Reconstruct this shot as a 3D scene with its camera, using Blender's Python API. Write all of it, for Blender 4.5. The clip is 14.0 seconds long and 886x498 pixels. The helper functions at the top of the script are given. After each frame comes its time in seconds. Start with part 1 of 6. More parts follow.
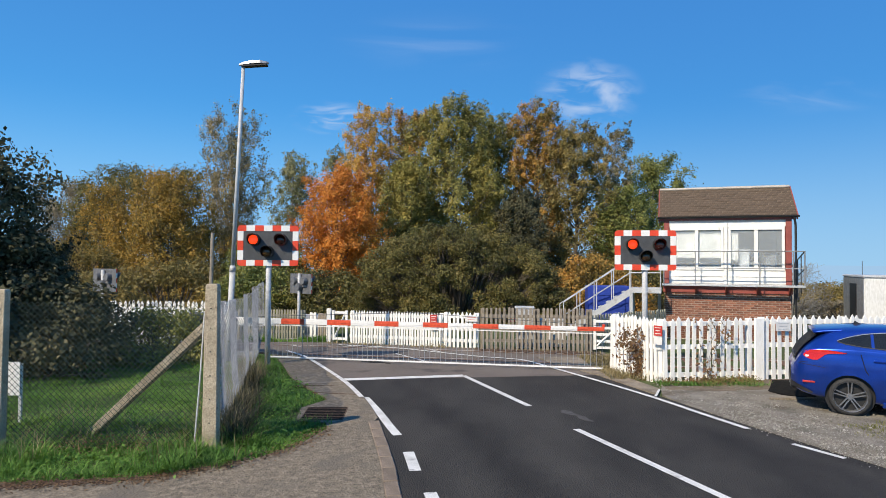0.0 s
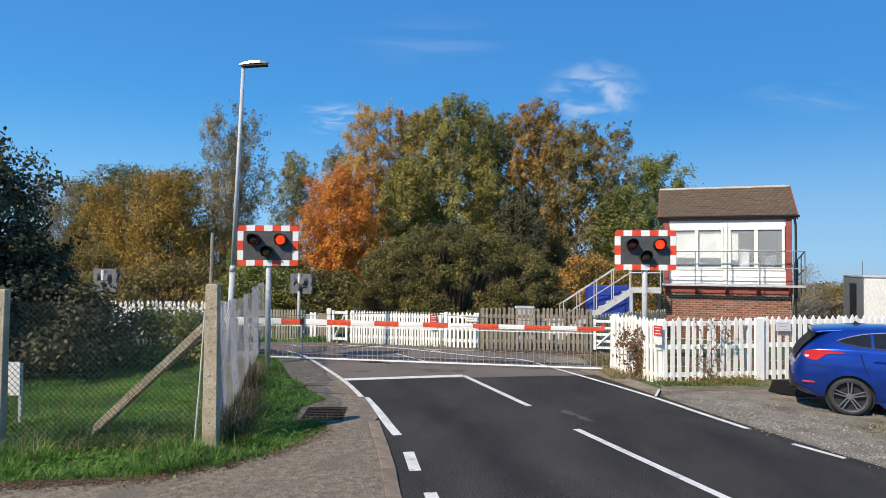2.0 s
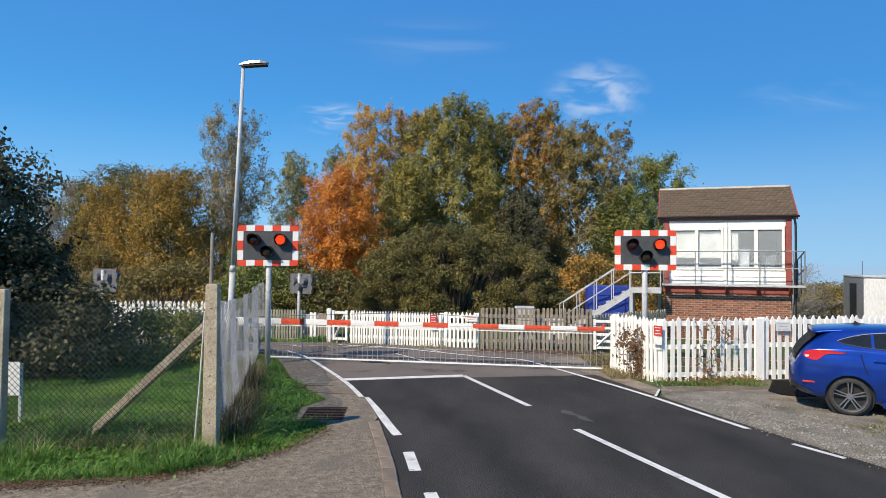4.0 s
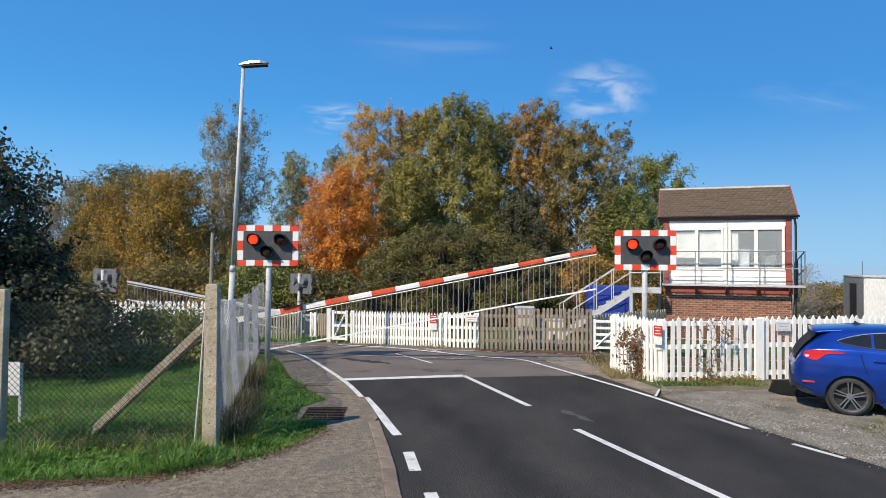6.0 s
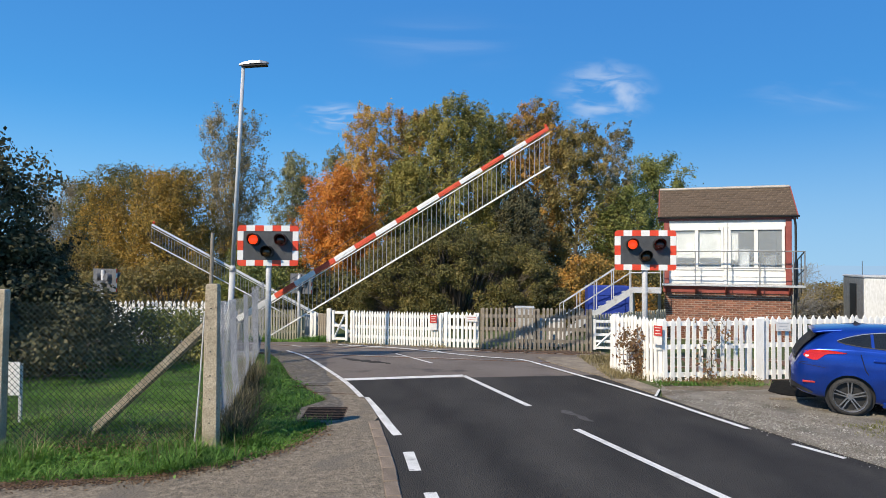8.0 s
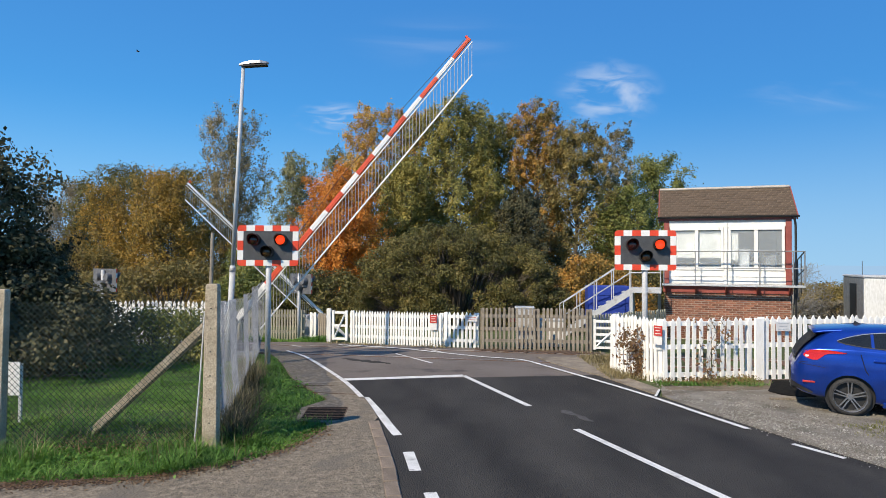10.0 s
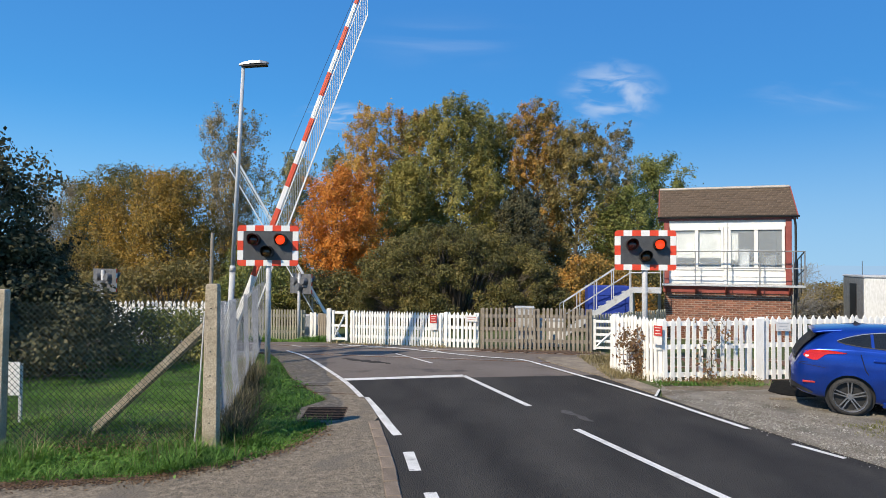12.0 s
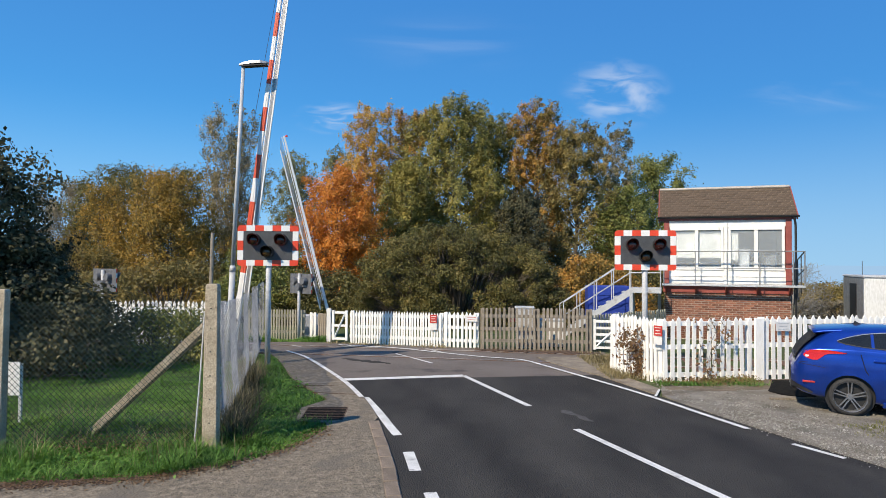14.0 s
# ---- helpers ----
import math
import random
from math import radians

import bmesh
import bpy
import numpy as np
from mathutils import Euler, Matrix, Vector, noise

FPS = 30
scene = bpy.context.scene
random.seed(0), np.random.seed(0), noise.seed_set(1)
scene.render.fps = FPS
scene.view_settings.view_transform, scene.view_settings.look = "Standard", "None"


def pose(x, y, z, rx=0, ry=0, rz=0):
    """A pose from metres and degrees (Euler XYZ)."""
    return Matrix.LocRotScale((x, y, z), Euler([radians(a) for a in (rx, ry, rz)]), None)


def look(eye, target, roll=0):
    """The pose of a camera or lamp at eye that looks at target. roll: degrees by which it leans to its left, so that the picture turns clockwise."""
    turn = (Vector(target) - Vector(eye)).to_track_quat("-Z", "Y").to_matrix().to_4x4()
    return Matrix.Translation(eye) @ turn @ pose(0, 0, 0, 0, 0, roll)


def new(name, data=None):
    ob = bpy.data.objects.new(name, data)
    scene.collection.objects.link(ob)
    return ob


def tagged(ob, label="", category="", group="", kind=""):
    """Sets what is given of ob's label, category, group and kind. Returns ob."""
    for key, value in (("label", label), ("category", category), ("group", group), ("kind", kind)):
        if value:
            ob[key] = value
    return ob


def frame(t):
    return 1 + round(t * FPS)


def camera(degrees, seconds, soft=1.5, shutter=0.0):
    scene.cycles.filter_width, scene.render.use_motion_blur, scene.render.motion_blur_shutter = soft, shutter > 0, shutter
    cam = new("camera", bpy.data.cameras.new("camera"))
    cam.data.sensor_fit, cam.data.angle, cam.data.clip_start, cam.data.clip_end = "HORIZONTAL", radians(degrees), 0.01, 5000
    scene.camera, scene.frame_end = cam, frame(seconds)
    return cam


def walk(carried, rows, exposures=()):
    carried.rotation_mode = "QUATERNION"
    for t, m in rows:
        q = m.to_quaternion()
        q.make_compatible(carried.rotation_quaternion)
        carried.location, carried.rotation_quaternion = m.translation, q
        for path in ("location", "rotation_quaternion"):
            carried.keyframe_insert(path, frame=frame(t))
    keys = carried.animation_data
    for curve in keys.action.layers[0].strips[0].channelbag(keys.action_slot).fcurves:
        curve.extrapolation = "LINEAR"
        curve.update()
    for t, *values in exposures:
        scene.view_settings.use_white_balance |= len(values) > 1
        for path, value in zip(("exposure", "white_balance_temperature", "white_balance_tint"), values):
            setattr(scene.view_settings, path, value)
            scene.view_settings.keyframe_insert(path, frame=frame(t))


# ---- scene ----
cam = camera(69.94, 14.0, 0.4)
EYE = Vector((0.0, 0.0, 2.4))
VIEW = look(EYE, EYE + Vector((0.0, 9.9976, 0.2191)), 0.42)
walk(cam, [(0.0, VIEW), (14.0, VIEW)], [(0.0, 0.15, 7000, 10), (14.0, 0.15, 7000, 10)])

# ---- daylight: low autumn sun from behind the viewer's left shoulder ----
SUN_WAY = Vector((0.521, 0.530, -0.669)).normalized()
world = bpy.data.worlds.new("sky")
world.use_nodes = True
scene.world = world
wn = world.node_tree.nodes
sky = wn.new("ShaderNodeTexSky")
sky.sky_type, sky.sun_disc = "NISHITA", False
sky.sun_elevation, sky.sun_rotation = radians(42.0), radians(148.0)
sky.air_density, sky.dust_density, sky.ozone_density = 0.6, 0.0, 3.0
sky.altitude = 400.0
way = wn.new("ShaderNodeTexCoord")
lift = wn.new("ShaderNodeMapping")
lift.inputs["Location"].default_value = (0.0, 0.0, 0.12)
world.node_tree.links.new(way.outputs["Generated"], lift.inputs["Vector"])
world.node_tree.links.new(lift.outputs["Vector"], sky.inputs["Vector"])
clear = wn.new("ShaderNodeHueSaturation")
clear.inputs["Saturation"].default_value = 1.08
blue = wn.new("ShaderNodeMix")
blue.data_type, blue.blend_type = "RGBA", "MULTIPLY"
blue.inputs[0].default_value = 1.0
blue.inputs[7].default_value = (0.48, 1.18, 0.82, 1)
wn["Background"].inputs["Strength"].default_value = 0.235
world.node_tree.links.new(sky.outputs["Color"], clear.inputs["Color"])
world.node_tree.links.new(clear.outputs["Color"], blue.inputs[6])
even = wn.new("ShaderNodeMix")
even.data_type = "RGBA"
even.inputs[0].default_value = 0.5
even.inputs[7].default_value = (0.18, 0.93, 3.85, 1)
world.node_tree.links.new(blue.outputs[2], even.inputs[6])
height_of = wn.new("ShaderNodeSeparateXYZ")
world.node_tree.links.new(way.outputs["Generated"], height_of.inputs[0])
low_air = wn.new("ShaderNodeMapRange")
low_air.interpolation_type = "SMOOTHSTEP"
low_air.inputs[1].default_value, low_air.inputs[2].default_value, low_air.inputs[3].default_value, low_air.inputs[4].default_value = -0.06, 0.25, 0.85, 0.0
world.node_tree.links.new(height_of.outputs["Z"], low_air.inputs[0])
pale_air = wn.new("ShaderNodeMix")
pale_air.data_type = "RGBA"
pale_air.inputs[7].default_value = (1.45, 2.3, 3.3, 1)
world.node_tree.links.new(low_air.outputs[0], pale_air.inputs[0])
world.node_tree.links.new(even.outputs[2], pale_air.inputs[6])
world.node_tree.links.new(pale_air.outputs[2], wn["Background"].inputs["Color"])
sun_data = bpy.data.lights.new("sun", "SUN")
sun_data.energy, sun_data.angle, sun_data.color = 5.0, radians(0.6), (1.0, 0.905, 0.76)
sun = new("sun", sun_data)
sun.matrix_world = look(-SUN_WAY * 60, (0, 0, 0))

# ---- materials ----
def shader(name, dark, light, scale=6.0, rough=0.7, bump=0.0, metal=0.0, fine=60.0, vary=0.0, coat=0.0, stain=None, stain_scale=1.5, stain_at=0.6, aspect=(1, 1, 1), emit=None, island=0.0):
    """Principled surface: broad noise between two colours, fine grain, stains, relief, a shade of its own for every piece."""
    m = bpy.data.materials.new(name)
    m.use_nodes = True
    t = m.node_tree
    n, link = t.nodes, t.links.new
    bsdf = n["Principled BSDF"]
    co = n.new("ShaderNodeTexCoord")
    mp = n.new("ShaderNodeMapping")
    mp.inputs["Scale"].default_value = aspect
    link(co.outputs["Object"], mp.inputs["Vector"])
    def tex(s, detail=4.0):
        x = n.new("ShaderNodeTexNoise")
        x.inputs["Scale"].default_value, x.inputs["Detail"].default_value = s, detail
        link(mp.outputs["Vector"], x.inputs["Vector"])
        return x.outputs["Fac"]
    def mix(fac, a, b, kind="MIX"):
        x = n.new("ShaderNodeMix")
        x.data_type, x.blend_type = "RGBA", kind
        for sock, v in ((x.inputs[0], fac), (x.inputs[6], a), (x.inputs[7], b)):
            if isinstance(v, (int, float)):
                sock.default_value = v
            elif isinstance(v, tuple):
                sock.default_value = (*v, 1)
            else:
                link(v, sock)
        return x.outputs[2]
    def ramp(v, lo, hi):
        x = n.new("ShaderNodeMapRange")
        x.inputs[1].default_value, x.inputs[2].default_value = lo, hi
        link(v, x.inputs[0])
        return x.outputs[0]
    col = mix(ramp(tex(scale), 0.32, 0.68), dark, light)
    grain = tex(fine, 2.0)
    col = mix(0.5, col, mix(ramp(grain, 0.3, 0.7), (0.25, 0.25, 0.25), (0.75, 0.75, 0.75)), "OVERLAY")
    if stain:
        col = mix(ramp(tex(stain_scale, 6.0), stain_at, stain_at + 0.12), col, stain)
    if vary or island:
        if island:
            src = n.new("ShaderNodeNewGeometry").outputs["Random Per Island"]
        else:
            src = n.new("ShaderNodeObjectInfo").outputs["Random"]
        x = n.new("ShaderNodeMapRange")
        k = vary or island
        x.inputs[3].default_value, x.inputs[4].default_value = 1 - k, 1 + k
        link(src, x.inputs[0])
        h = n.new("ShaderNodeHueSaturation")
        link(x.outputs[0], h.inputs["Value"])
        link(col, h.inputs["Color"])
        col = h.outputs["Color"]
    link(col, bsdf.inputs["Base Color"])
    bsdf.inputs["Roughness"].default_value, bsdf.inputs["Metallic"].default_value = rough, metal
    if coat:
        bsdf.inputs["Coat Weight"].default_value, bsdf.inputs["Coat Roughness"].default_value = coat, 0.04
    if bump:
        b = n.new("ShaderNodeBump")
        b.inputs["Strength"].default_value, b.inputs["Distance"].default_value = bump, 0.01
        link(grain, b.inputs["Height"])
        link(b.outputs["Normal"], bsdf.inputs["Normal"])
    if emit:
        bsdf.inputs["Emission Color"].default_value, bsdf.inputs["Emission Strength"].default_value = (*emit[0], 1), emit[1]
    return m


def leaf_shader(name, colours, gloss=0.62, through_light=0.3):
    """Leaves: a colour of its own for every leaf, some light through the blade."""
    m = bpy.data.materials.new(name)
    m.use_nodes = True
    n, link = m.node_tree.nodes, m.node_tree.links.new
    bsdf = n["Principled BSDF"]
    geo = n.new("ShaderNodeNewGeometry")
    r = n.new("ShaderNodeValToRGB")
    els = r.color_ramp.elements
    while len(els) < len(colours):
        els.new(0.5)
    for i, c in enumerate(colours):
        els[i].position, els[i].color = i / (len(colours) - 1), (*c, 1)
    nz = n.new("ShaderNodeTexNoise")
    nz.inputs["Scale"].default_value = 0.7
    co = n.new("ShaderNodeTexCoord")
    link(co.outputs["Object"], nz.inputs["Vector"])
    add = n.new("ShaderNodeMath")
    add.operation = "MULTIPLY_ADD"
    add.inputs[1].default_value, add.inputs[2].default_value = 0.55, -0.22
    link(geo.outputs["Random Per Island"], add.inputs[0])
    s = n.new("ShaderNodeMath")
    s.operation = "ADD"
    link(add.outputs[0], s.inputs[0])
    big = n.new("ShaderNodeMapRange")
    big.inputs[1].default_value, big.inputs[2].default_value = 0.3, 0.7
    link(nz.outputs["Fac"], big.inputs[0])
    half = n.new("ShaderNodeMath")
    half.operation = "MULTIPLY_ADD"
    half.inputs[1].default_value, half.inputs[2].default_value = 0.6, 0.05
    link(big.outputs[0], half.inputs[0])
    link(half.outputs[0], s.inputs[1])
    link(s.outputs[0], r.inputs["Fac"])
    link(r.outputs["Color"], bsdf.inputs["Base Color"])
    bsdf.inputs["Roughness"].default_value = gloss
    tr = n.new("ShaderNodeBsdfTranslucent")
    link(r.outputs["Color"], tr.inputs["Color"])
    mx = n.new("ShaderNodeMixShader")
    mx.inputs[0].default_value = through_light
    link(bsdf.outputs[0], mx.inputs[1])
    link(tr.outputs[0], mx.inputs[2])
    link(mx.outputs[0], n["Material Output"].inputs["Surface"])
    return m


M = {}
M["soil"] = shader("soil_and_grass", (0.035, 0.045, 0.012), (0.07, 0.10, 0.022), 1.2, 0.95, 0.6, fine=40)
M["tarmac"] = shader("dark_tarmac", (0.026, 0.0242, 0.022), (0.054, 0.050, 0.0445), 0.7, 0.92, 2.4, fine=38, stain=(0.046, 0.042, 0.037), stain_scale=1.4, stain_at=0.58, aspect=(1.5, 0.6, 1))
M["tarmac"].node_tree.nodes["Principled BSDF"].inputs["Specular IOR Level"].default_value = 0.3
M["tarmac_old"] = shader("worn_tarmac", (0.115, 0.093, 0.077), (0.155, 0.13, 0.11), 0.8, 0.85, 0.6, fine=95, stain=(0.06, 0.05, 0.043), stain_scale=1.1, stain_at=0.58)
M["apron"] = shader("worn_footway", (0.120, 0.097, 0.068), (0.234, 0.191, 0.138), 11.0, 0.95, 2.0, fine=34, stain=(0.14, 0.117, 0.088), stain_scale=1.3, stain_at=0.54)
M["pale_footway"] = shader("pale_footway", (0.17, 0.14, 0.105), (0.27, 0.225, 0.17), 4.0, 0.95, 1.0, fine=38, stain=(0.12, 0.10, 0.075), stain_scale=1.3, stain_at=0.56)
M["old_zinc"] = shader("weathered_zinc", (0.10, 0.105, 0.115), (0.17, 0.175, 0.185), 8, 0.6, 0.1, metal=0.2, fine=60)
M["mulch"] = shader("dark_leaf_mould", (0.045, 0.026, 0.017), (0.13, 0.08, 0.05), 14, 0.95, 1.6, fine=40)
M["kerb"] = shader("kerb_stone", (0.155, 0.118, 0.086), (0.235, 0.182, 0.135), 5, 0.85, 0.5, fine=90, vary=0.15)
M["gravel"] = shader("gravel", (0.125, 0.112, 0.09), (0.25, 0.225, 0.185), 2.2, 0.95, 0.9, fine=55, stain=(0.10, 0.075, 0.05), stain_scale=0.9, stain_at=0.55)
M["earth"] = shader("bare_brown_earth", (0.10, 0.072, 0.048), (0.17, 0.13, 0.09), 3, 0.95, 0.9, fine=45, stain=(0.07, 0.075, 0.03), stain_scale=2.0, stain_at=0.58)
M["scuff"] = shader("pale_scuffed_tarmac", (0.045, 0.042, 0.039), (0.085, 0.08, 0.075), 9, 0.85, 0.5, fine=80)


def streak(m, a, b, width, amount):
    """Drip-darkened band along a line of the road, uneven at its rims."""
    n, link = m.node_tree.nodes, m.node_tree.links.new
    bsdf = n["Principled BSDF"]
    old = bsdf.inputs["Base Color"].links[0].from_socket
    co, dot, nz, add, off, fac, mix = (n.new("ShaderNode" + k) for k in ("TexCoord", "VectorMath", "TexNoise", "Math", "Math", "MapRange", "Mix"))
    d = (Vector(b) - Vector(a)).normalized()
    side = Vector((-d.y, d.x, 0))
    dot.operation = "DOT_PRODUCT"
    dot.inputs[1].default_value = side
    link(co.outputs["Object"], dot.inputs[0])
    nz.inputs["Scale"].default_value, nz.inputs["Detail"].default_value = 1.3, 5.0
    link(co.outputs["Object"], nz.inputs["Vector"])
    add.operation = "MULTIPLY_ADD"
    add.inputs[1].default_value = width * 1.6
    link(nz.outputs["Fac"], add.inputs[0])
    link(dot.outputs["Value"], add.inputs[2])
    off.operation = "SUBTRACT"
    off.inputs[1].default_value = side.dot(Vector((*a, 0))) + width * 0.8
    link(add.outputs[0], off.inputs[0])
    ab = n.new("ShaderNodeMath")
    ab.operation = "ABSOLUTE"
    link(off.outputs[0], ab.inputs[0])
    fac.interpolation_type = "SMOOTHSTEP"
    fac.inputs[1].default_value, fac.inputs[2].default_value, fac.inputs[3].default_value, fac.inputs[4].default_value = 0.0, width, amount, 0.0
    link(ab.outputs[0], fac.inputs[0])
    mix.data_type, mix.blend_type = "RGBA", "MULTIPLY"
    mix.inputs[7].default_value = (0.3, 0.3, 0.32, 1)
    link(fac.outputs[0], mix.inputs[0])
    link(old, mix.inputs[6])
    link(mix.outputs[2], bsdf.inputs["Base Color"])


streak(M["tarmac"], (-0.81, 12.6), (1.02, 7.0), 0.5, 0.5)
streak(M["tarmac"], (2.7, 11.5), (4.3, 7.0), 1.3, 0.5)
# near-black for the painted shade patch by the car and the drain ribs
M["near_black"] = shader("near_black_matt", (0.006, 0.006, 0.006), (0.016, 0.015, 0.013), 8, 0.95, 0.8, fine=40)
M["near_black"].node_tree.nodes["Principled BSDF"].inputs["Specular IOR Level"].default_value = 0.08
M["stone"] = shader("loose_stone", (0.15, 0.135, 0.11), (0.33, 0.305, 0.265), 3, 0.9, island=0.4)
M["white_line"] = shader("road_paint", (0.52, 0.51, 0.48), (0.72, 0.71, 0.68), 4, 0.7, 0.4, fine=120, stain=(0.22, 0.21, 0.2), stain_scale=7, stain_at=0.62)
M["white_wood"] = shader("white_painted_wood", (0.82, 0.80, 0.745), (0.90, 0.88, 0.84), 5, 0.6, 0.25, fine=30, vary=0.06, stain=(0.34, 0.31, 0.25), stain_scale=5, stain_at=0.66, aspect=(1, 1, 0.3))
M["grey_wood"] = shader("weathered_wood", (0.20, 0.165, 0.125), (0.33, 0.285, 0.225), 4, 0.85, 0.5, fine=40, vary=0.16, aspect=(1, 1, 0.15))
M["pale_wood"] = shader("bleached_wood", (0.30, 0.275, 0.20), (0.42, 0.39, 0.30), 4, 0.85, 0.5, fine=40, vary=0.14, aspect=(1, 1, 0.15))
M["concrete"] = shader("concrete_post", (0.34, 0.275, 0.19), (0.48, 0.40, 0.29), 5, 0.9, 1.2, fine=45, stain=(0.13, 0.11, 0.08), stain_scale=9, stain_at=0.64)
M["galv"] = shader("galvanised_steel", (0.30, 0.30, 0.30), (0.42, 0.42, 0.42), 8, 0.45, 0.1, metal=0.6, fine=60)
M["grey_paint"] = shader("grey_painted_steel", (0.42, 0.43, 0.44), (0.50, 0.51, 0.52), 6, 0.55, 0.1, fine=60, stain=(0.3, 0.28, 0.25), stain_scale=5)
M["dark_grey"] = shader("dark_grey_panel", (0.05, 0.053, 0.058), (0.07, 0.073, 0.078), 6, 0.55, fine=60)
M["black"] = shader("black_plastic", (0.012, 0.012, 0.013), (0.022, 0.022, 0.022), 6, 0.5, fine=60)
M["white_plate"] = shader("white_reflective", (0.74, 0.73, 0.70), (0.82, 0.81, 0.79), 6, 0.4, fine=60)
M["red_plate"] = shader("red_reflective", (0.66, 0.055, 0.022), (0.78, 0.075, 0.03), 6, 0.4, fine=60)
M["boom_white"] = shader("boom_white", (0.74, 0.73, 0.71), (0.83, 0.82, 0.80), 3, 0.4, fine=40, stain=(0.5, 0.47, 0.43), stain_scale=4, stain_at=0.64)
M["boom_red"] = shader("boom_red", (0.60, 0.075, 0.032), (0.70, 0.10, 0.045), 3, 0.42, fine=40)
M["mesh_green"] = shader("green_coated_wire", (0.012, 0.024, 0.018), (0.022, 0.038, 0.03), 6, 0.5, fine=60)
M["mesh_grey"] = shader("old_zinc_wire", (0.22, 0.23, 0.25), (0.38, 0.39, 0.41), 9, 0.6, metal=0.1, fine=60)
M["brick"] = shader("brick", (0.185, 0.072, 0.045), (0.31, 0.138, 0.088), 9, 0.9, 0.6, fine=60, vary=0.38)
M["mortar"] = shader("mortar", (0.42, 0.36, 0.29), (0.52, 0.46, 0.38), 6, 0.95, 0.4, fine=80)
M["maroon"] = shader("maroon_paint", (0.24, 0.052, 0.040), (0.32, 0.082, 0.063), 5, 0.55, fine=40)
M["roof_tile"] = shader("mossy_roof_tile", (0.062, 0.043, 0.028), (0.155, 0.108, 0.070), 6, 0.92, 1.4, fine=32, vary=0.14, stain=(0.045, 0.04, 0.028), stain_scale=7, stain_at=0.57)
M["cream"] = shader("cream_board", (0.80, 0.78, 0.73), (0.86, 0.845, 0.80), 4, 0.55, 0.1, fine=9)
M["blind"] = shader("vertical_blind", (0.62, 0.60, 0.55), (0.72, 0.70, 0.65), 3, 0.8, fine=30)
M["blue_panel"] = shader("blue_painted_steel", (0.012, 0.035, 0.25), (0.02, 0.055, 0.34), 4, 0.5, fine=40)
M["car_blue"] = shader("metallic_blue", (0.007, 0.050, 0.33), (0.009, 0.062, 0.40), 3, 0.30, metal=0.7, fine=200, coat=0.8)
M["tyre"] = shader("tyre", (0.022, 0.022, 0.023), (0.04, 0.04, 0.04), 20, 0.8, 0.3, fine=120)
M["rim"] = shader("alloy", (0.30, 0.30, 0.31), (0.38, 0.38, 0.39), 8, 0.35, metal=0.8, fine=80)
M["tail_red"] = shader("tail_lamp_red", (0.45, 0.012, 0.008), (0.55, 0.02, 0.012), 8, 0.15, coat=0.6, fine=80)
M["sign_red"] = shader("sign_red", (0.42, 0.03, 0.025), (0.52, 0.045, 0.035), 8, 0.5, fine=80)
M["sign_white"] = shader("sign_white", (0.66, 0.65, 0.63), (0.75, 0.74, 0.72), 8, 0.5, fine=80)
M["rust"] = shader("rusty_steel", (0.09, 0.045, 0.025), (0.16, 0.085, 0.05), 8, 0.8, 0.4, fine=60)
M["steel"] = shader("worn_rail_head", (0.35, 0.33, 0.31), (0.5, 0.48, 0.46), 8, 0.35, metal=0.9, fine=60)
M["bark"] = shader("bark", (0.07, 0.055, 0.04), (0.15, 0.125, 0.10), 8, 0.95, 0.8, fine=30, aspect=(1, 1, 0.3))
M["birch"] = shader("pale_bark", (0.20, 0.18, 0.15), (0.34, 0.31, 0.27), 6, 0.9, 0.5, fine=30, aspect=(1, 1, 0.3))
M["lens_dark"] = shader("unlit_lens", (0.035, 0.008, 0.006), (0.05, 0.012, 0.009), 30, 0.2, fine=80, coat=0.5)
M["lens_amber"] = shader("unlit_amber_lens", (0.04, 0.02, 0.008), (0.06, 0.03, 0.01), 30, 0.2, fine=80, coat=0.5)
M["lens_lit"] = shader("lit_red_lens", (0.4, 0.03, 0.01), (0.5, 0.05, 0.02), 30, 0.3, fine=80, emit=((1.0, 0.06, 0.014), 1.0))
M["cabin"] = shader("cabin_cladding", (0.62, 0.61, 0.58), (0.72, 0.71, 0.68), 2, 0.6, 0.1, fine=30, stain=(0.45, 0.43, 0.38), stain_scale=3, stain_at=0.64, aspect=(1, 1, 0.25))


def glass_shader(name, tint, rough=0.03):
    m = bpy.data.materials.new(name)
    m.use_nodes = True
    b = m.node_tree.nodes["Principled BSDF"]
    b.inputs["Base Color"].default_value = (*tint, 1)
    b.inputs["Roughness"].default_value, b.inputs["Transmission Weight"].default_value, b.inputs["IOR"].default_value = rough, 1.0, 1.12
    b.inputs["Specular IOR Level"].default_value = 0.5
    return m


M["pane"] = glass_shader("window_glass", (0.75, 0.82, 0.88))
# partial transmission leaves a pale diffuse veil in place of sky reflection
M["pane"].node_tree.nodes["Principled BSDF"].inputs["Transmission Weight"].default_value = 0.84
# rear glass tint, also the shade painted on the bumper and hatch
M["tint"] = shader("rear_tint_and_shade", (0.010, 0.012, 0.016), (0.016, 0.018, 0.022), 3, 0.55, fine=80)
M["tint"].node_tree.nodes["Principled BSDF"].inputs["Specular IOR Level"].default_value = 0.05
M["car_glass"] = shader("tinted_glass", (0.012, 0.014, 0.016), (0.016, 0.018, 0.02), 3, 0.04, fine=80)
M["car_glass"].node_tree.nodes["Principled BSDF"].inputs["Specular IOR Level"].default_value = 0.5


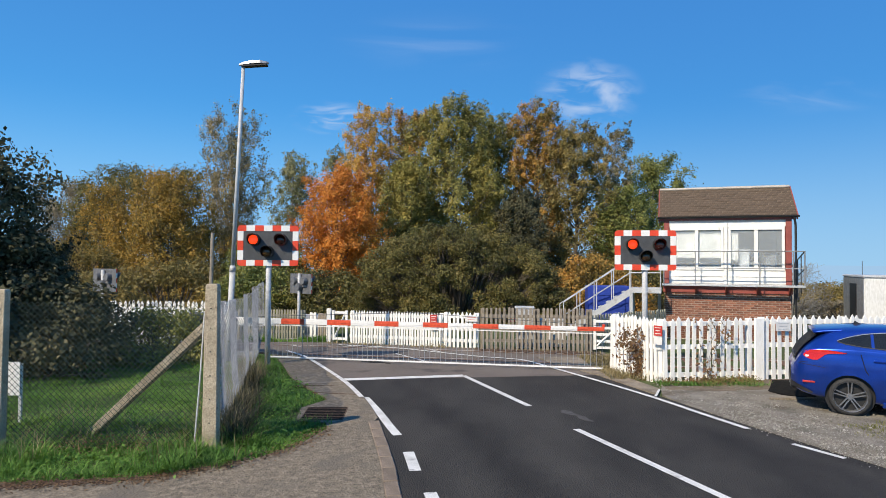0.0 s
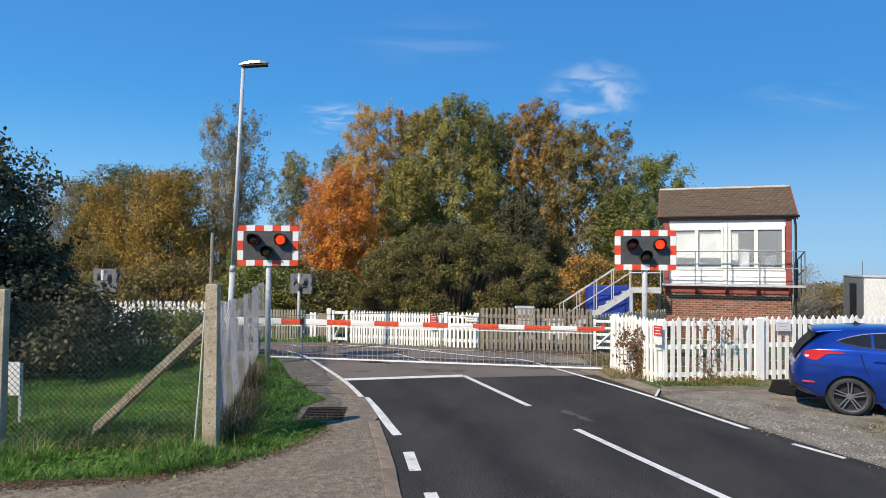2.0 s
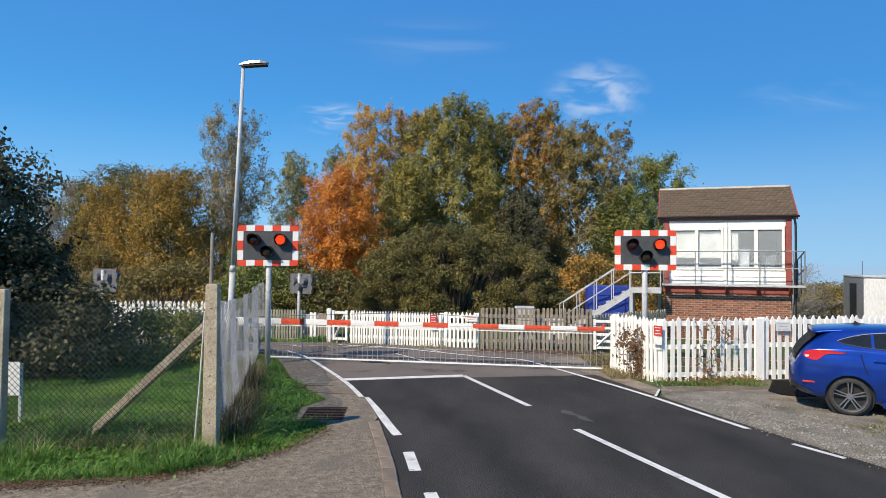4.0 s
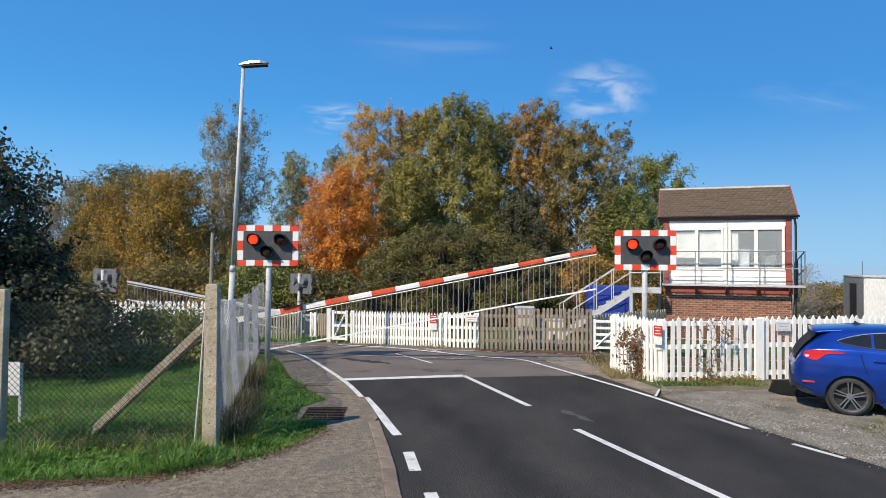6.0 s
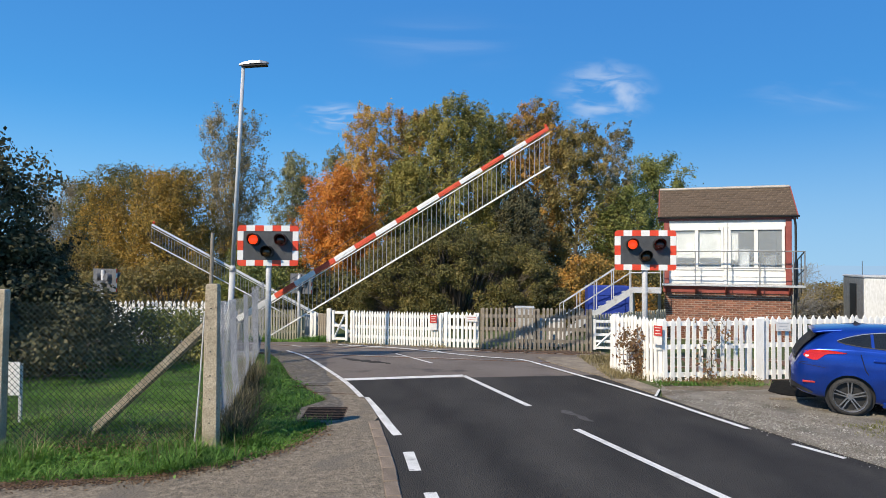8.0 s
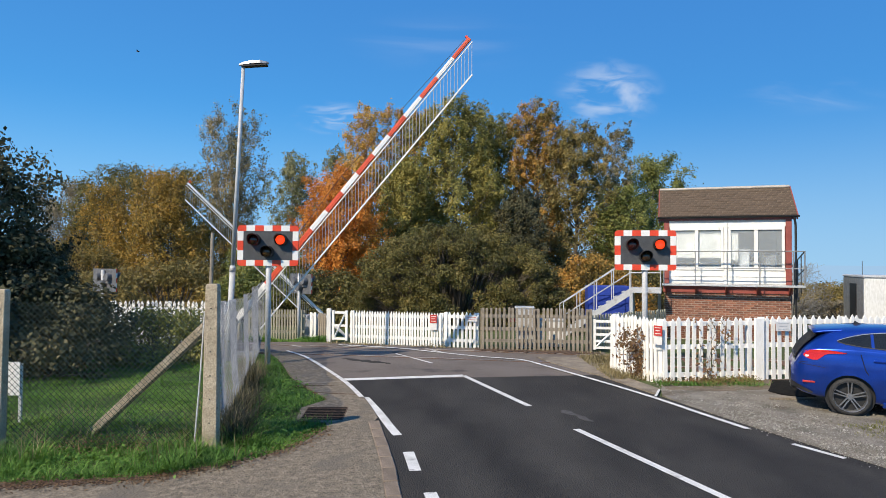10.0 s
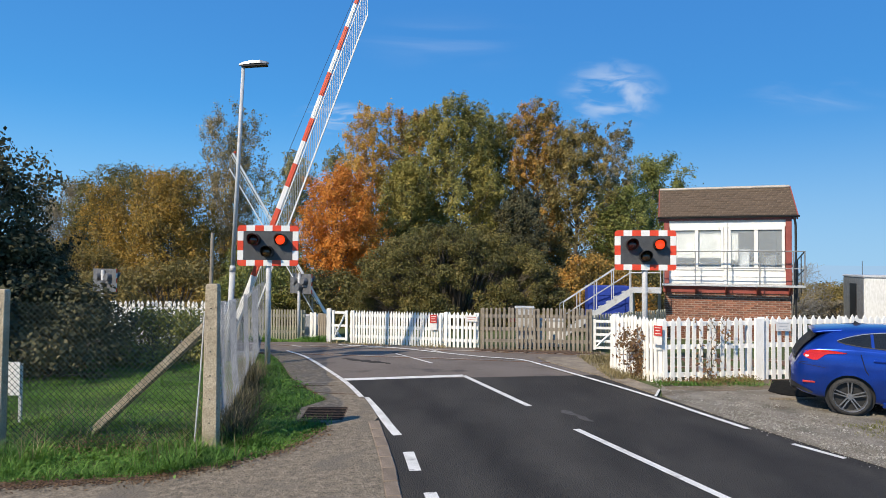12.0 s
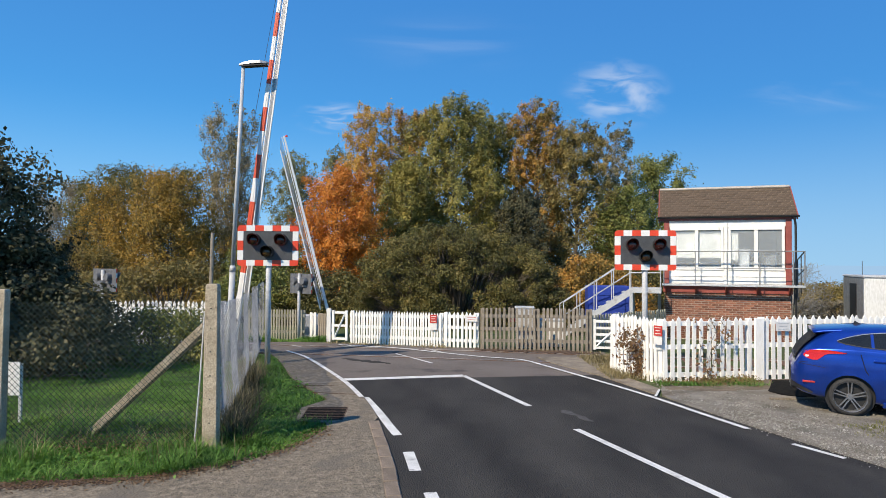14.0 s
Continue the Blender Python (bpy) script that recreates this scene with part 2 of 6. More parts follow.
# ---- mesh builder ----
class Build:
    """Collects vertices and faces of one mesh, with a material slot for each face."""
    def __init__(self):
        self.v, self.f, self.s = [], [], []

    def add(self, verts, faces, m=None, slot=0):
        k = len(self.v)
        self.v += [tuple(m @ Vector(p)) if m else tuple(p) for p in verts]
        self.f += [tuple(i + k for i in f) for f in faces]
        self.s += [slot] * len(faces)
        return self

    def box(self, x0, x1, y0, y1, z0, z1, m=None, c=0.0, slot=0):
        """A box; c is the width of its chamfered edges."""
        if c <= 0:
            vs = [(x, y, z) for z in (z0, z1) for y in (y0, y1) for x in (x0, x1)]
            return self.add(vs, [(0, 2, 3, 1), (4, 5, 7, 6), (0, 1, 5, 4), (2, 6, 7, 3), (0, 4, 6, 2), (1, 3, 7, 5)], m, slot)
        bm = bmesh.new()
        bmesh.ops.create_cube(bm, size=1.0, matrix=Matrix.Translation(((x0 + x1) / 2, (y0 + y1) / 2, (z0 + z1) / 2)) @ Matrix.Diagonal((x1 - x0, y1 - y0, z1 - z0, 1)))
        bmesh.ops.bevel(bm, geom=bm.edges[:], offset=c, segments=1, affect="EDGES")
        bm.verts.index_update()
        self.add([p.co.copy() for p in bm.verts], [[p.index for p in f.verts] for f in bm.faces], m, slot)
        bm.free()
        return self

    def tube(self, a, b, r0, r1=None, n=8, slot=0, caps=True, m=None):
        a, b = Vector(a), Vector(b)
        r0, r1 = float(r0), float(r0 if r1 is None else r1)
        q = (b - a).to_track_quat("Z", "Y").to_matrix()
        ring = [q @ Vector((math.cos(2 * math.pi * i / n), math.sin(2 * math.pi * i / n), 0)) for i in range(n)]
        vs = [a + r0 * p for p in ring] + [b + r1 * p for p in ring]
        fs = [(i, (i + 1) % n, n + (i + 1) % n, n + i) for i in range(n)]
        if caps:
            fs += [tuple(range(n - 1, -1, -1)), tuple(range(n, 2 * n))]
        return self.add(vs, fs, m, slot)

    def path(self, pts, r, n=6, slot=0):
        for a, b in zip(pts, pts[1:]):
            self.tube(a, b, r, n=n, slot=slot)
        return self

    def prism(self, poly, h0, h1, m=None, slot=0):
        """An outline in x and y, raised from h0 to h1."""
        k = len(poly)
        vs = [(x, y, h0) for x, y in poly] + [(x, y, h1) for x, y in poly]
        fs = [tuple(range(k - 1, -1, -1)), tuple(range(k, 2 * k))] + [(i, (i + 1) % k, k + (i + 1) % k, k + i) for i in range(k)]
        return self.add(vs, fs, m, slot)

    def ribbon(self, pts, w, z, slot=0):
        """A flat band of width w along a line on the ground."""
        P = [Vector((x, y, 0)) for x, y in pts]
        vs = []
        for i, p in enumerate(P):
            d = (P[min(i + 1, len(P) - 1)] - P[max(i - 1, 0)]).normalized()
            s = Vector((-d.y, d.x, 0)) * w / 2
            vs += [(*(p - s).xy, z), (*(p + s).xy, z)]
        return self.add(vs, [(2 * i, 2 * i + 2, 2 * i + 3, 2 * i + 1) for i in range(len(P) - 1)], None, slot)

    def mesh(self, name, mats, smooth=False):
        me = bpy.data.meshes.new(name)
        me.from_pydata(self.v, [], self.f)
        for x in mats if isinstance(mats, (list, tuple)) else [mats]:
            me.materials.append(x)
        me.polygons.foreach_set("material_index", self.s)
        if smooth:
            me.shade_smooth()
        me.update()
        return me

# blue bumper end given a near-black colour in place of shade

def part(name, made, mats, parent, label="", m=None, smooth=False):
    """One mesh object under a thing or under a part."""
    me = made if isinstance(made, bpy.types.Mesh) else made.mesh(name, mats, smooth)
    ob = new(name, me)
    ob.parent = parent
    if m:
        ob.matrix_basis = m
    return tagged(ob, label)


def thing(name, label, category, m=None, group="", kind=""):
    ob = new(name)
    ob.empty_display_size = 0.2
    if m:
        ob.matrix_basis = m
    return tagged(ob, label, category, group, kind)


def solid(name, made, mats, label, category="", kind="", group="", m=None, smooth=False):
    ob = new(name, made.mesh(name, mats, smooth))
    if m:
        ob.matrix_basis = m
    return tagged(ob, label, category, group, kind)


def sheet(name, verts, quads, mat):
    """A mesh from arrays, for leaves and blades."""
    me = bpy.data.meshes.new(name)
    k, c = len(quads), quads.shape[1]
    me.vertices.add(len(verts))
    me.vertices.foreach_set("co", verts.astype(np.float32).ravel())
    me.loops.add(k * c)
    me.loops.foreach_set("vertex_index", quads.astype(np.int32).ravel())
    me.polygons.add(k)
    me.polygons.foreach_set("loop_start", np.arange(0, k * c, c, dtype=np.int32))
    me.materials.append(mat)
    me.update(calc_edges=True)
    return me


# plain emission: haze as a glowing colour
def haze_glow_shader(name, colour, strength):
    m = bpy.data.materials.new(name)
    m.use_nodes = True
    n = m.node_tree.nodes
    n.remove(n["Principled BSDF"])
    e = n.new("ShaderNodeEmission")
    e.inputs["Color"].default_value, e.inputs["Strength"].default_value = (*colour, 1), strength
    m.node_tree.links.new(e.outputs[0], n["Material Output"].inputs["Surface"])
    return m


def cloud_shader(name, scale, thin, lean):
    """Thin cirrus: torn noise that fades towards the rim of its sheet."""
    m = bpy.data.materials.new(name)
    m.use_nodes = True
    n, link = m.node_tree.nodes, m.node_tree.links.new
    n.remove(n["Principled BSDF"])
    co = n.new("ShaderNodeTexCoord")
    mp = n.new("ShaderNodeMapping")
    mp.inputs["Rotation"].default_value = (0, lean, 0)
    mp.inputs["Scale"].default_value = (scale, 1, scale * 1.9)
    link(co.outputs["Generated"], mp.inputs["Vector"])
    nz = n.new("ShaderNodeTexNoise")
    nz.inputs["Scale"].default_value, nz.inputs["Detail"].default_value, nz.inputs["Distortion"].default_value = 1.0, 6.0, 0.6
    link(mp.outputs["Vector"], nz.inputs["Vector"])
    mid_ = n.new("ShaderNodeVectorMath")
    mid_.operation = "DISTANCE"
    mid_.inputs[1].default_value = (0.5, 0.5, 0.5)
    link(co.outputs["Generated"], mid_.inputs[0])
    fade = n.new("ShaderNodeMapRange")
    fade.inputs[1].default_value, fade.inputs[2].default_value, fade.inputs[3].default_value, fade.inputs[4].default_value = 0.08, 0.5, 1.0, 0.0
    fade.interpolation_type = "SMOOTHSTEP"
    link(mid_.outputs["Value"], fade.inputs[0])
    torn = n.new("ShaderNodeMapRange")
    torn.inputs[1].default_value, torn.inputs[2].default_value = 0.40, 0.72
    torn.interpolation_type = "SMOOTHSTEP"
    link(nz.outputs["Fac"], torn.inputs[0])
    k = n.new("ShaderNodeMath")
    k.operation = "MULTIPLY"
    link(fade.outputs[0], k.inputs[0])
    link(torn.outputs[0], k.inputs[1])
    k2 = n.new("ShaderNodeMath")
    k2.operation = "MULTIPLY"
    k2.inputs[1].default_value = thin
    link(k.outputs[0], k2.inputs[0])
    tr, em, mx = n.new("ShaderNodeBsdfTransparent"), n.new("ShaderNodeEmission"), n.new("ShaderNodeMixShader")
    em.inputs["Color"].default_value = (0.80, 0.86, 0.95, 1)
    link(k2.outputs[0], mx.inputs[0])
    link(tr.outputs[0], mx.inputs[1])
    link(em.outputs[0], mx.inputs[2])
    link(mx.outputs[0], n["Material Output"].inputs["Surface"])
    return m


# ---- ground, road, footway ----
def smooth_line(pts, step=0.4):
    """A soft curve through points on the ground."""
    out = []
    P = [np.array(p, float) for p in pts]
    for i in range(len(P) - 1):
        a, b, c, d = P[max(i - 1, 0)], P[i], P[i + 1], P[min(i + 2, len(P) - 1)]
        k = max(2, int(np.linalg.norm(c - b) / step))
        for j in range(k):
            t = j / k
            out.append(tuple(0.5 * ((2 * b) + (c - a) * t + (2 * a - 5 * b + 4 * c - d) * t * t + (3 * b - a - 3 * c + d) * t ** 3)))
    return out + [tuple(P[-1])]


g = Build()
N = 64
R_RING = [0.0, 12.0, 48.0, 120.0, 500.0, 2000.0]
vs = [(0, 15, -0.025)]
for r in R_RING[1:]:
    vs += [(r * math.cos(2 * math.pi * i / N), 15 + r * math.sin(2 * math.pi * i / N), -0.025 - max(0.0, r - 48) * 0.056) for i in range(N)]
fs = [(0, 1 + i, 1 + (i + 1) % N) for i in range(N)]
for k in range(len(R_RING) - 2):
    a, b = 1 + k * N, 1 + (k + 1) * N
    fs += [(a + i, b + i, b + (i + 1) % N, a + (i + 1) % N) for i in range(N)]
g.add(vs, fs)
solid("ground", g, M["soil"], "rough grass and bare earth ground", "ground", "structure")

# glowing ring with low-sky haze in its colour, added to close the horizon
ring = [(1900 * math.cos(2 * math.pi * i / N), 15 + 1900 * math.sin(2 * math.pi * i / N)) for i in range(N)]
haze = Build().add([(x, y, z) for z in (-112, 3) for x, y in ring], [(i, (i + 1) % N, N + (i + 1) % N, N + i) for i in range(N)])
solid("backdrop", haze, haze_glow_shader("pale_haze_glow", (0.36, 0.60, 0.90), 0.87), "glowing pale blue backdrop, haze painted beyond the fields", "backdrop", "structure")

LEFT_EDGE = smooth_line([(-1.98, 13.0), (-1.45, 11.48), (-1.08, 10.2), (-0.80, 8.87), (-0.53, 7.43), (-0.40, 6.51), (0.0, 4.5), (1.0, 1.0), (3.2, -5), (13, -32)])
RIGHT_EDGE = smooth_line([(3.33, 13.75), (3.75, 12.3), (4.15, 11.0), (4.6, 9.5), (5.2, 7.8), (6.4, 4.5), (9.5, -4), (20, -32)])
road = Build().prism(LEFT_EDGE + RIGHT_EDGE[::-1], -0.2, 0.0)
solid("road", road, M["tarmac"], "dark resurfaced tarmac approach road", "road", "structure")
CROSSING = [(-1.98, 13.0), (3.33, 13.75), (3.05, 14.4), (2.6, 15.4), (2.4, 16.3), (4.4, 16.6), (4.4, 17.3), (1.0, 17.95), (-3.4, 19.0), (-6.0, 19.4), (-14, 21), (-14, 17.6), (-6.5, 16.6), (-4.3, 17.0), (-3.5, 15.9), (-2.72, 14.3)]
solid("road_crossing", Build().prism(CROSSING, -0.2, -0.002), M["tarmac_old"], "worn brownish tarmac across the railway", "road", "structure")
apron = [(-30, 6.0), (-8, 6.55), (-4.71, 6.76), (-4.06, 6.86), (-3.27, 6.99), (-2.84, 7.26), (-2.24, 7.72), (-1.84, 8.4), (-1.64, 9.12), (-1.72, 9.46), (-2.2, 9.62), (-2.3, 10.4), (-1.98, 11.05), (-2.45, 11.9), (-3.05, 13.0), (-3.5, 14.2), (-3.95, 15.4), (-4.6, 16.8), (-4.3, 17.0), (-3.5, 15.9), (-2.72, 14.3), (-2.0, 12.95)]
inner = [((x - 0.17, y - 0.02) if y < 9.6 else (x, y)) for x, y in LEFT_EDGE if -5 < y < 12.9]
solid("pavement_1", Build().prism(apron + inner + [(-30, -5)], -0.2, 0.02), M["apron"], "worn gritty concrete footway beside the road", "pavement", "structure")
paveR = [(3.37, 13.75), (3.75, 12.4), (4.0, 11.75), (4.2, 12.25), (3.85, 13.6), (3.6, 14.5), (3.9, 16.4), (2.45, 16.3), (2.62, 15.4), (3.07, 14.4)]
solid("pavement_2", Build().prism(paveR, -0.2, 0.012), M["pale_footway"], "worn brown footway beside the white fence", "pavement", "structure")
gravel = [(4.05, 11.7), (4.22, 12.25), (4.45, 12.8), (7.2, 13.15), (24, 12.0), (24, -5), (9.9, -4.2)] + [(x + 0.02, y) for x, y in RIGHT_EDGE[::-1] if -4 < y < 11.3]
solid("gravel_bed", Build().prism(gravel, -0.2, 0.006), M["gravel"], "loose grey gravel parking strip beside the road", "gravel", "structure")

random.seed(12)
mould = [(-9, 6.45), (-6.2, 6.64), (-4.71, 6.80), (-4.06, 6.90), (-3.27, 7.03), (-2.84, 7.30), (-2.3, 7.72)]
front = []
for (x0, y0), (x1, y1) in zip(mould, mould[1:]):
    for i in range(8):
        x, y = x0 + (x1 - x0) * i / 8, y0 + (y1 - y0) * i / 8
        w = 0.05 + 0.32 * min(1.0, max(0.0, (-2.7 - x) / 3.0))
        front.append((x, y - w * random.uniform(0.65, 1.2)))
solid("mould_strip", Build().prism(mould[::-1] + front, -0.1, 0.026), M["mulch"], "dark strip of leaf mould between grass and footway", "ground", "structure")
# flat near-black patch: the shade behind the car, put into the ground colour
solid("damp_soil", Build().prism([(6.2, 12.1), (6.27, 11.75), (6.7, 11.48), (7.6, 12.5), (7.9, 13.2), (6.85, 13.2), (6.45, 12.5)], -0.1, 0.02), M["near_black"], "near-black ground patch painted as shade behind the car", "ground", "structure")
# low pale box added along the near side of the dark patch
solid("edging_strip", Build().box(-0.42, 0.42, -0.04, 0.04, -0.05, 0.035, c=0.008), M["pale_footway"], "low pale strip beside the near-black ground patch", "edging", "structure", m=pose(6.28, 11.38, 0, 0, 0, 2))
solid("earth_strip", Build().prism([(4.3, 12.2), (5.2, 12.05), (6.6, 12.35), (8.0, 12.5), (9.5, 12.9), (9.5, 13.7), (6.7, 13.32), (4.46, 12.95)], -0.2, 0.011), M["earth"], "bare brown earth along the foot of the fence", "ground", "structure")

# kerb stones along the footway, flush and worn
kerb = thing("kerb", "worn flush kerb of pinkish concrete blocks", "kerb", kind="structure")
kline = [p for p in LEFT_EDGE if -5.0 < p[1] < 9.75]
block = Build().box(-0.215, 0.215, -0.085, 0.085, -0.12, 0.03, c=0.012).mesh("kerb_block", M["kerb"])
acc = 0.0
for (x0, y0), (x1, y1) in zip(kline, kline[1:]):
    seg = math.hypot(x1 - x0, y1 - y0)
    while acc < seg:
        t = acc / seg
        px_, py_ = x0 + (x1 - x0) * t, y0 + (y1 - y0) * t
        part("kerb_block", block, None, kerb, m=pose(px_ - 0.085, py_, random.uniform(-0.006, 0.004), 0, 0, math.degrees(math.atan2(y1 - y0, x1 - x0)) + random.uniform(-1, 1)))
        acc += 0.44
    acc -= seg

# painted lines
def paint(label, pts, w, z=0.004, soft=True):
    return solid("road_marking", Build().ribbon(smooth_line(pts) if soft else pts, w, z), M["white_line"], label, "road marking", "structure")


paint("solid white edge line curving to the crossing", [(-0.61, 8.85), (-0.76, 9.33), (-1.03, 10.28), (-1.36, 11.3)], 0.13)
paint("solid white edge line curving to the crossing", [(-1.42, 11.24), (-1.75, 12.2), (-2.05, 12.95), (-2.68, 14.37), (-3.44, 15.96), (-4.16, 17.0)], 0.092, 0.026)
paint("white stop line across the lane", [(-2.0, 13.0), (0.46, 13.55)], 0.24, soft=False)
paint("white centre line leading to the stop line", [(0.46, 13.55), (1.47, 10.72)], 0.11, soft=False)
paint("long white centre line dash", [(1.95, 9.25), (2.93, 6.57), (3.35, 5.4)], 0.11, soft=False)
for a, b in (((-0.42, 8.08), (-0.30, 7.35)), ((-0.12, 6.67), (0.02, 6.0))):
    paint("short white edge dash", [a, b], 0.14, soft=False)
paint("solid white edge line beside the footway", [(-3.0, 18.35), (-1.36, 17.8), (-0.05, 16.95), (1.07, 16.2), (1.95, 15.8), (2.36, 15.0), (2.95, 13.6), (3.31, 12.73), (3.82, 11.38), (4.16, 10.24), (4.47, 9.29)], 0.1, 0.016)
paint("short white edge dash", [(4.72, 8.57), (5.03, 7.94)], 0.09, soft=False)
paint("worn thin centre line on the crossing", [(-1.23, 16.75), (-0.67, 15.9), (-0.24, 15.2)], 0.07)
paint("short white tick across the footway end", [(3.86, 11.5), (4.15, 12.15)], 0.045, 0.018, soft=False)
paint("worn short line on the crossing", [(-0.45, 17.75), (-0.02, 17.1)], 0.07)
paint("worn short line on the crossing", [(-4.4, 18.3), (-4.0, 18.0)], 0.07)

def ragged(name, label, category, a, b, w, z, mat, seed, rough=0.35):
    """A strip on the ground with an uneven outline."""
    r = random.Random(seed)
    a, b = Vector((*a, 0)), Vector((*b, 0))
    d = (b - a).normalized()
    side = Vector((-d.y, d.x, 0))
    n = max(6, int((b - a).length / 0.12))
    low, top = [], []
    for i in range(n + 1):
        p = a.lerp(b, i / n) + side * r.uniform(-0.2, 0.2) * w
        k = w * 0.5 * (1 + r.uniform(-rough, rough)) * min(1.0, 0.35 + 4 * min(i, n - i) / n)
        low.append((p - side * k).xy[:])
        top.append((p + side * k).xy[:])
    return solid(name, Build().prism(low + top[::-1], z - 0.02, z), mat, label, category, "structure")


ragged("footway_joint", "pale rough concrete repair across the footway", "joint", (-2.75, 12.52), (-1.92, 12.68), 0.15, 0.0245, M["pale_footway"], 3)
ragged("footway_joint", "dark crack filled with soil across the footway", "joint", (-2.35, 11.62), (-1.55, 11.45), 0.05, 0.0245, M["mulch"], 4, 0.7)
ragged("footway_joint", "dark crack filled with soil across the footway", "joint", (-2.95, 12.2), (-2.0, 12.3), 0.06, 0.0245, M["mulch"], 5, 0.7)
ragged("worn_patch", "pale scuffed patch on the tarmac", "road", (1.98, 10.45), (2.3, 9.7), 0.13, 0.003, M["scuff"], 9, 0.7)
ragged("mud_strip", "trodden brown mud in front of the wooden fence", "ground", (0.9, 17.75), (4.25, 17.0), 0.62, 0.02, M["mulch"], 6, 0.4)
ragged("mud_strip", "dark stained strip of tarmac on the crossing", "ground", (-2.5, 15.9), (-1.2, 15.05), 0.22, 0.003, M["tarmac"], 7, 0.6)

# railway: two rails set in the crossing, running on behind the fence
RAIL_TURN = -10.3
def along(s, off, z=0.0):
    """A place s metres along the railway and off metres beyond its middle."""
    a = radians(RAIL_TURN)
    return Vector((s * math.cos(a) - off * math.sin(a), 16.75 + s * math.sin(a) + off * math.cos(a), z))


track = thing("railway_track", "rusty rails set flush in the crossing", "railway track", kind="structure", m=pose(0, 16.75, 0, 0, 0, RAIL_TURN))
for off in (-0.75, 0.75):
    part("rail", Build().box(-40, 40, off - 0.035, off + 0.035, -0.12, 0.008), M["steel"], track)
    part("rail_foot", Build().box(-40, 40, off - 0.10, off + 0.10, -0.12, 0.003), M["rust"], track)
for s0, s1 in ((-40, -7.0), (4.6, 40)):
    k = s0
    while k < s1:
        part("sleeper", Build().box(k, k + 0.25, -1.3, 1.3, -0.16, -0.005, c=0.01), M["rust"], track)
        k += 0.75
solid("drain_cover", Build().box(-0.33, 0.33, -0.45, 0.45, -0.02, 0.022, c=0.003), M["mulch"], "rusty dark ribbed drain cover in the footway", "drain cover", m=pose(-1.84, 10.02, 0.0, 0, 0, 3))
cover = bpy.data.objects["drain_cover"]
for i in range(8):
    part("rib", Build().box(-0.31, 0.31, -0.41 + 0.105 * i, -0.36 + 0.105 * i, 0.022, 0.028, c=0.002), M["near_black"], cover)


# ---- plants ----
def leaves(name, centres, normals, size, mat, rng, slim=0.55):
    """Many pointed leaves, each a folded rhomb on its own."""
    n = len(centres)
    r = rng.normal(size=(n, 3))
    nn = normals * 0.9 + r * 0.6
    nn /= np.linalg.norm(nn, axis=1)[:, None] + 1e-9
    u = np.cross(nn, rng.normal(size=(n, 3)))
    u /= np.linalg.norm(u, axis=1)[:, None] + 1e-9
    w = np.cross(nn, u)
    s = (size * rng.uniform(0.6, 1.35, n))[:, None]
    fold = nn * s * 0.12
    v = np.stack([centres - u * s * 0.5, centres + w * s * slim * 0.5 + fold, centres + u * s * 0.5, centres - w * s * slim * 0.5 + fold], 1).reshape(-1, 3)
    return sheet(name, v, np.arange(4 * n).reshape(n, 4), mat)


def crown_points(rng, clumps, radii, count):
    """Leaf places in clumps, thick towards the clump's skin, and the way out of the clump."""
    w = radii ** 2
    idx = rng.choice(len(clumps), count, p=w / w.sum())
    d = rng.normal(size=(count, 3))
    d /= np.linalg.norm(d, axis=1)[:, None]
    rr = radii[idx] * rng.uniform(0.15, 1.0, count) ** 0.45
    jitter = rng.normal(size=(count, 3)) * 0.06 * radii[idx][:, None]
    return clumps[idx] + d * rr[:, None] * np.array([1, 1, 0.8]) + jitter, d


def crown_outline(shape, q):
    """Share of the full spread at the height q of the crown."""
    if shape == "oval":
        return np.sqrt(np.clip(1 - (np.abs(q - 0.42) / 0.62) ** 2.4, 0.02, 1))
    if shape == "spire":
        return np.clip(np.sin(np.pi * np.clip(q * 0.8 + 0.15, 0, 1)), 0.08, 1) ** 0.8
    if shape == "vase":
        return np.clip(0.25 + 1.05 * q, 0, 1) * np.sqrt(np.clip(1 - (np.clip(q - 0.62, 0, 1) / 0.39) ** 2.2, 0.05, 1))
    return np.sqrt(np.clip(1.0 - 0.97 * q ** 2.2, 0.03, 1))


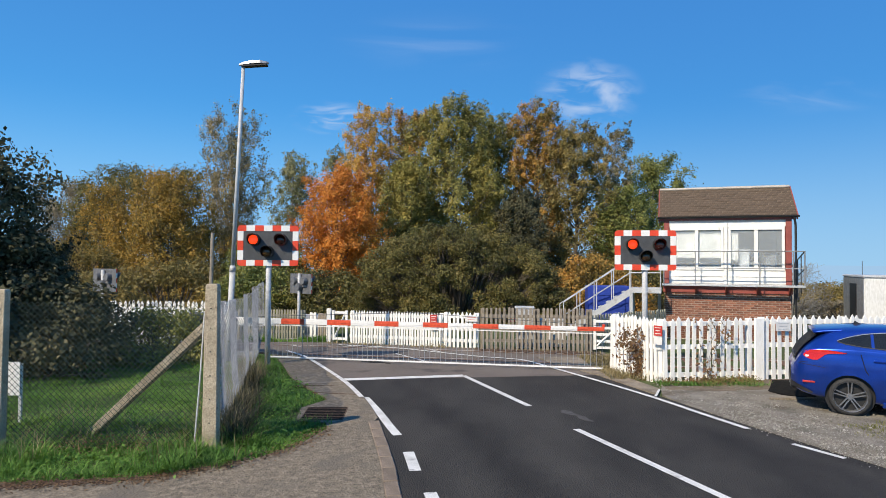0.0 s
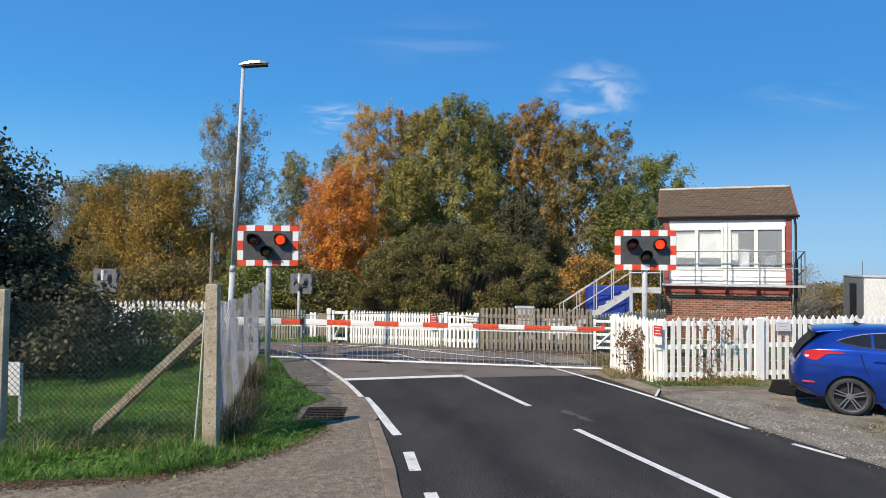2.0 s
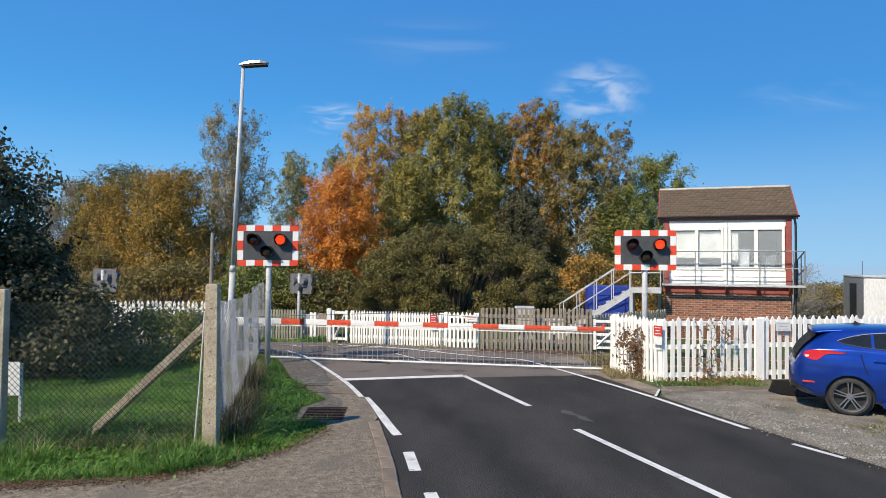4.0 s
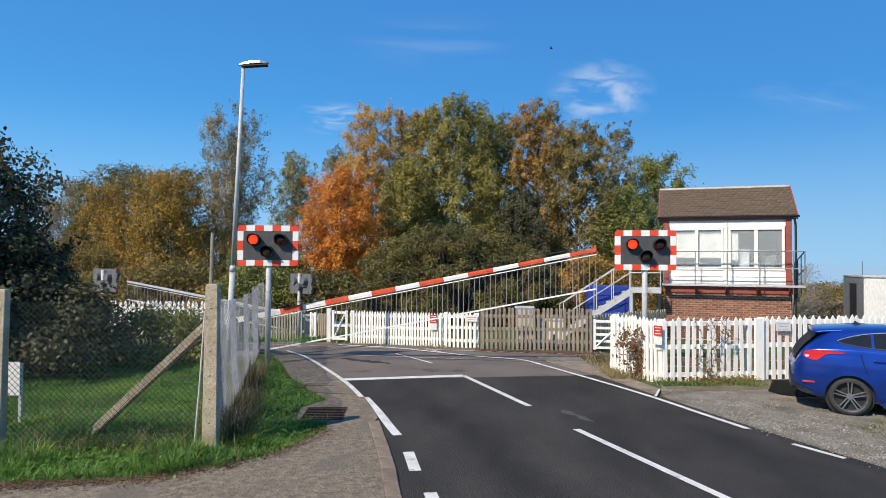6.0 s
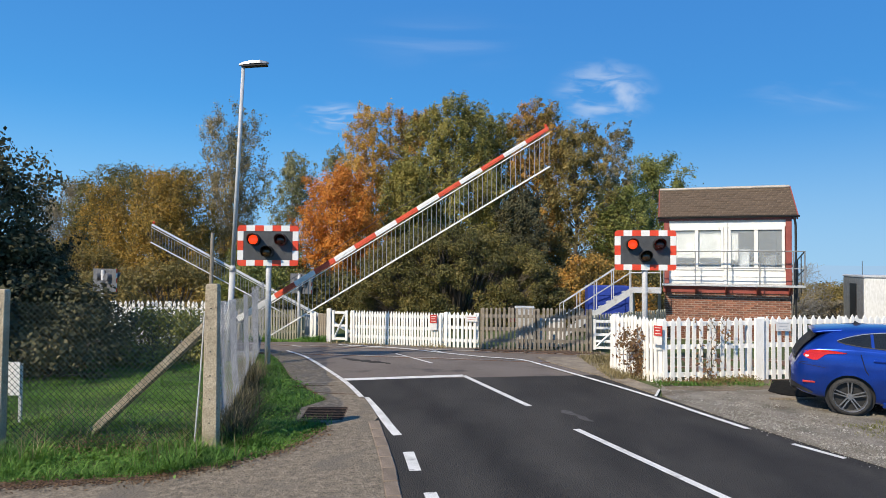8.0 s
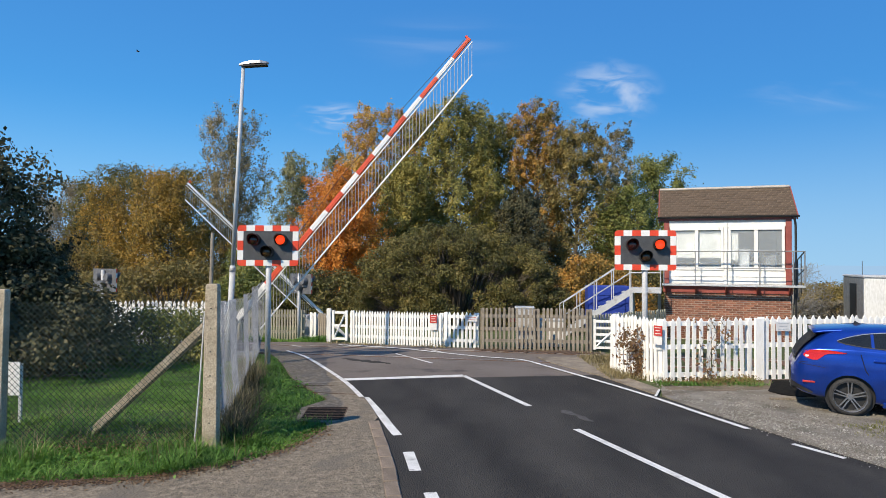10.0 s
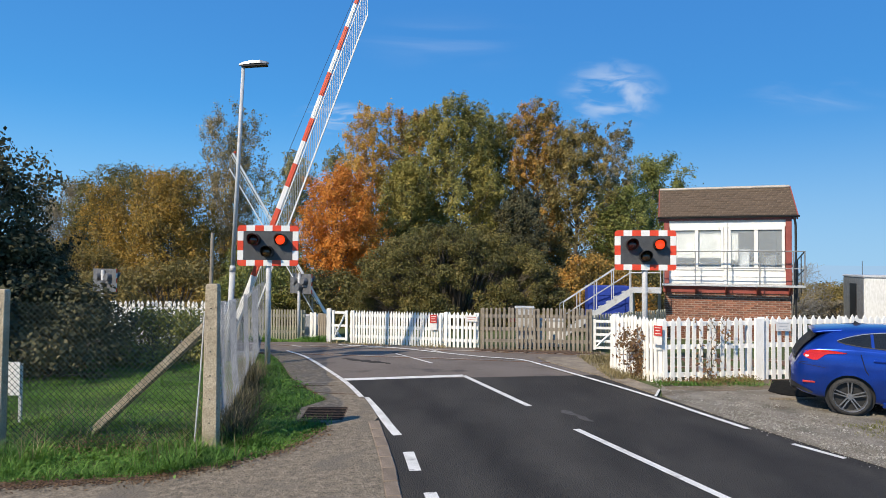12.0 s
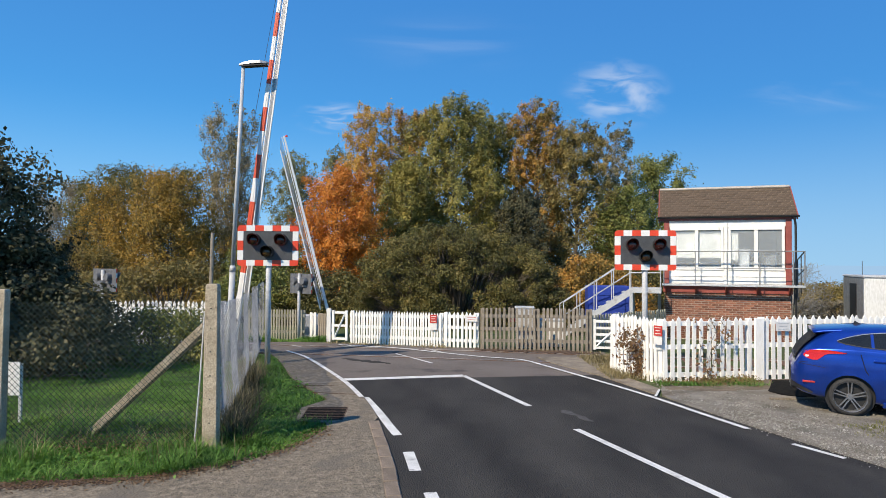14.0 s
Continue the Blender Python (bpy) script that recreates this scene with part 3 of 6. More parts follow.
def tree(label, x, y, height, radius, mat, bark, count=16000, size=0.16, low=0.25, clumps=60, puff=0.28, seed=1, shape="oval", stems=1, group="trees behind the crossing", lean=0.0, category="tree", rise=1.0):
    """A tapered trunk with climbing limbs, each carrying feathered sprays of leaves."""
    rng = np.random.default_rng(seed)
    root = thing("tree", label, category, pose(x, y, -0.03), group)
    b = Build()
    for k in range(stems):
        base = Vector((rng.uniform(-0.3, 0.3), rng.uniform(-0.3, 0.3), 0)) * (stems > 1)
        top = Vector((lean * height * 0.9 + rng.uniform(-0.4, 0.4) * (stems > 1) * radius, rng.uniform(-0.3, 0.3), height * 0.93))
        r0 = 0.013 * height / math.sqrt(stems) + 0.02
        pts = [base.lerp(top, i / 6) + Vector((rng.normal() * 0.05, rng.normal() * 0.05, 0)) * (0 < i < 6) for i in range(7)]
        for i in range(6):
            b.tube(pts[i], pts[i + 1], r0 * (1 - i / 6.6), r0 * (1 - (i + 1) / 6.6), 7, caps=False)
    limbs = int(clumps * 0.55) + 8
    centres, ways, sizes = [], [], []
    for i in range(limbs):
        t = ((i + rng.uniform(0, 1)) / limbs) ** 0.8
        ang = 2.399963 * i + rng.normal() * 0.35
        lobe = 1 + 0.20 * math.sin(3 * ang + seed) * math.sin(4 * t + seed) + 0.16 * math.sin(9 * t + 2 * ang + seed * 2.1)
        reach = radius * float(crown_outline(shape, t)) * lobe * rng.uniform(0.6, 1.04)
        z1 = height * (low + (1 - low) * t) * rng.uniform(0.97, 1.0)
        z0 = max(0.08 * height, z1 - reach * rise * rng.uniform(0.5, 1.3) - 0.05 * height)
        start = Vector((lean * z0, 0, z0))
        tip = Vector((reach * math.cos(ang) + lean * z1, reach * math.sin(ang), z1))
        bend = Vector((lean * z0 + (tip.x - lean * z0) * 0.66, tip.y * 0.66, z0 + (z1 - z0) * 0.36))
        def at(u):
            return start * (1 - u) ** 2 + bend * 2 * u * (1 - u) + tip * u * u
        r0 = 0.012 + 0.0035 * height * (1 - 0.7 * t)
        line = [at(u / 5) for u in range(6)]
        for j in range(5):
            b.tube(line[j], line[j + 1], r0 * (1 - j / 5.6), r0 * (1 - (j + 1) / 5.6), 5, caps=False)
        for j in range(13):
            u = 1.0 if j == 0 else rng.uniform(0.22, 1.0) ** 0.8
            p = at(u)
            grow = (tip - start).normalized() * 0.5 + Vector((0, 0, 0.55)) + Vector(rng.normal(size=3)) * 0.55
            grow.normalize()
            side = Vector(rng.normal(size=3)) * radius * puff * 0.8 * (1.0 - 0.55 * u) * (j > 0)
            ls = radius * puff * 0.62 * rng.uniform(0.55, 1.4) * (1.05 - 0.35 * u)
            c = p + side + grow * ls * 0.5
            c.z = min(c.z, height - 0.2 * ls)
            b.tube(p, c + grow * ls * 0.4, r0 * 0.28, 0.005, 3, caps=False)
            centres.append(c[:])
            ways.append(grow[:])
            sizes.append(ls)
    part("trunk", b, bark, root, smooth=True)
    C, G, S = np.array(centres), np.array(ways), np.array(sizes)
    idx = rng.choice(len(C), count, p=S ** 2 / (S ** 2).sum())
    along_it = rng.normal(size=count) * 0.42
    wide = 0.30 * (1.15 - 0.5 * np.clip(along_it, -0.6, 1.0))
    P = C[idx] + G[idx] * (along_it * S[idx])[:, None] + rng.normal(size=(count, 3)) * (S[idx] * wide)[:, None]
    P[:, 2] = np.maximum(P[:, 2], 0.05)
    out = 0.9 * (P - C[idx]) / S[idx][:, None] + np.stack([P[:, 0] / radius, P[:, 1] / radius, 0 * P[:, 2] + 0.35], 1)
    part("crown", leaves("crown", P, out, size, mat, rng), None, root)
    return root


def bush(label, name, x, y, sx, sy, h, mat, count, size, seed, category="bush", z0=0.0, knobs=40, puff=0.3, group=""):
    """A dense shrub: an uneven dome of leaf clumps on many thin stems."""
    rng = np.random.default_rng(seed)
    root = thing(name, label, category, pose(x, y, -0.03), group)
    u = rng.uniform(0, 2 * np.pi, knobs)
    e = np.arcsin(rng.uniform(0.0, 1.0, knobs))
    k = rng.uniform(0.55, 1.0, knobs) ** 0.5
    c = np.stack([sx * np.cos(u) * np.cos(e) * k, sy * np.sin(u) * np.cos(e) * k, z0 + (h - z0) * np.sin(e) * k], 1)
    pr = puff * min(sx, sy, h) * rng.uniform(0.6, 1.25, knobs)
    c[:, 2] = np.clip(c[:, 2], pr * 0.4, h - pr * 0.7)
    b = Build()
    for i in range(knobs):
        tip = Vector(c[i])
        b.tube((tip.x * 0.35, tip.y * 0.35, 0), tip, 0.025, 0.008, 4, caps=False)
        for j in range(3):
            b.tube(tip * 0.8, tip + Vector(rng.normal(size=3)).normalized() * pr[i], 0.008, 0.003, 3, caps=False)
    part("stem", b, M["bark"], root)
    P, d = crown_points(rng, c, pr, count)
    P[:, 2] = np.maximum(P[:, 2], 0.02)
    part("foliage", leaves("foliage", P, d + np.array([0, 0, 0.3]), size, mat, rng), None, root)
    return root


L_OLIVE = leaf_shader("olive_leaves", [(0.104, 0.108, 0.029), (0.236, 0.217, 0.051), (0.378, 0.313, 0.072), (0.566, 0.417, 0.096)])
L_GREEN = leaf_shader("green_leaves", [(0.084, 0.11, 0.027), (0.174, 0.199, 0.047), (0.286, 0.28, 0.067), (0.448, 0.364, 0.09)])
L_DARK = leaf_shader("dark_leaves", [(0.029, 0.031, 0.014), (0.06, 0.061, 0.026), (0.107, 0.097, 0.043), (0.194, 0.153, 0.071)], 0.75, 0.15)
L_HEDGE = leaf_shader("hedge_leaves", [(0.055, 0.056, 0.02), (0.127, 0.119, 0.032), (0.213, 0.175, 0.048), (0.328, 0.233, 0.067)])
L_GOLD = leaf_shader("golden_leaves", [(0.137, 0.105, 0.025), (0.294, 0.194, 0.036), (0.483, 0.289, 0.047), (0.609, 0.336, 0.053)])
L_ORANGE = leaf_shader("orange_leaves", [(0.44, 0.16, 0.03), (0.64, 0.24, 0.035), (0.78, 0.33, 0.05), (0.70, 0.17, 0.02)], through_light=0.35)
L_AMBER = leaf_shader("amber_leaves", [(0.278, 0.216, 0.057), (0.506, 0.316, 0.063), (0.734, 0.392, 0.063), (0.835, 0.366, 0.057)], through_light=0.3)
L_OCHRE = leaf_shader("ochre_leaves", [(0.12, 0.106, 0.036), (0.228, 0.18, 0.054), (0.36, 0.258, 0.072), (0.504, 0.324, 0.096)])
L_RUST = leaf_shader("russet_leaves", [(0.164, 0.135, 0.038), (0.314, 0.209, 0.048), (0.538, 0.284, 0.06), (0.747, 0.329, 0.06)])
L_GREY = leaf_shader("silvery_leaves", [(0.103, 0.121, 0.057), (0.207, 0.218, 0.103), (0.322, 0.310, 0.149), (0.483, 0.380, 0.161)])
L_BUFF = leaf_shader("buff_leaves", [(0.121, 0.116, 0.055), (0.253, 0.209, 0.099), (0.396, 0.297, 0.143), (0.55, 0.363, 0.143)])
L_PALE = leaf_shader("pale_twigs", [(0.156, 0.124, 0.078), (0.221, 0.182, 0.117), (0.286, 0.234, 0.143), (0.260, 0.208, 0.104)])
L_GRASS = leaf_shader("grass_blades", [(0.048, 0.115, 0.018), (0.092, 0.210, 0.030), (0.160, 0.31, 0.045), (0.32, 0.38, 0.10)], through_light=0.3)
L_DRY = leaf_shader("dry_grass", [(0.176, 0.143, 0.066), (0.286, 0.231, 0.110), (0.374, 0.308, 0.165), (0.220, 0.209, 0.066)])
L_DEAD = leaf_shader("withered_leaves", [(0.072, 0.048, 0.030), (0.156, 0.096, 0.054), (0.240, 0.144, 0.072), (0.192, 0.144, 0.048)])
L_STRAW = leaf_shader("yellowing_grass", [(0.12, 0.13, 0.035), (0.22, 0.21, 0.06), (0.33, 0.29, 0.10), (0.40, 0.34, 0.15)])
L_VINE = leaf_shader("fading_vine_leaves", [(0.11, 0.055, 0.03), (0.22, 0.115, 0.05), (0.32, 0.18, 0.07), (0.34, 0.26, 0.06)])

tree("bare pale tree in thin autumn leaf", -26.9, 46, 7.9, 3.6, L_PALE, M["birch"], 34000, 0.13, 0.04, 70, seed=2)
tree("dense dark green tree behind others", -22.6, 44, 9.0, 3.5, L_HEDGE, M["bark"], 30000, 0.15, 0.1, 70, seed=3)
tree("dense dark green tree behind others", -18.9, 45, 9.0, 2.6, L_HEDGE, M["bark"], 20000, 0.15, 0.1, 50, seed=4)
tree("broad golden brown tree in autumn leaf", -14.3, 33, 7.0, 3.2, L_GOLD, M["bark"], 42000, 0.11, 0.03, 90, seed=5, shape="broad", stems=3)
tree("golden brown tree in autumn leaf", -19.0, 36, 6.6, 2.8, L_GOLD, M["bark"], 26000, 0.11, 0.03, 70, seed=25, shape="broad", stems=2)
tree("tall upswept tree in thin buff green leaf", -12.75, 38, 11.6, 2.55, L_BUFF, M["birch"], 24000, 0.12, 0.3, 64, 0.27, seed=6, shape="vase", rise=2.2)
tree("slim grey green tree in thin leaf", -8.8, 37, 9.1, 1.8, L_GREY, M["birch"], 17000, 0.12, 0.1, 60, 0.3, seed=7, shape="spire", rise=2.2)
tree("bright orange maple in autumn leaf", -4.9, 30, 6.8, 2.05, L_ORANGE, M["bark"], 30000, 0.11, 0.28, 70, 0.3, seed=8)
tree("tall tree turned amber and thinning", -4.3, 38, 11.9, 2.1, L_AMBER, M["birch"], 32000, 0.12, 0.2, 75, 0.26, seed=9, rise=2.0)
tree("slim green tree with thin leaf", -7.0, 41, 9.8, 1.8, L_GREY, M["birch"], 13000, 0.13, 0.2, 50, 0.3, seed=10, shape="spire", rise=2.2)
tree("tall olive tree with russet top", -1.9, 39, 12.2, 1.9, L_RUST, M["bark"], 28000, 0.13, 0.1, 65, 0.3, seed=11)
tree("large dense olive green tree", 0.7, 36, 11.7, 3.3, L_OLIVE, M["bark"], 80000, 0.125, 0.06, 150, 0.22, seed=12)
tree("large dense olive green tree", 3.2, 38, 11.6, 2.3, L_OLIVE, M["bark"], 36000, 0.125, 0.06, 90, 0.24, seed=22)
tree("tall russet topped tree in autumn leaf", 5.5, 37, 12.0, 2.3, L_RUST, M["bark"], 44000, 0.125, 0.06, 100, 0.24, seed=13)
tree("olive brown tree in autumn leaf", 7.3, 35, 10.3, 2.3, L_OCHRE, M["bark"], 42000, 0.115, 0.05, 90, 0.24, seed=14)
tree("thin silvery tree with sparse leaf", 10.2, 38, 11.1, 1.5, L_BUFF, M["birch"], 17000, 0.12, 0.15, 60, 0.28, seed=15, rise=2.4)
tree("rounded green tree in full leaf", 13.6, 41, 9.4, 3.0, L_GREEN, M["bark"], 34000, 0.14, 0.08, 85, 0.25, seed=16)
tree("dark ivy green tree", 4.0, 32, 6.1, 2.0, L_DARK, M["bark"], 30000, 0.11, 0.03, 70, 0.28, seed=17, shape="broad")
tree("olive green tree in full leaf", -2.0, 33, 7.6, 2.2, L_OLIVE, M["bark"], 36000, 0.12, 0.03, 80, 0.26, seed=18, shape="broad")
tree("rounded green tree in full leaf", 9.8, 34, 6.5, 2.4, L_GREEN, M["bark"], 26000, 0.12, 0.03, 70, 0.28, seed=19, shape="broad")
bush("large dense dark green hedge bush", "bush", 0.5, 24.5, 4.6, 2.2, 3.95, L_HEDGE, 130000, 0.078, 21, knobs=620, puff=0.15)
for i, (x, y, sx, h, mt) in enumerate([(-18, 30, 4, 3.4, L_OCHRE), (-11.5, 27, 3.6, 2.6, L_OCHRE), (-7.0, 25.5, 2.6, 2.3, L_GREEN), (-4.6, 25.0, 2.0, 2.2, L_HEDGE), (-22, 27, 3.5, 3.2, L_GOLD), (-14.5, 24.5, 3.2, 2.0, L_OCHRE), (6.5, 27, 2.6, 2.9, L_RUST), (9.0, 29, 2.6, 2.6, L_HEDGE), (13.0, 33, 3.5, 2.8, L_HEDGE), (19, 32, 4.5, 1.6, L_OCHRE), (26, 36, 5, 1.8, L_OCHRE), (17.5, 27.5, 3.4, 0.9, L_PALE), (-8.6, 31, 2.6, 3.7, L_GREEN), (-12.0, 35, 3.0, 4.2, L_OCHRE), (-5.0, 33, 2.2, 3.4, L_GREEN), (10.5, 37, 3.0, 4.4, L_GREEN)]):
    bush("tangled undergrowth of brambles and saplings", "bush", x, y, sx, 1.8, h, mt, 17000, 0.11, 40 + i, knobs=130, puff=0.24, group="undergrowth")

# big-leaved dark shrub behind the wire fence
tree("dark broad leaved tree behind the wire fence", -10.65, 13.6, 5.0, 3.0, L_DARK, M["bark"], 46000, 0.115, 0.04, 130, 0.2, seed=30, shape="broad", stems=3, group="")
bush("dark overgrown shrub behind the wire fence", "bush", -8.6, 13.2, 1.9, 1.0, 2.3, L_DARK, 13000, 0.10, 31, knobs=50, puff=0.5)
bush("dark overgrown shrub behind the wire fence", "bush", -6.75, 15.3, 1.3, 1.0, 1.3, L_GREEN, 9000, 0.08, 32, knobs=40, puff=0.5)
bush("dark overgrown shrub behind the wire fence", "bush", -9.2, 13.6, 1.55, 1.0, 3.1, L_DARK, 15000, 0.11, 35, knobs=90, puff=0.36)
bush("dark overgrown shrub behind the wire fence", "bush", -10.8, 12.6, 1.6, 1.0, 2.6, L_DARK, 9000, 0.10, 33, knobs=40, puff=0.5)

# far treeline closing the horizon
rng = np.random.default_rng(77)
n = 26000
a = rng.uniform(0, 2 * np.pi, n)
r = rng.uniform(150, 190, n)
hgt = 2.2 + 0.5 * np.sin(a * 9) + 0.4 * np.sin(a * 31 + 1)
P = np.stack([r * np.cos(a), 15 + r * np.sin(a), rng.uniform(0, 1, n) * hgt - (r - 48) * 0.056], 1)
far = new("far_woods", leaves("far_woods", P, np.tile([0, 0, 0.5], (n, 1)), 1.0, L_OLIVE, rng))
tagged(far, "far line of woods on the horizon", "woods", "", "stuff")


def blades(name, label, inside, x0, x1, y0, y1, count, h, mat, seed, thin=0.010, z=-0.02, droop=1.2, tufts=0):
    """Upright bent blades of grass over a stretch of ground."""
    rng = np.random.default_rng(seed)
    x, y = rng.uniform(x0, x1, count), rng.uniform(y0, y1, count)
    ang, big = rng.uniform(0, 2 * np.pi, count), np.ones(count)
    if tufts:
        at = rng.integers(0, tufts, count)
        cx, cy = x[:tufts].copy(), y[:tufts].copy()
        r = 0.045 * np.abs(rng.normal(size=count))
        x, y = cx[at] + r * np.cos(ang), cy[at] + r * np.sin(ang)
        big = rng.uniform(0.45, 1.3, tufts)[at]
    wx, wy = 0.05 * rng.normal(size=count), 0.05 * rng.normal(size=count)
    keep = np.array([inside(a, b) for a, b in zip(x + wx, y + wy)])
    x, y, ang, big = x[keep], y[keep], ang[keep], big[keep]
    n = len(x)
    hh = h * big * rng.uniform(0.35, 1.25, n) * (0.75 + 0.5 * np.sin(x * 3.1 + 1.3 * np.sin(y * 2.3)) * np.sin(y * 2.7))
    bend = rng.uniform(0.2, droop, n)
    dx, dy = np.cos(ang), np.sin(ang)
    w = thin * rng.uniform(0.6, 1.4, n)
    base = np.stack([x, y, np.full(n, z)], 1)
    side = np.stack([-dy * w, dx * w, np.zeros(n)], 1)
    mid = base + np.stack([dx * hh * bend * 0.3, dy * hh * bend * 0.3, hh * 0.6], 1)
    tip = base + np.stack([dx * hh * bend, dy * hh * bend, hh], 1)
    v = np.stack([base - side, base + side, mid + side * 0.7, mid - side * 0.7, tip], 1).reshape(-1, 3)
    k = 5 * np.arange(n)[:, None]
    f = np.concatenate([k + [0, 1, 2], k + [0, 2, 3], k + [3, 2, 4]])
    ob = new(name, sheet(name, v, f, mat))
    return tagged(ob, label, "grass", "", "stuff")


EDGE = [(-30, 5.9), (-8, 6.5), (-4.71, 6.76), (-4.06, 6.86), (-3.27, 6.99), (-2.84, 7.26), (-2.24, 7.72), (-1.84, 8.4), (-1.64, 9.12), (-1.72, 9.46), (-2.2, 9.62), (-2.3, 10.4), (-1.98, 11.05), (-2.45, 11.9), (-3.05, 13.0), (-3.5, 14.2), (-3.95, 15.4), (-4.6, 16.8), (-8, 17.2), (-30, 18)]


def in_poly(x, y, poly=EDGE):
    c = False
    for (x0, y0), (x1, y1) in zip(poly, poly[1:] + poly[:1]):
        if (y0 > y) != (y1 > y) and x < (x1 - x0) * (y - y0) / (y1 - y0) + x0:
            c = not c
    return c


blades("lawn_grass", "short bright green grass on the verge", in_poly, -8.5, -1.55, 6.6, 16.5, 134000, 0.055, L_GRASS, 51, 0.0065, droop=2.4)
blades("long_grass", "long rough grass along the wire fence", lambda x, y: in_poly(x, y) and (y < 8.7 or -3.6 < x < -2.6 - (y - 8.2) * 0.19), -7.5, -2.2, 6.75, 15.5, 24000, 0.15, L_GRASS, 52, 0.005, droop=2.6)
blades("dry_grass", "dry straw coloured grass stems along the fence", lambda x, y: in_poly(x, y) and (7.7 < y < 8.6 or (-3.5 < x + (y - 8.2) * 0.24 < -2.75)), -6.5, -2.4, 7.4, 15.5, 1500, 0.34, L_DRY, 53, 0.005)
blades("long_grass", "tussocks of rank grass along the wire fence", lambda x, y: in_poly(x, y) and y < 9.6, -8.2, -2.3, 6.75, 9.6, 17000, 0.20, L_GRASS, 71, 0.005, droop=2.3, tufts=320)
blades("dry_grass", "pale dead grass stems standing in the verge", lambda x, y: in_poly(x, y), -7.0, -2.9, 7.3, 9.8, 800, 0.34, L_DRY, 72, 0.003, droop=1.2, tufts=90)
blades("long_grass", "tussocks of grass beside the footway", lambda x, y: in_poly(x, y) and x > -2.9 - (y - 8.2) * 0.2, -4.2, -1.6, 7.4, 14.0, 6000, 0.17, L_GRASS, 73, 0.006, droop=2.0, tufts=130)
L_TANGLE = leaf_shader("dead_tangle", [(0.022, 0.024, 0.012), (0.055, 0.052, 0.024), (0.15, 0.125, 0.07), (0.04, 0.07, 0.018)])
blades("long_grass", "lush bright grass at the edge of the footway", lambda x, y: in_poly(x, y) and x > -2.75 - (y - 8.2) * 0.05, -2.8, -1.6, 7.4, 9.5, 4200, 0.13, L_GRASS, 61, 0.007, droop=2.0)
blades("weed_tangle", "dark tangle of dead weeds along the old wire fence", lambda x, y: -0.02 < x + 2.95 + (y - 8.3) * 0.221 < 0.42 - (y - 8.3) * 0.03, -4.9, -2.3, 8.25, 13.5, 17000, 0.36, L_TANGLE, 60, 0.0055, droop=1.9)
blades("dry_grass", "tangled dead stems against the old wire fence", lambda x, y: -0.28 < x + 2.95 + (y - 8.3) * 0.221 < 0.32, -4.9, -2.4, 8.3, 14.5, 2600, 0.5, L_DRY, 59, 0.005)
blades("verge_grass", "weedy grass at the foot of the white fence", lambda x, y: x < 6.35 + 0.15 * math.sin(y * 20), 4.35, 7.6, 12.5, 13.15, 5200, 0.11, L_GRASS, 54, 0.007)
blades("verge_grass", "dry weeds at the foot of the white fence", lambda x, y: x < 6.3 and math.sin(x * 5.0) + math.sin(x * 2.1 + 1) > -0.2, 4.35, 7.6, 12.4, 13.2, 2000, 0.11, L_DRY, 64, 0.007)
blades("verge_grass", "weedy grass at the foot of the white fence", lambda x, y: True, 3.5, 4.5, 13.2, 16.5, 3000, 0.16, L_DRY, 55, 0.008)
blades("verge_grass", "weedy grass patch on the gravel", lambda x, y: (x - 6.95) ** 2 + ((y - 9.2) * 2.2) ** 2 < 1.1 + 0.5 * math.sin(7 * x) * math.sin(9 * y), 5.8, 8.4, 8.5, 10.0, 5200, 0.055, L_STRAW, 56, 0.006, 0.0)
blades("verge_grass", "rough grass along the far fence", lambda x, y: abs(y - (18.85 - (x + 3.4) * 0.237)) < 0.14, -3.5, 4.2, 16.6, 19.0, 9000, 0.10, L_DRY, 57, 0.01)
blades("verge_grass", "rough grass along the far wooden fence", lambda x, y: True, -6.0, -3.5, 19.0, 19.5, 2600, 0.16, L_GRASS, 58, 0.01)


# low leafy weeds
def low_weeds(label, seed, n, a, b, spread, tall, size, mat):
    """Patches of small leaves close to the ground along a line."""
    rng = np.random.default_rng(seed)
    a, b = np.array(a), np.array(b)
    t = rng.uniform(0, 1, max(12, n // 60))[rng.integers(0, max(12, n // 60), n)] + rng.normal(size=n) * 0.02
    p = a + (b - a) * np.clip(t, 0, 1)[:, None] + rng.normal(size=(n, 2)) * spread
    p3 = np.concatenate([p, (np.abs(rng.normal(size=n)) * tall * 0.5 + 0.02)[:, None]], 1)
    tagged(new("low_weeds", leaves("low_weeds", p3, np.tile([0, -0.2, 0.9], (n, 1)), size, mat, rng, 0.7)), label, "weeds", "", "stuff")


low_weeds("low leafy weeds at the foot of the white fence", 41, 1100, (4.4, 12.8), (6.35, 13.05), 0.12, 0.10, 0.035, L_VINE)
low_weeds("low green weeds at the foot of the white fence", 42, 900, (5.2, 12.8), (6.4, 13.0), 0.12, 0.10, 0.035, L_STRAW)
low_weeds("clover and dock leaves in the verge", 43, 1300, (-6.8, 7.3), (-2.6, 7.9), 0.30, 0.08, 0.04, L_GRASS)
low_weeds("broad weed leaves beside the footway", 44, 1300, (-2.3, 8.1), (-3.0, 12.5), 0.18, 0.09, 0.04, L_GRASS)
low_weeds("brown withered weeds under the wire fence", 45, 700, (-6.5, 8.0), (-3.1, 8.2), 0.2, 0.16, 0.028, L_DEAD)

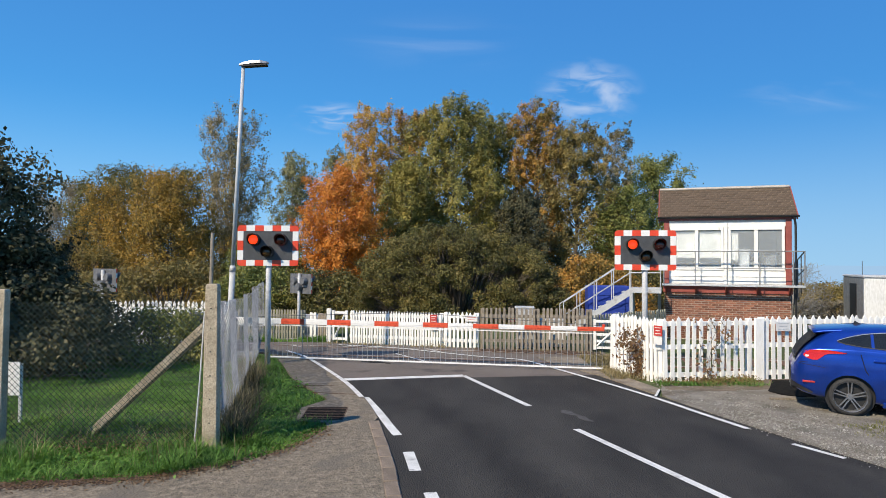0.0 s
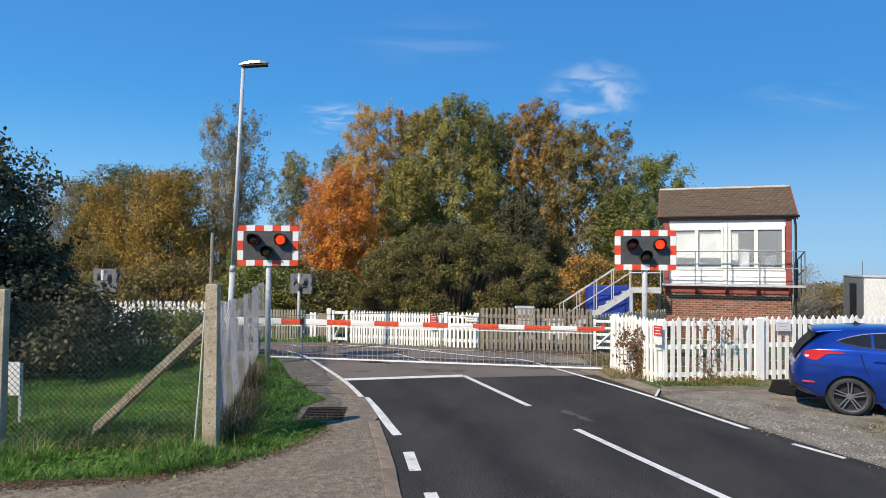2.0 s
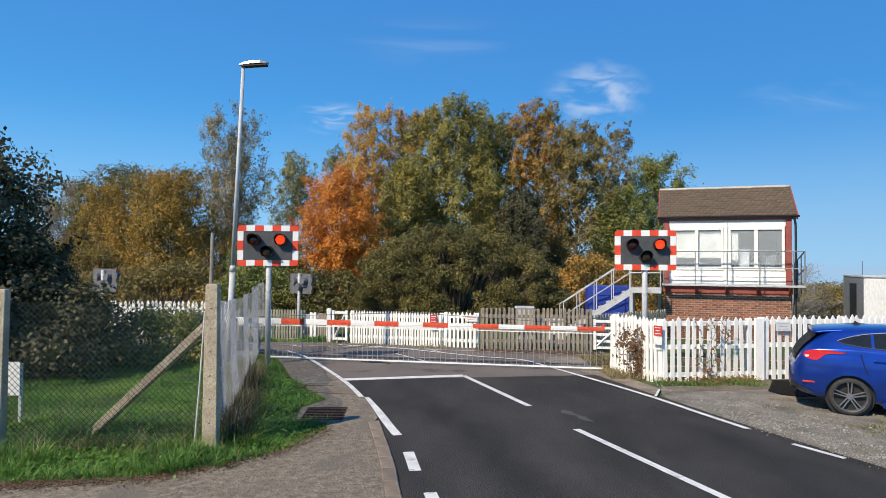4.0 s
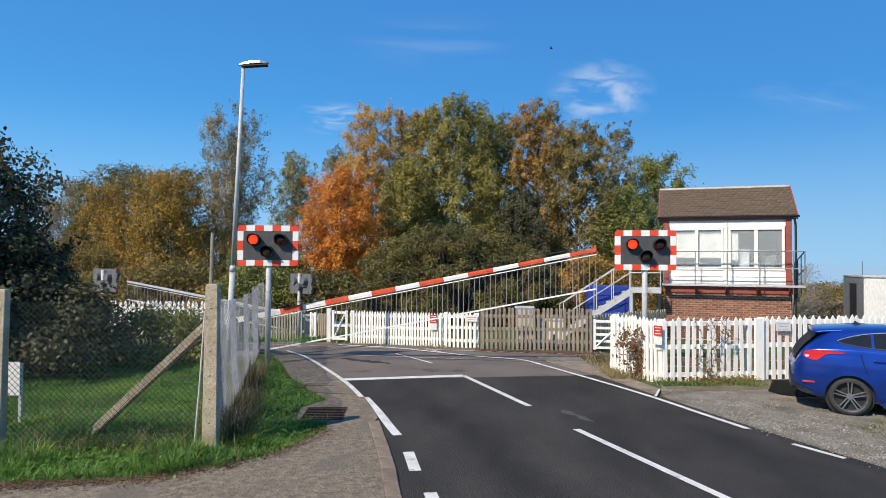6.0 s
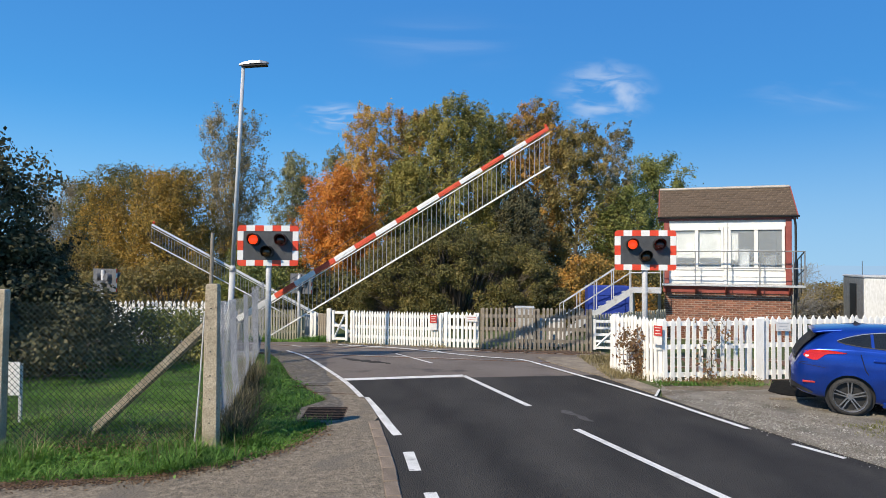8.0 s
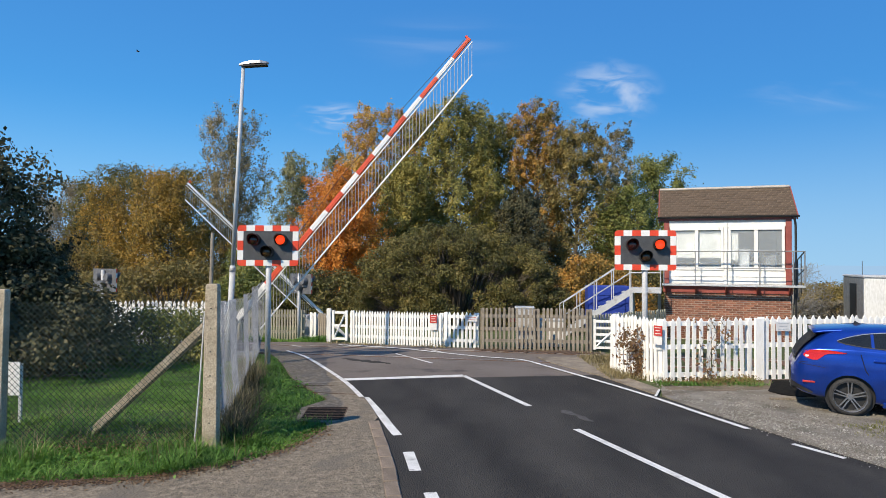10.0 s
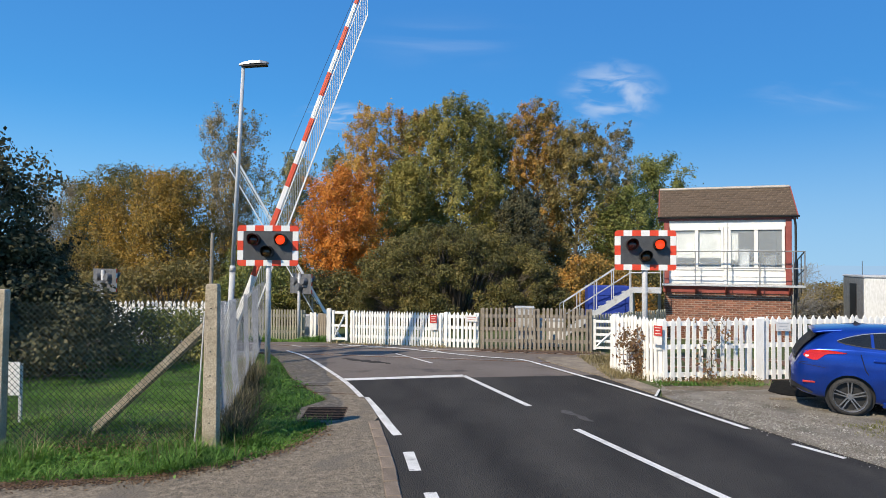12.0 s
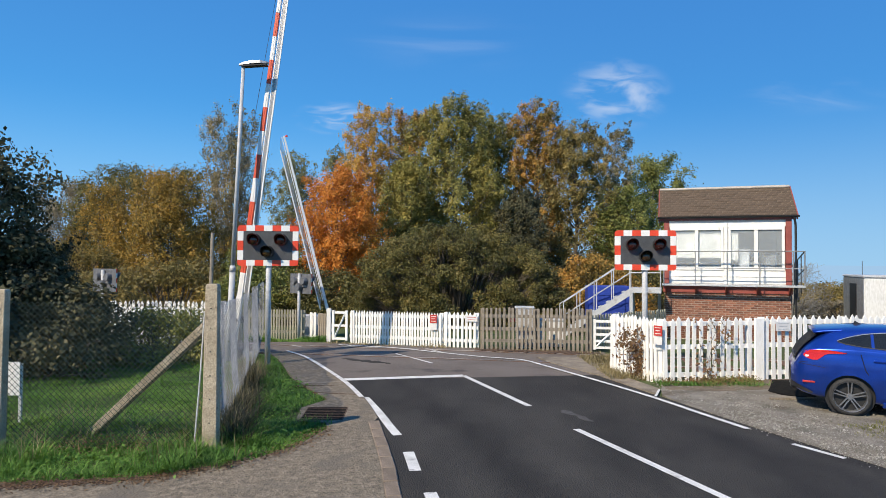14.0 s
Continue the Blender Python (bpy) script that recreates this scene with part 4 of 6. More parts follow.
# leaf litter along the edge of the footway
rng = np.random.default_rng(88)
n = 2600
t = rng.uniform(0, 1, n) ** 1.4 * 7
i = np.minimum(t.astype(int), 7) + 1
E = np.array(EDGE)
P2 = E[i] + (E[i + 1] - E[i]) * (t - t.astype(int))[:, None] + rng.normal(size=(n, 2)) * np.array([0.10, 0.10]) - np.array([0.0, 0.05])
P3 = np.concatenate([P2, np.full((n, 1), 0.028)], 1)
tagged(new("leaf_litter", leaves("leaf_litter", P3, np.tile([0, 0, 2.2], (n, 1)), 0.035, L_DEAD, rng)), "dead leaves and grit along the grass edge", "leaf litter", "", "stuff")

# drifting cirrus
CLOUDS = []
for label, x, y, z, w, h, scale, thin, lean, drift in (
    ("thin wispy white cloud", 206, 900, 246, 180, 120, 3.2, 0.42, 0.6, 40.0),
    ("thin wispy white cloud", -158, 900, 208, 140, 58, 2.2, 0.5, -0.3, 4.0),
    ("faint veil of high cloud", 0, 900, 318, 360, 110, 1.0, 0.12, 0.2, 12.0),
    ("faint veil of high cloud", 520, 900, 246, 260, 70, 1.1, 0.16, -0.35, 10.0)):
    c = solid("cloud", Build().add([(-w / 2, 0, -h / 2), (w / 2, 0, -h / 2), (w / 2, 0, h / 2), (-w / 2, 0, h / 2)], [(0, 1, 2, 3)]), cloud_shader("cirrus", scale, thin, lean), label, "cloud", "structure", m=pose(x, y, z))
    CLOUDS.append((c, x, y, z, drift))


# ---- fences ----
def picket_fence(label, a, b, height, mat, pitch=0.125, width=0.075, rails=(0.25, 0.62, 0.9), post_every=2.0, point=True, name="picket_fence", group="", jitter=1.0, side=1, z=0.0):
    """Upright pales on rails between posts, from a to b on the ground."""
    a, b = Vector((*a, z)), Vector((*b, z))
    d = b - a
    length, turn = d.length, math.degrees(math.atan2(d.y, d.x))
    root = thing(name, label, "fence", pose(a.x, a.y, z, 0, 0, turn), group)
    for r in rails:
        part("rail", Build().box(0, length, 0.012 * side, 0.06 * side, r * height - 0.045, r * height + 0.045), mat, root)
    k = max(1, round(length / post_every))
    for i in range(k + 1):
        x = min(max(length * i / k, 0.05), length - 0.05)
        part("post", Build().box(x - 0.055, x + 0.055, 0.0625 * side, 0.17 * side, -0.1, height * 0.97, c=0.008), mat, root)
    w = width / 2
    top = [(-w, -0.1), (w, -0.1), (w, height - 0.07), (0, height), (-w, height - 0.07)] if point else [(-w, -0.1), (w, -0.1), (w, height - 0.02), (w * 0.4, height), (-w * 0.4, height), (-w, height - 0.02)]
    pale = Build().prism(top, -0.011, 0.011).mesh("pale", mat)
    x = width
    while x < length - w:
        part("pale", pale, None, root, m=pose(x + random.uniform(-0.006, 0.006) * jitter, 0, random.uniform(-0.02, 0.012) * jitter, 90, 0, 0) @ pose(0, 0, 0, 0, 0, random.uniform(-1.1, 1.1) * jitter))
        x += pitch
    return root


picket_fence("white painted picket fence beside the footway", (3.79, 14.42), (4.42, 12.95), 1.30, M["white_wood"], 0.118, 0.082, (0.11, 0.54, 0.9), jitter=1.4)
picket_fence("white painted picket fence with peeling paint beside the gravel", (4.46, 12.93), (6.52, 13.28), 1.32, M["white_wood"], 0.158, 0.084, (0.11, 0.54, 0.9), jitter=1.8)
picket_fence("white painted picket fence behind the parked car", (6.72, 13.32), (14.5, 14.7), 1.34, M["white_wood"], 0.158, 0.084, (0.11, 0.54, 0.9), jitter=1.6)
solid("gate_post", Build().box(-0.105, 0.105, -0.03, 0.03, -0.05, 1.30, c=0.01), M["white_wood"], "wide white painted gate board in the fence", "fence post", m=pose(6.62, 13.27, 0, 0, 0, 9))
picket_fence("white painted picket fence across the railway", (-2.78, 19.0), (0.0, 18.32), 0.97, M["white_wood"], 0.083, 0.055, (0.2, 0.5, 0.85), jitter=0.6)
picket_fence("white painted picket fence across the railway", (0.03, 18.31), (1.02, 18.08), 1.0, M["white_wood"], 0.12, 0.07, (0.18, 0.55, 0.86), jitter=0.6)
picket_fence("weathered bare wood picket fence across the railway", (1.06, 17.62), (4.12, 17.42), 1.17, M["grey_wood"], 0.118, 0.068, (0.22, 0.5, 0.8), point=False)
picket_fence("weathered bare wood picket fence across the railway", (4.2, 17.9), (7.2, 20.4), 0.97, M["pale_wood"], 0.125, 0.07, (0.22, 0.5, 0.8), point=False)
picket_fence("bleached wooden fence beyond the crossing", (-6.4, 19.75), (-4.3, 19.75), 0.92, M["pale_wood"], 0.085, 0.048, (0.25, 0.78), point=False, jitter=0.5)
picket_fence("white painted picket fence half hidden by shrubs", (-9.6, 18.25), (-6.2, 18.2), 1.26, M["white_wood"], 0.13, 0.08, (0.35, 0.8))


def gate(label, a, b, height, mat, bars=5, name="gate"):
    """A framed gate with bars and one diagonal brace."""
    a, b = Vector((*a, 0)), Vector((*b, 0))
    w, turn = (b - a).length, math.degrees(math.atan2(b.y - a.y, b.x - a.x))
    root = thing(name, label, "gate", pose(a.x, a.y, 0.05, 0, 0, turn))
    for x in (0.0, w - 0.07):
        part("stile", Build().box(x, x + 0.07, -0.025, 0.025, 0, height, c=0.006), mat, root)
    for i in range(bars):
        z = 0.05 + (height - 0.12) * i / (bars - 1)
        part("bar", Build().box(0.072, w - 0.072, -0.015, 0.015, z - 0.03, z + 0.04, c=0.004), mat, root)
    part("brace", Build().tube((0.09, -0.022, 0.1), (w - 0.09, -0.022, height - 0.12), 0.028, n=4), mat, root)
    return root


gate("small white wooden wicket gate", (-3.32, 19.12), (-2.84, 19.02), 0.9, M["white_wood"], 3)
gate("white wooden field gate at the foot of the stairs", (4.15, 17.45), (4.95, 17.33), 0.84, M["white_wood"], 5)
gate("small white wooden wicket gate", (-4.12, 19.75), (-3.92, 19.72), 0.78, M["white_wood"], 4)
solid("gate_post", Build().box(-0.065, 0.065, -0.065, 0.065, -0.05, 1.0, c=0.01), M["white_wood"], "square white painted gate post", "gate post", m=pose(-3.42, 19.14, 0))
picket_fence("weathered bare wood fence panel beside the barrier", (-3.88, 19.72), (-3.52, 19.5), 0.82, M["grey_wood"], 0.085, 0.06, (0.25, 0.78), point=False, jitter=0.5)


def chain_link(name, label, a, b, height, mat, cell=0.072, wave=0.0, wire=0.0016, parent=None, sag=0.0):
    """Woven wire: zigzag strands side by side, with line wires; built along a to b."""
    a, b = Vector((*a, 0)), Vector((*b, 0))
    d = (b - a)
    length = d.length
    d.normalize()
    out = Vector((-d.y, d.x, 0))
    k = int(length / cell)
    rows = int(height / cell)
    rng = np.random.default_rng(len(label) + k)
    V, F = [], []
    def strand(pts):
        base = len(V)
        for i, p in enumerate(pts):
            for j in range(4):
                q = math.pi / 4 + math.pi / 2 * j
                V.append(p + d * wire * 1.4 * math.cos(q) + out * wire * 1.4 * math.sin(q))
        for i in range(len(pts) - 1):
            for j in range(4):
                F.append((base + 4 * i + j, base + 4 * i + (j + 1) % 4, base + 4 * i + 4 + (j + 1) % 4, base + 4 * i + 4 + j))
    def bulge(s, z):
        return wave * (math.sin(s * 2.6 + z * 1.1) * 0.6 + math.sin(s * 6.1 + 2.0 * z) * 0.4) * min(1.0, z / 0.5)
    for i in range(k):
        pts = []
        for r in range(rows + 1):
            s = (i + (1.02 if (r + i) % 2 else -0.02)) * cell
            z = 0.03 + r * height / rows - sag * math.sin(math.pi * (s / length)) * r / rows
            pts.append(a + d * s + out * (bulge(s, z) + (0.002 if r % 2 else -0.002)) + Vector((0, 0, z)))
        strand(pts)
    woven, V, F = (V, F), [], []
    for z in (0.05, height * 0.5, height):
        strand([a + d * (length * i / 24) + out * bulge(length * i / 24, z) + Vector((0, 0, z - sag * math.sin(math.pi * i / 24) * z / height)) for i in range(25)])
    root = thing(name, label, "fence")
    for title, (vv, ff) in (("wire_mesh", woven), ("line_wire", (V, F))):
        me = bpy.data.meshes.new(title)
        me.from_pydata([tuple(v) for v in vv], [], ff)
        me.materials.append(mat)
        part(title, me, None, root)
    return root


def concrete_post(label, x, y, h, lean=(0, 0), w=0.075):
    """A tapered cast post with a weathered, sloping head and wire holes."""
    root = thing("fence_post", label, "fence post", pose(x, y, -0.1, lean[0], lean[1], 4))
    b = Build()
    poly = [(-w, -w), (w, -w), (w, w), (-w, w)]
    t = 0.82
    vs = [(px_ * 1.0, py_ * 1.0, 0) for px_, py_ in poly] + [(px_ * t, py_ * t, h) for px_, py_ in poly] + [(px_ * t * 0.86, py_ * t * 0.86, h + 0.03) for px_, py_ in poly]
    b.add(vs, [(3, 2, 1, 0), (8, 9, 10, 11)] + [(i, (i + 1) % 4, 4 + (i + 1) % 4, 4 + i) for i in range(4)] + [(4 + i, 4 + (i + 1) % 4, 8 + (i + 1) % 4, 8 + i) for i in range(4)])
    shaft = part("shaft", b, M["concrete"], root)
    bv = shaft.modifiers.new("worn", "BEVEL")
    bv.width, bv.segments = 0.008, 2
    for z in (0.45, 0.75, 1.05, 1.35, 1.65, 1.9):
        part("wire_hole", Build().tube((0, -w * 1.02, z), (0, -w * 0.7, z), 0.008, n=6), M["black"], root)
    return root


chain_link("wire_fence", "green chain link fence on concrete posts", (-5.54, 8.02), (-3.05, 8.16), 1.84, M["mesh_green"], 0.037, 0.01, 0.0031)
chain_link("wire_fence", "green chain link fence on concrete posts", (-8.2, 7.86), (-5.5, 8.02), 1.84, M["mesh_green"], 0.037, 0.01, 0.0031)
chain_link("wire_fence", "buckled old zinc chain link fence", (-2.93, 8.3), (-4.82, 16.8), 1.85, M["mesh_grey"], 0.037, 0.10, 0.0036, sag=0.15)
concrete_post("tall weathered concrete corner fence post", -2.95, 8.15, 2.18, (0, 0.0), 0.092)
concrete_post("weathered concrete fence post", -5.565, 7.97, 2.10, (0, 1.0))
brace = Build().box(-0.055, 0.055, -0.055, 0.055, 0, 2.62, c=0.008)
solid("fence_brace", brace, M["concrete"], "sloping concrete brace against the corner post", "fence brace", m=look((-4.88, 8.75, -0.05), (-3.04, 8.25, 1.58)) @ pose(0, 0, 0, 180, 0, 0))
solid("tie_rod", Build().path([(-3.14, 8.1, 0.1), (-3.09, 8.12, 0.9), (-3.05, 8.14, 1.75)], 0.012), M["grey_paint"], "thin pale tie rod beside the corner post", "rod")
mk = thing("marker_post", "small white marker plate on a thin stake", "marker post", pose(-6.33, 9.5, 0))
part("stake", Build().box(0.02, 0.06, -0.02, 0.02, -0.1, 0.85), M["grey_paint"], mk)
part("plate", Build().box(-0.13, 0.05, -0.035, -0.022, 0.38, 0.88, c=0.004), M["sign_white"], mk)

# ---- road signals ----
def lamp_hood(b, x, z, r=0.14, depth=0.30):
    """A cowl: three quarters of a tube, longer above."""
    n = 18
    vs, fs = [], []
    for i in range(n + 1):
        t = radians(-50 + 280 * i / n)
        c, s = math.cos(t), math.sin(t)
        reach = depth * (0.55 + 0.45 * max(0, s))
        for rr in (r, r - 0.008):
            vs += [(x + rr * c, -0.02, z + rr * s), (x + rr * c * 1.0, -0.02 - reach, z + rr * s)]
    for i in range(n):
        k = 4 * i
        fs += [(k, k + 4, k + 5, k + 1), (k + 2, k + 3, k + 7, k + 6), (k + 1, k + 5, k + 7, k + 3)]
    b.add(vs, fs)
    return b


LENSES = []


def road_signal(label, x, y, z, turn, post_base=0.0, w=1.40, h=0.94, live=True, group="road signals", post_r=0.065):
    """Twin red and one amber lamp on a dark board edged with red and white squares, on a post."""
    root = thing("road_signal", label, "traffic signal", pose(x, y, 0, 0, 0, turn), group)
    part("post", Build().tube((0, 0.08, post_base - 0.1), (0, 0.08, z + 0.3), post_r, n=14), M["grey_paint"], root, smooth=True)
    part("post_cap", Build().tube((0, 0.08, z + 0.3), (0, 0.08, z + 0.32), post_r + 0.003, post_r * 0.75, n=14), M["grey_paint"], root)
    board = part("board", Build().box(-w / 2 + 0.07, w / 2 - 0.07, -0.012, 0.012, z - h / 2 + 0.07, z + h / 2 - 0.07, c=0.003), M["dark_grey"], root)
    e, across, up = 0.135, 7, 5
    def tile(i, x0, x1, z0, z1):
        part("border_plate", Build().box(x0, x1, -0.018, 0.018, z0, z1, c=0.003), M["red_plate" if i % 2 == 0 else "white_plate"], board)
    for i in range(across):
        x0, x1 = -w / 2 + w * i / across, -w / 2 + w * (i + 1) / across
        for z0 in (z - h / 2, z + h / 2 - e):
            if 0 < i < across - 1:
                tile(i, x0, x1, z0, z0 + e)
                continue
            cx, cz, rr = (x0 if i == 0 else x1), (z0 if z0 < z else z0 + e), 0.075 if live else 0.012
            sx, sz = (1 if i == 0 else -1), (1 if z0 < z else -1)
            arc = [(cx + sx * rr * (1 - math.cos(t)), -(cz + sz * rr * (1 - math.sin(t)))) for t in [math.pi / 2 * q / 5 for q in range(6)]]
            far_x, far_z = (x1 if i == 0 else x0), (z0 + e if z0 < z else z0)
            part("border_plate", Build().prism(arc + [(far_x, -cz), (far_x, -far_z), (cx, -far_z)], -0.018, 0.018, pose(0, 0, 0, -90)), M["red_plate"], board)
    for i in range(1, up - 1):
        z0, z1 = z - h / 2 + e + (h - 2 * e) * (i - 1) / 3, z - h / 2 + e + (h - 2 * e) * i / 3
        for x0 in (-w / 2, w / 2 - e):
            tile(i, x0, x0 + e, z0, z1)
    rim = 0.03 if live else 0.0
    part("back_plate", Build().box(-w / 2 + rim, w / 2 - rim, 0.019, 0.024, z - h / 2 + rim, z + h / 2 - rim), M["galv" if live else "old_zinc"], board)
    part("bracket", Build().box(-0.3, 0.3, 0.0245, 0.06, z - 0.1, z - 0.05).box(-0.3, 0.3, 0.0245, 0.06, z + 0.15, z + 0.2), M["galv"], root)
    back = Build()
    for lx, lz in ((-0.32 * w / 1.45, 0.14 * h / 0.98), (0.32 * w / 1.45, 0.14 * h / 0.98), (0.0, -0.15 * h / 0.98)):
        back.tube((lx, 0.024, z + lz), (lx, 0.16, z + lz), 0.13, 0.11, 14)
    part("lamp_case", back, M["black" if live else "old_zinc"], root)
    for k, (lx, lz) in enumerate(((-0.32 * w / 1.45, 0.14 * h / 0.98), (0.32 * w / 1.45, 0.14 * h / 0.98), (0.0, -0.15 * h / 0.98))):
        part("hood", lamp_hood(Build(), lx, z + lz), M["black"], root)
        part("bezel", Build().tube((lx, -0.012, z + lz), (lx, -0.03, z + lz), 0.145, 0.14, 20), M["black"], root)
        lens = Build()
        for sgn, slot in ((-1, 0), (1, 1)):
            ring = [[(0.11 * math.cos(2 * math.pi * i / 20) * q, sgn * 0.05 * (1 - q * q), 0.11 * math.sin(2 * math.pi * i / 20) * q) for i in range(20)] for q in (1.0, 0.7, 0.35)]
            vs = [p for rr in ring for p in rr] + [(0, sgn * 0.05, 0)]
            fs = [(j * 20 + i, j * 20 + (i + 1) % 20, (j + 1) * 20 + (i + 1) % 20, (j + 1) * 20 + i) for j in range(2) for i in range(20)] + [(40 + i, 40 + (i + 1) % 20, 60) for i in range(20)]
            lens.add(vs, fs, slot=slot)
        mats = [M["lens_lit"], M["lens_dark"]] if k < 2 else [M["lens_amber"], M["lens_amber"]]
        ob = part("lens", lens, mats, root, ("red lens", "red lens", "unlit amber lens")[k], pose(lx, -0.15, z + lz), smooth=True)
        if live and k < 2:
            LENSES.append((ob, k, lx, z + lz))
    return root


road_signal("level crossing signal with red and white border", -4.06, 14.7, 2.77, 2)
road_signal("level crossing signal with red and white border", 4.76, 14.9, 2.73, -8)
road_signal("level crossing signal facing the other road", -4.42, 19.8, 1.72, 140, w=1.05, h=0.62, live=False, post_r=0.045)
road_signal("level crossing signal facing the other road", -10.65, 20.0, 1.78, 150, w=1.2, h=0.72, live=False, post_r=0.05)

# ---- street lamp and poles ----
lamp = thing("street_lamp", "tall pale grey street lamp with flat lantern", "street lamp", pose(-5.16, 15.3, 0, 0, 2.2, 0))
part("pole", Build().tube((0, 0, -0.1), (0, 0, 2.2), 0.075, 0.07, 12).tube((0, 0, 2.2), (0, 0, 7.18), 0.055, 0.042, 12).tube((0, 0, 2.15), (0, 0, 2.3), 0.085, 0.06, 12), M["grey_paint"], lamp, smooth=True)
head = Build()
prof = [(-0.1, 0.03), (-0.02, 0.055), (0.2, 0.095), (0.42, 0.095), (0.56, 0.06), (0.62, 0.02)]
vs = []
for x, hw in prof:
    up_ = 0.075 * math.sin(math.pi * (x + 0.14) / 0.8) + 0.02
    vs += [(x, -hw, 0), (x, -hw * 0.6, up_), (x, hw * 0.6, up_), (x, hw, 0), (x, 0, -0.02)]
fs = [tuple(5 * i + k for k in (j, (j + 1) % 5)) + tuple(5 * (i + 1) + k for k in ((j + 1) % 5, j)) for i in range(len(prof) - 1) for j in range(5)] + [(0, 1, 2, 3, 4), tuple(5 * (len(prof) - 1) + k for k in (4, 3, 2, 1, 0))]
part("lantern", head.add(vs, fs), M["galv"], lamp, "flat grey lantern", pose(0, 0, 7.18, 0, -6, 0))
part("lens_cover", Build().box(-0.04, 0.585, -0.085, 0.085, -0.06, -0.012, c=0.012), M["black"], lamp, "", pose(0, 0, 7.18, 0, -6, 0))
solid("wooden_pole", Build().tube((0, 0, -0.1), (0.05, 0, 3.25), 0.065, 0.055, 8), M["grey_wood"], "slim weathered wooden pole", "pole", m=pose(-6.97, 19.0, 0))

# ---- barriers ----
BARS = []
RAILS = []
BOOMS = []


def barrier(label, x, y, z, turn, length, drop, bands, first, stay=True, case=1.12, behind=1, thick=0.08, pitch=0.125):
    """A pedestal and a striped boom with a hanging skirt of thin bars."""
    root = thing("crossing_barrier", label, "barrier", pose(x, y, 0, 0, 0, turn), "crossing barriers")
    turned = pose(0, 0, 0, 0, 0, 0 if behind > 0 else 180)
    ped = part("pedestal", Build().box(-0.86, -0.30, 0.16, 0.62, 0, case, c=0.02), M["grey_paint"], root, "grey steel machine case", turned)
    part("door", Build().box(-0.8, -0.36, 0.145, 0.157, 0.12, case - 0.14, c=0.004), M["grey_paint"], ped)
    part("base", Build().box(-0.95, 0.2, 0.06, 0.72, -0.1, 0.06, c=0.015), M["mortar"], root, "concrete base", turned)
    part("shaft", Build().tube((0, -0.07, z), (0, 0.3, z), 0.06, n=12).box(-0.35, 0.07, 0.2, 0.34, z - 0.09, z + 0.07, c=0.01), M["dark_grey"], root, "", turned)
    b = Build().box(-0.9, 0.598, -0.05, 0.05, -thick - 0.005, thick + 0.005, c=0.01)
    boom = part("boom", b, M["boom_white"], root, "red and white striped boom", pose(0, 0, z))
    part("counterweight", Build().box(-1.35, -0.7, -0.16, 0.16, -0.2, 0.16, c=0.02), M["dark_grey"], boom)
    n = bands
    for i in range(n):
        x0, x1 = 0.598 + (length - 0.598) * i / n, 0.598 + (length - 0.598) * (i + 1) / n
        h0 = thick * (1 - 0.35 * i / n)
        part("band", Build().box(x0, x1, -0.03, 0.03, -h0, h0, c=0.006), M["boom_red" if first >= 0 and (i + first) % 2 else "boom_white"], boom)
        part("seam", Build().box(x0 + 0.01, x1 - 0.01, -0.036, -0.0305, -0.012, 0.012), M["boom_red" if first >= 0 and (i + first) % 2 else "boom_white"], boom)
    part("lower_rail", Build().box(0.7, length - 0.02, -0.012, 0.012, -thick - 0.04, -thick - 0.02), M["boom_white"], boom)
    k = int((length - 0.9) / pitch)
    bar = Build().box(-0.0055, 0.0055, -0.0055, 0.0055, -drop, 0.0).mesh("skirt_bar", M["galv"])
    for i in range(k + 1):
        bx = 0.85 + (length - 0.9) * i / k
        ob = part("skirt_bar", bar, None, boom, m=pose(bx, 0, -0.115))
        BARS.append((ob, bx, root))
    rail = part("skirt_rail", Build().box(0.83, length - 0.03, -0.014, 0.014, -0.018, 0.018, c=0.004), M["boom_white"], boom, m=pose(0, 0, -0.115 - drop))
    RAILS.append((rail, drop, root))
    part("tip_lamp", Build().box(length - 0.05, length + 0.01, -0.03, 0.03, 0.04, 0.11, c=0.01), M["red_plate"], boom)
    if stay:
        part("stay_wire", Build().path([(0.4, 0, 0.09), (length * 0.5, 0, 0.28), (length - 0.1, 0, 0.08)], 0.006, 4).tube((length * 0.5, 0, 0.05), (length * 0.5, 0, 0.28), 0.012, n=5), M["dark_grey"], boom)
    BOOMS.append((boom, z, root))
    return root


near_bar = barrier("red and white level crossing barrier with hanging skirt", -5.12, 15.8, 0.94, -10.3, 8.89, 0.76, 14, 0, thick=0.068)
far_bar = barrier("level crossing barrier beyond the railway", -3.58, 20.3, 0.5, -161.0, 6.04, 0.4, 12, -1, stay=False, case=0.7, behind=-1, thick=0.042, pitch=0.09)

# ---- signs and cabinets ----
def sign(label, x, y, z, w, h, turn, mat, bars, bar_mat, lower=None):
    root = thing("sign", label, "sign", pose(x, y, z, 0, 0, turn))
    part("plate", Build().box(-w / 2, w / 2, -0.012, 0, -h / 2, h / 2, c=0.003), mat, root)
    for i in range(bars):
        zz = h / 2 - h * (i + 0.7) / (bars + 0.5)
        ww = w * (0.36 - 0.08 * (i % 2))
        part("writing", Build().box(-ww, ww, -0.0145, -0.0125, zz - h * 0.035, zz + h * 0.035), bar_mat, root)
    if lower:
        part("lower_plate", Build().box(-w / 2, w / 2, -0.012, 0, -h / 2 - lower, -h / 2 - 0.01, c=0.003), M["sign_white"], root)
    return root


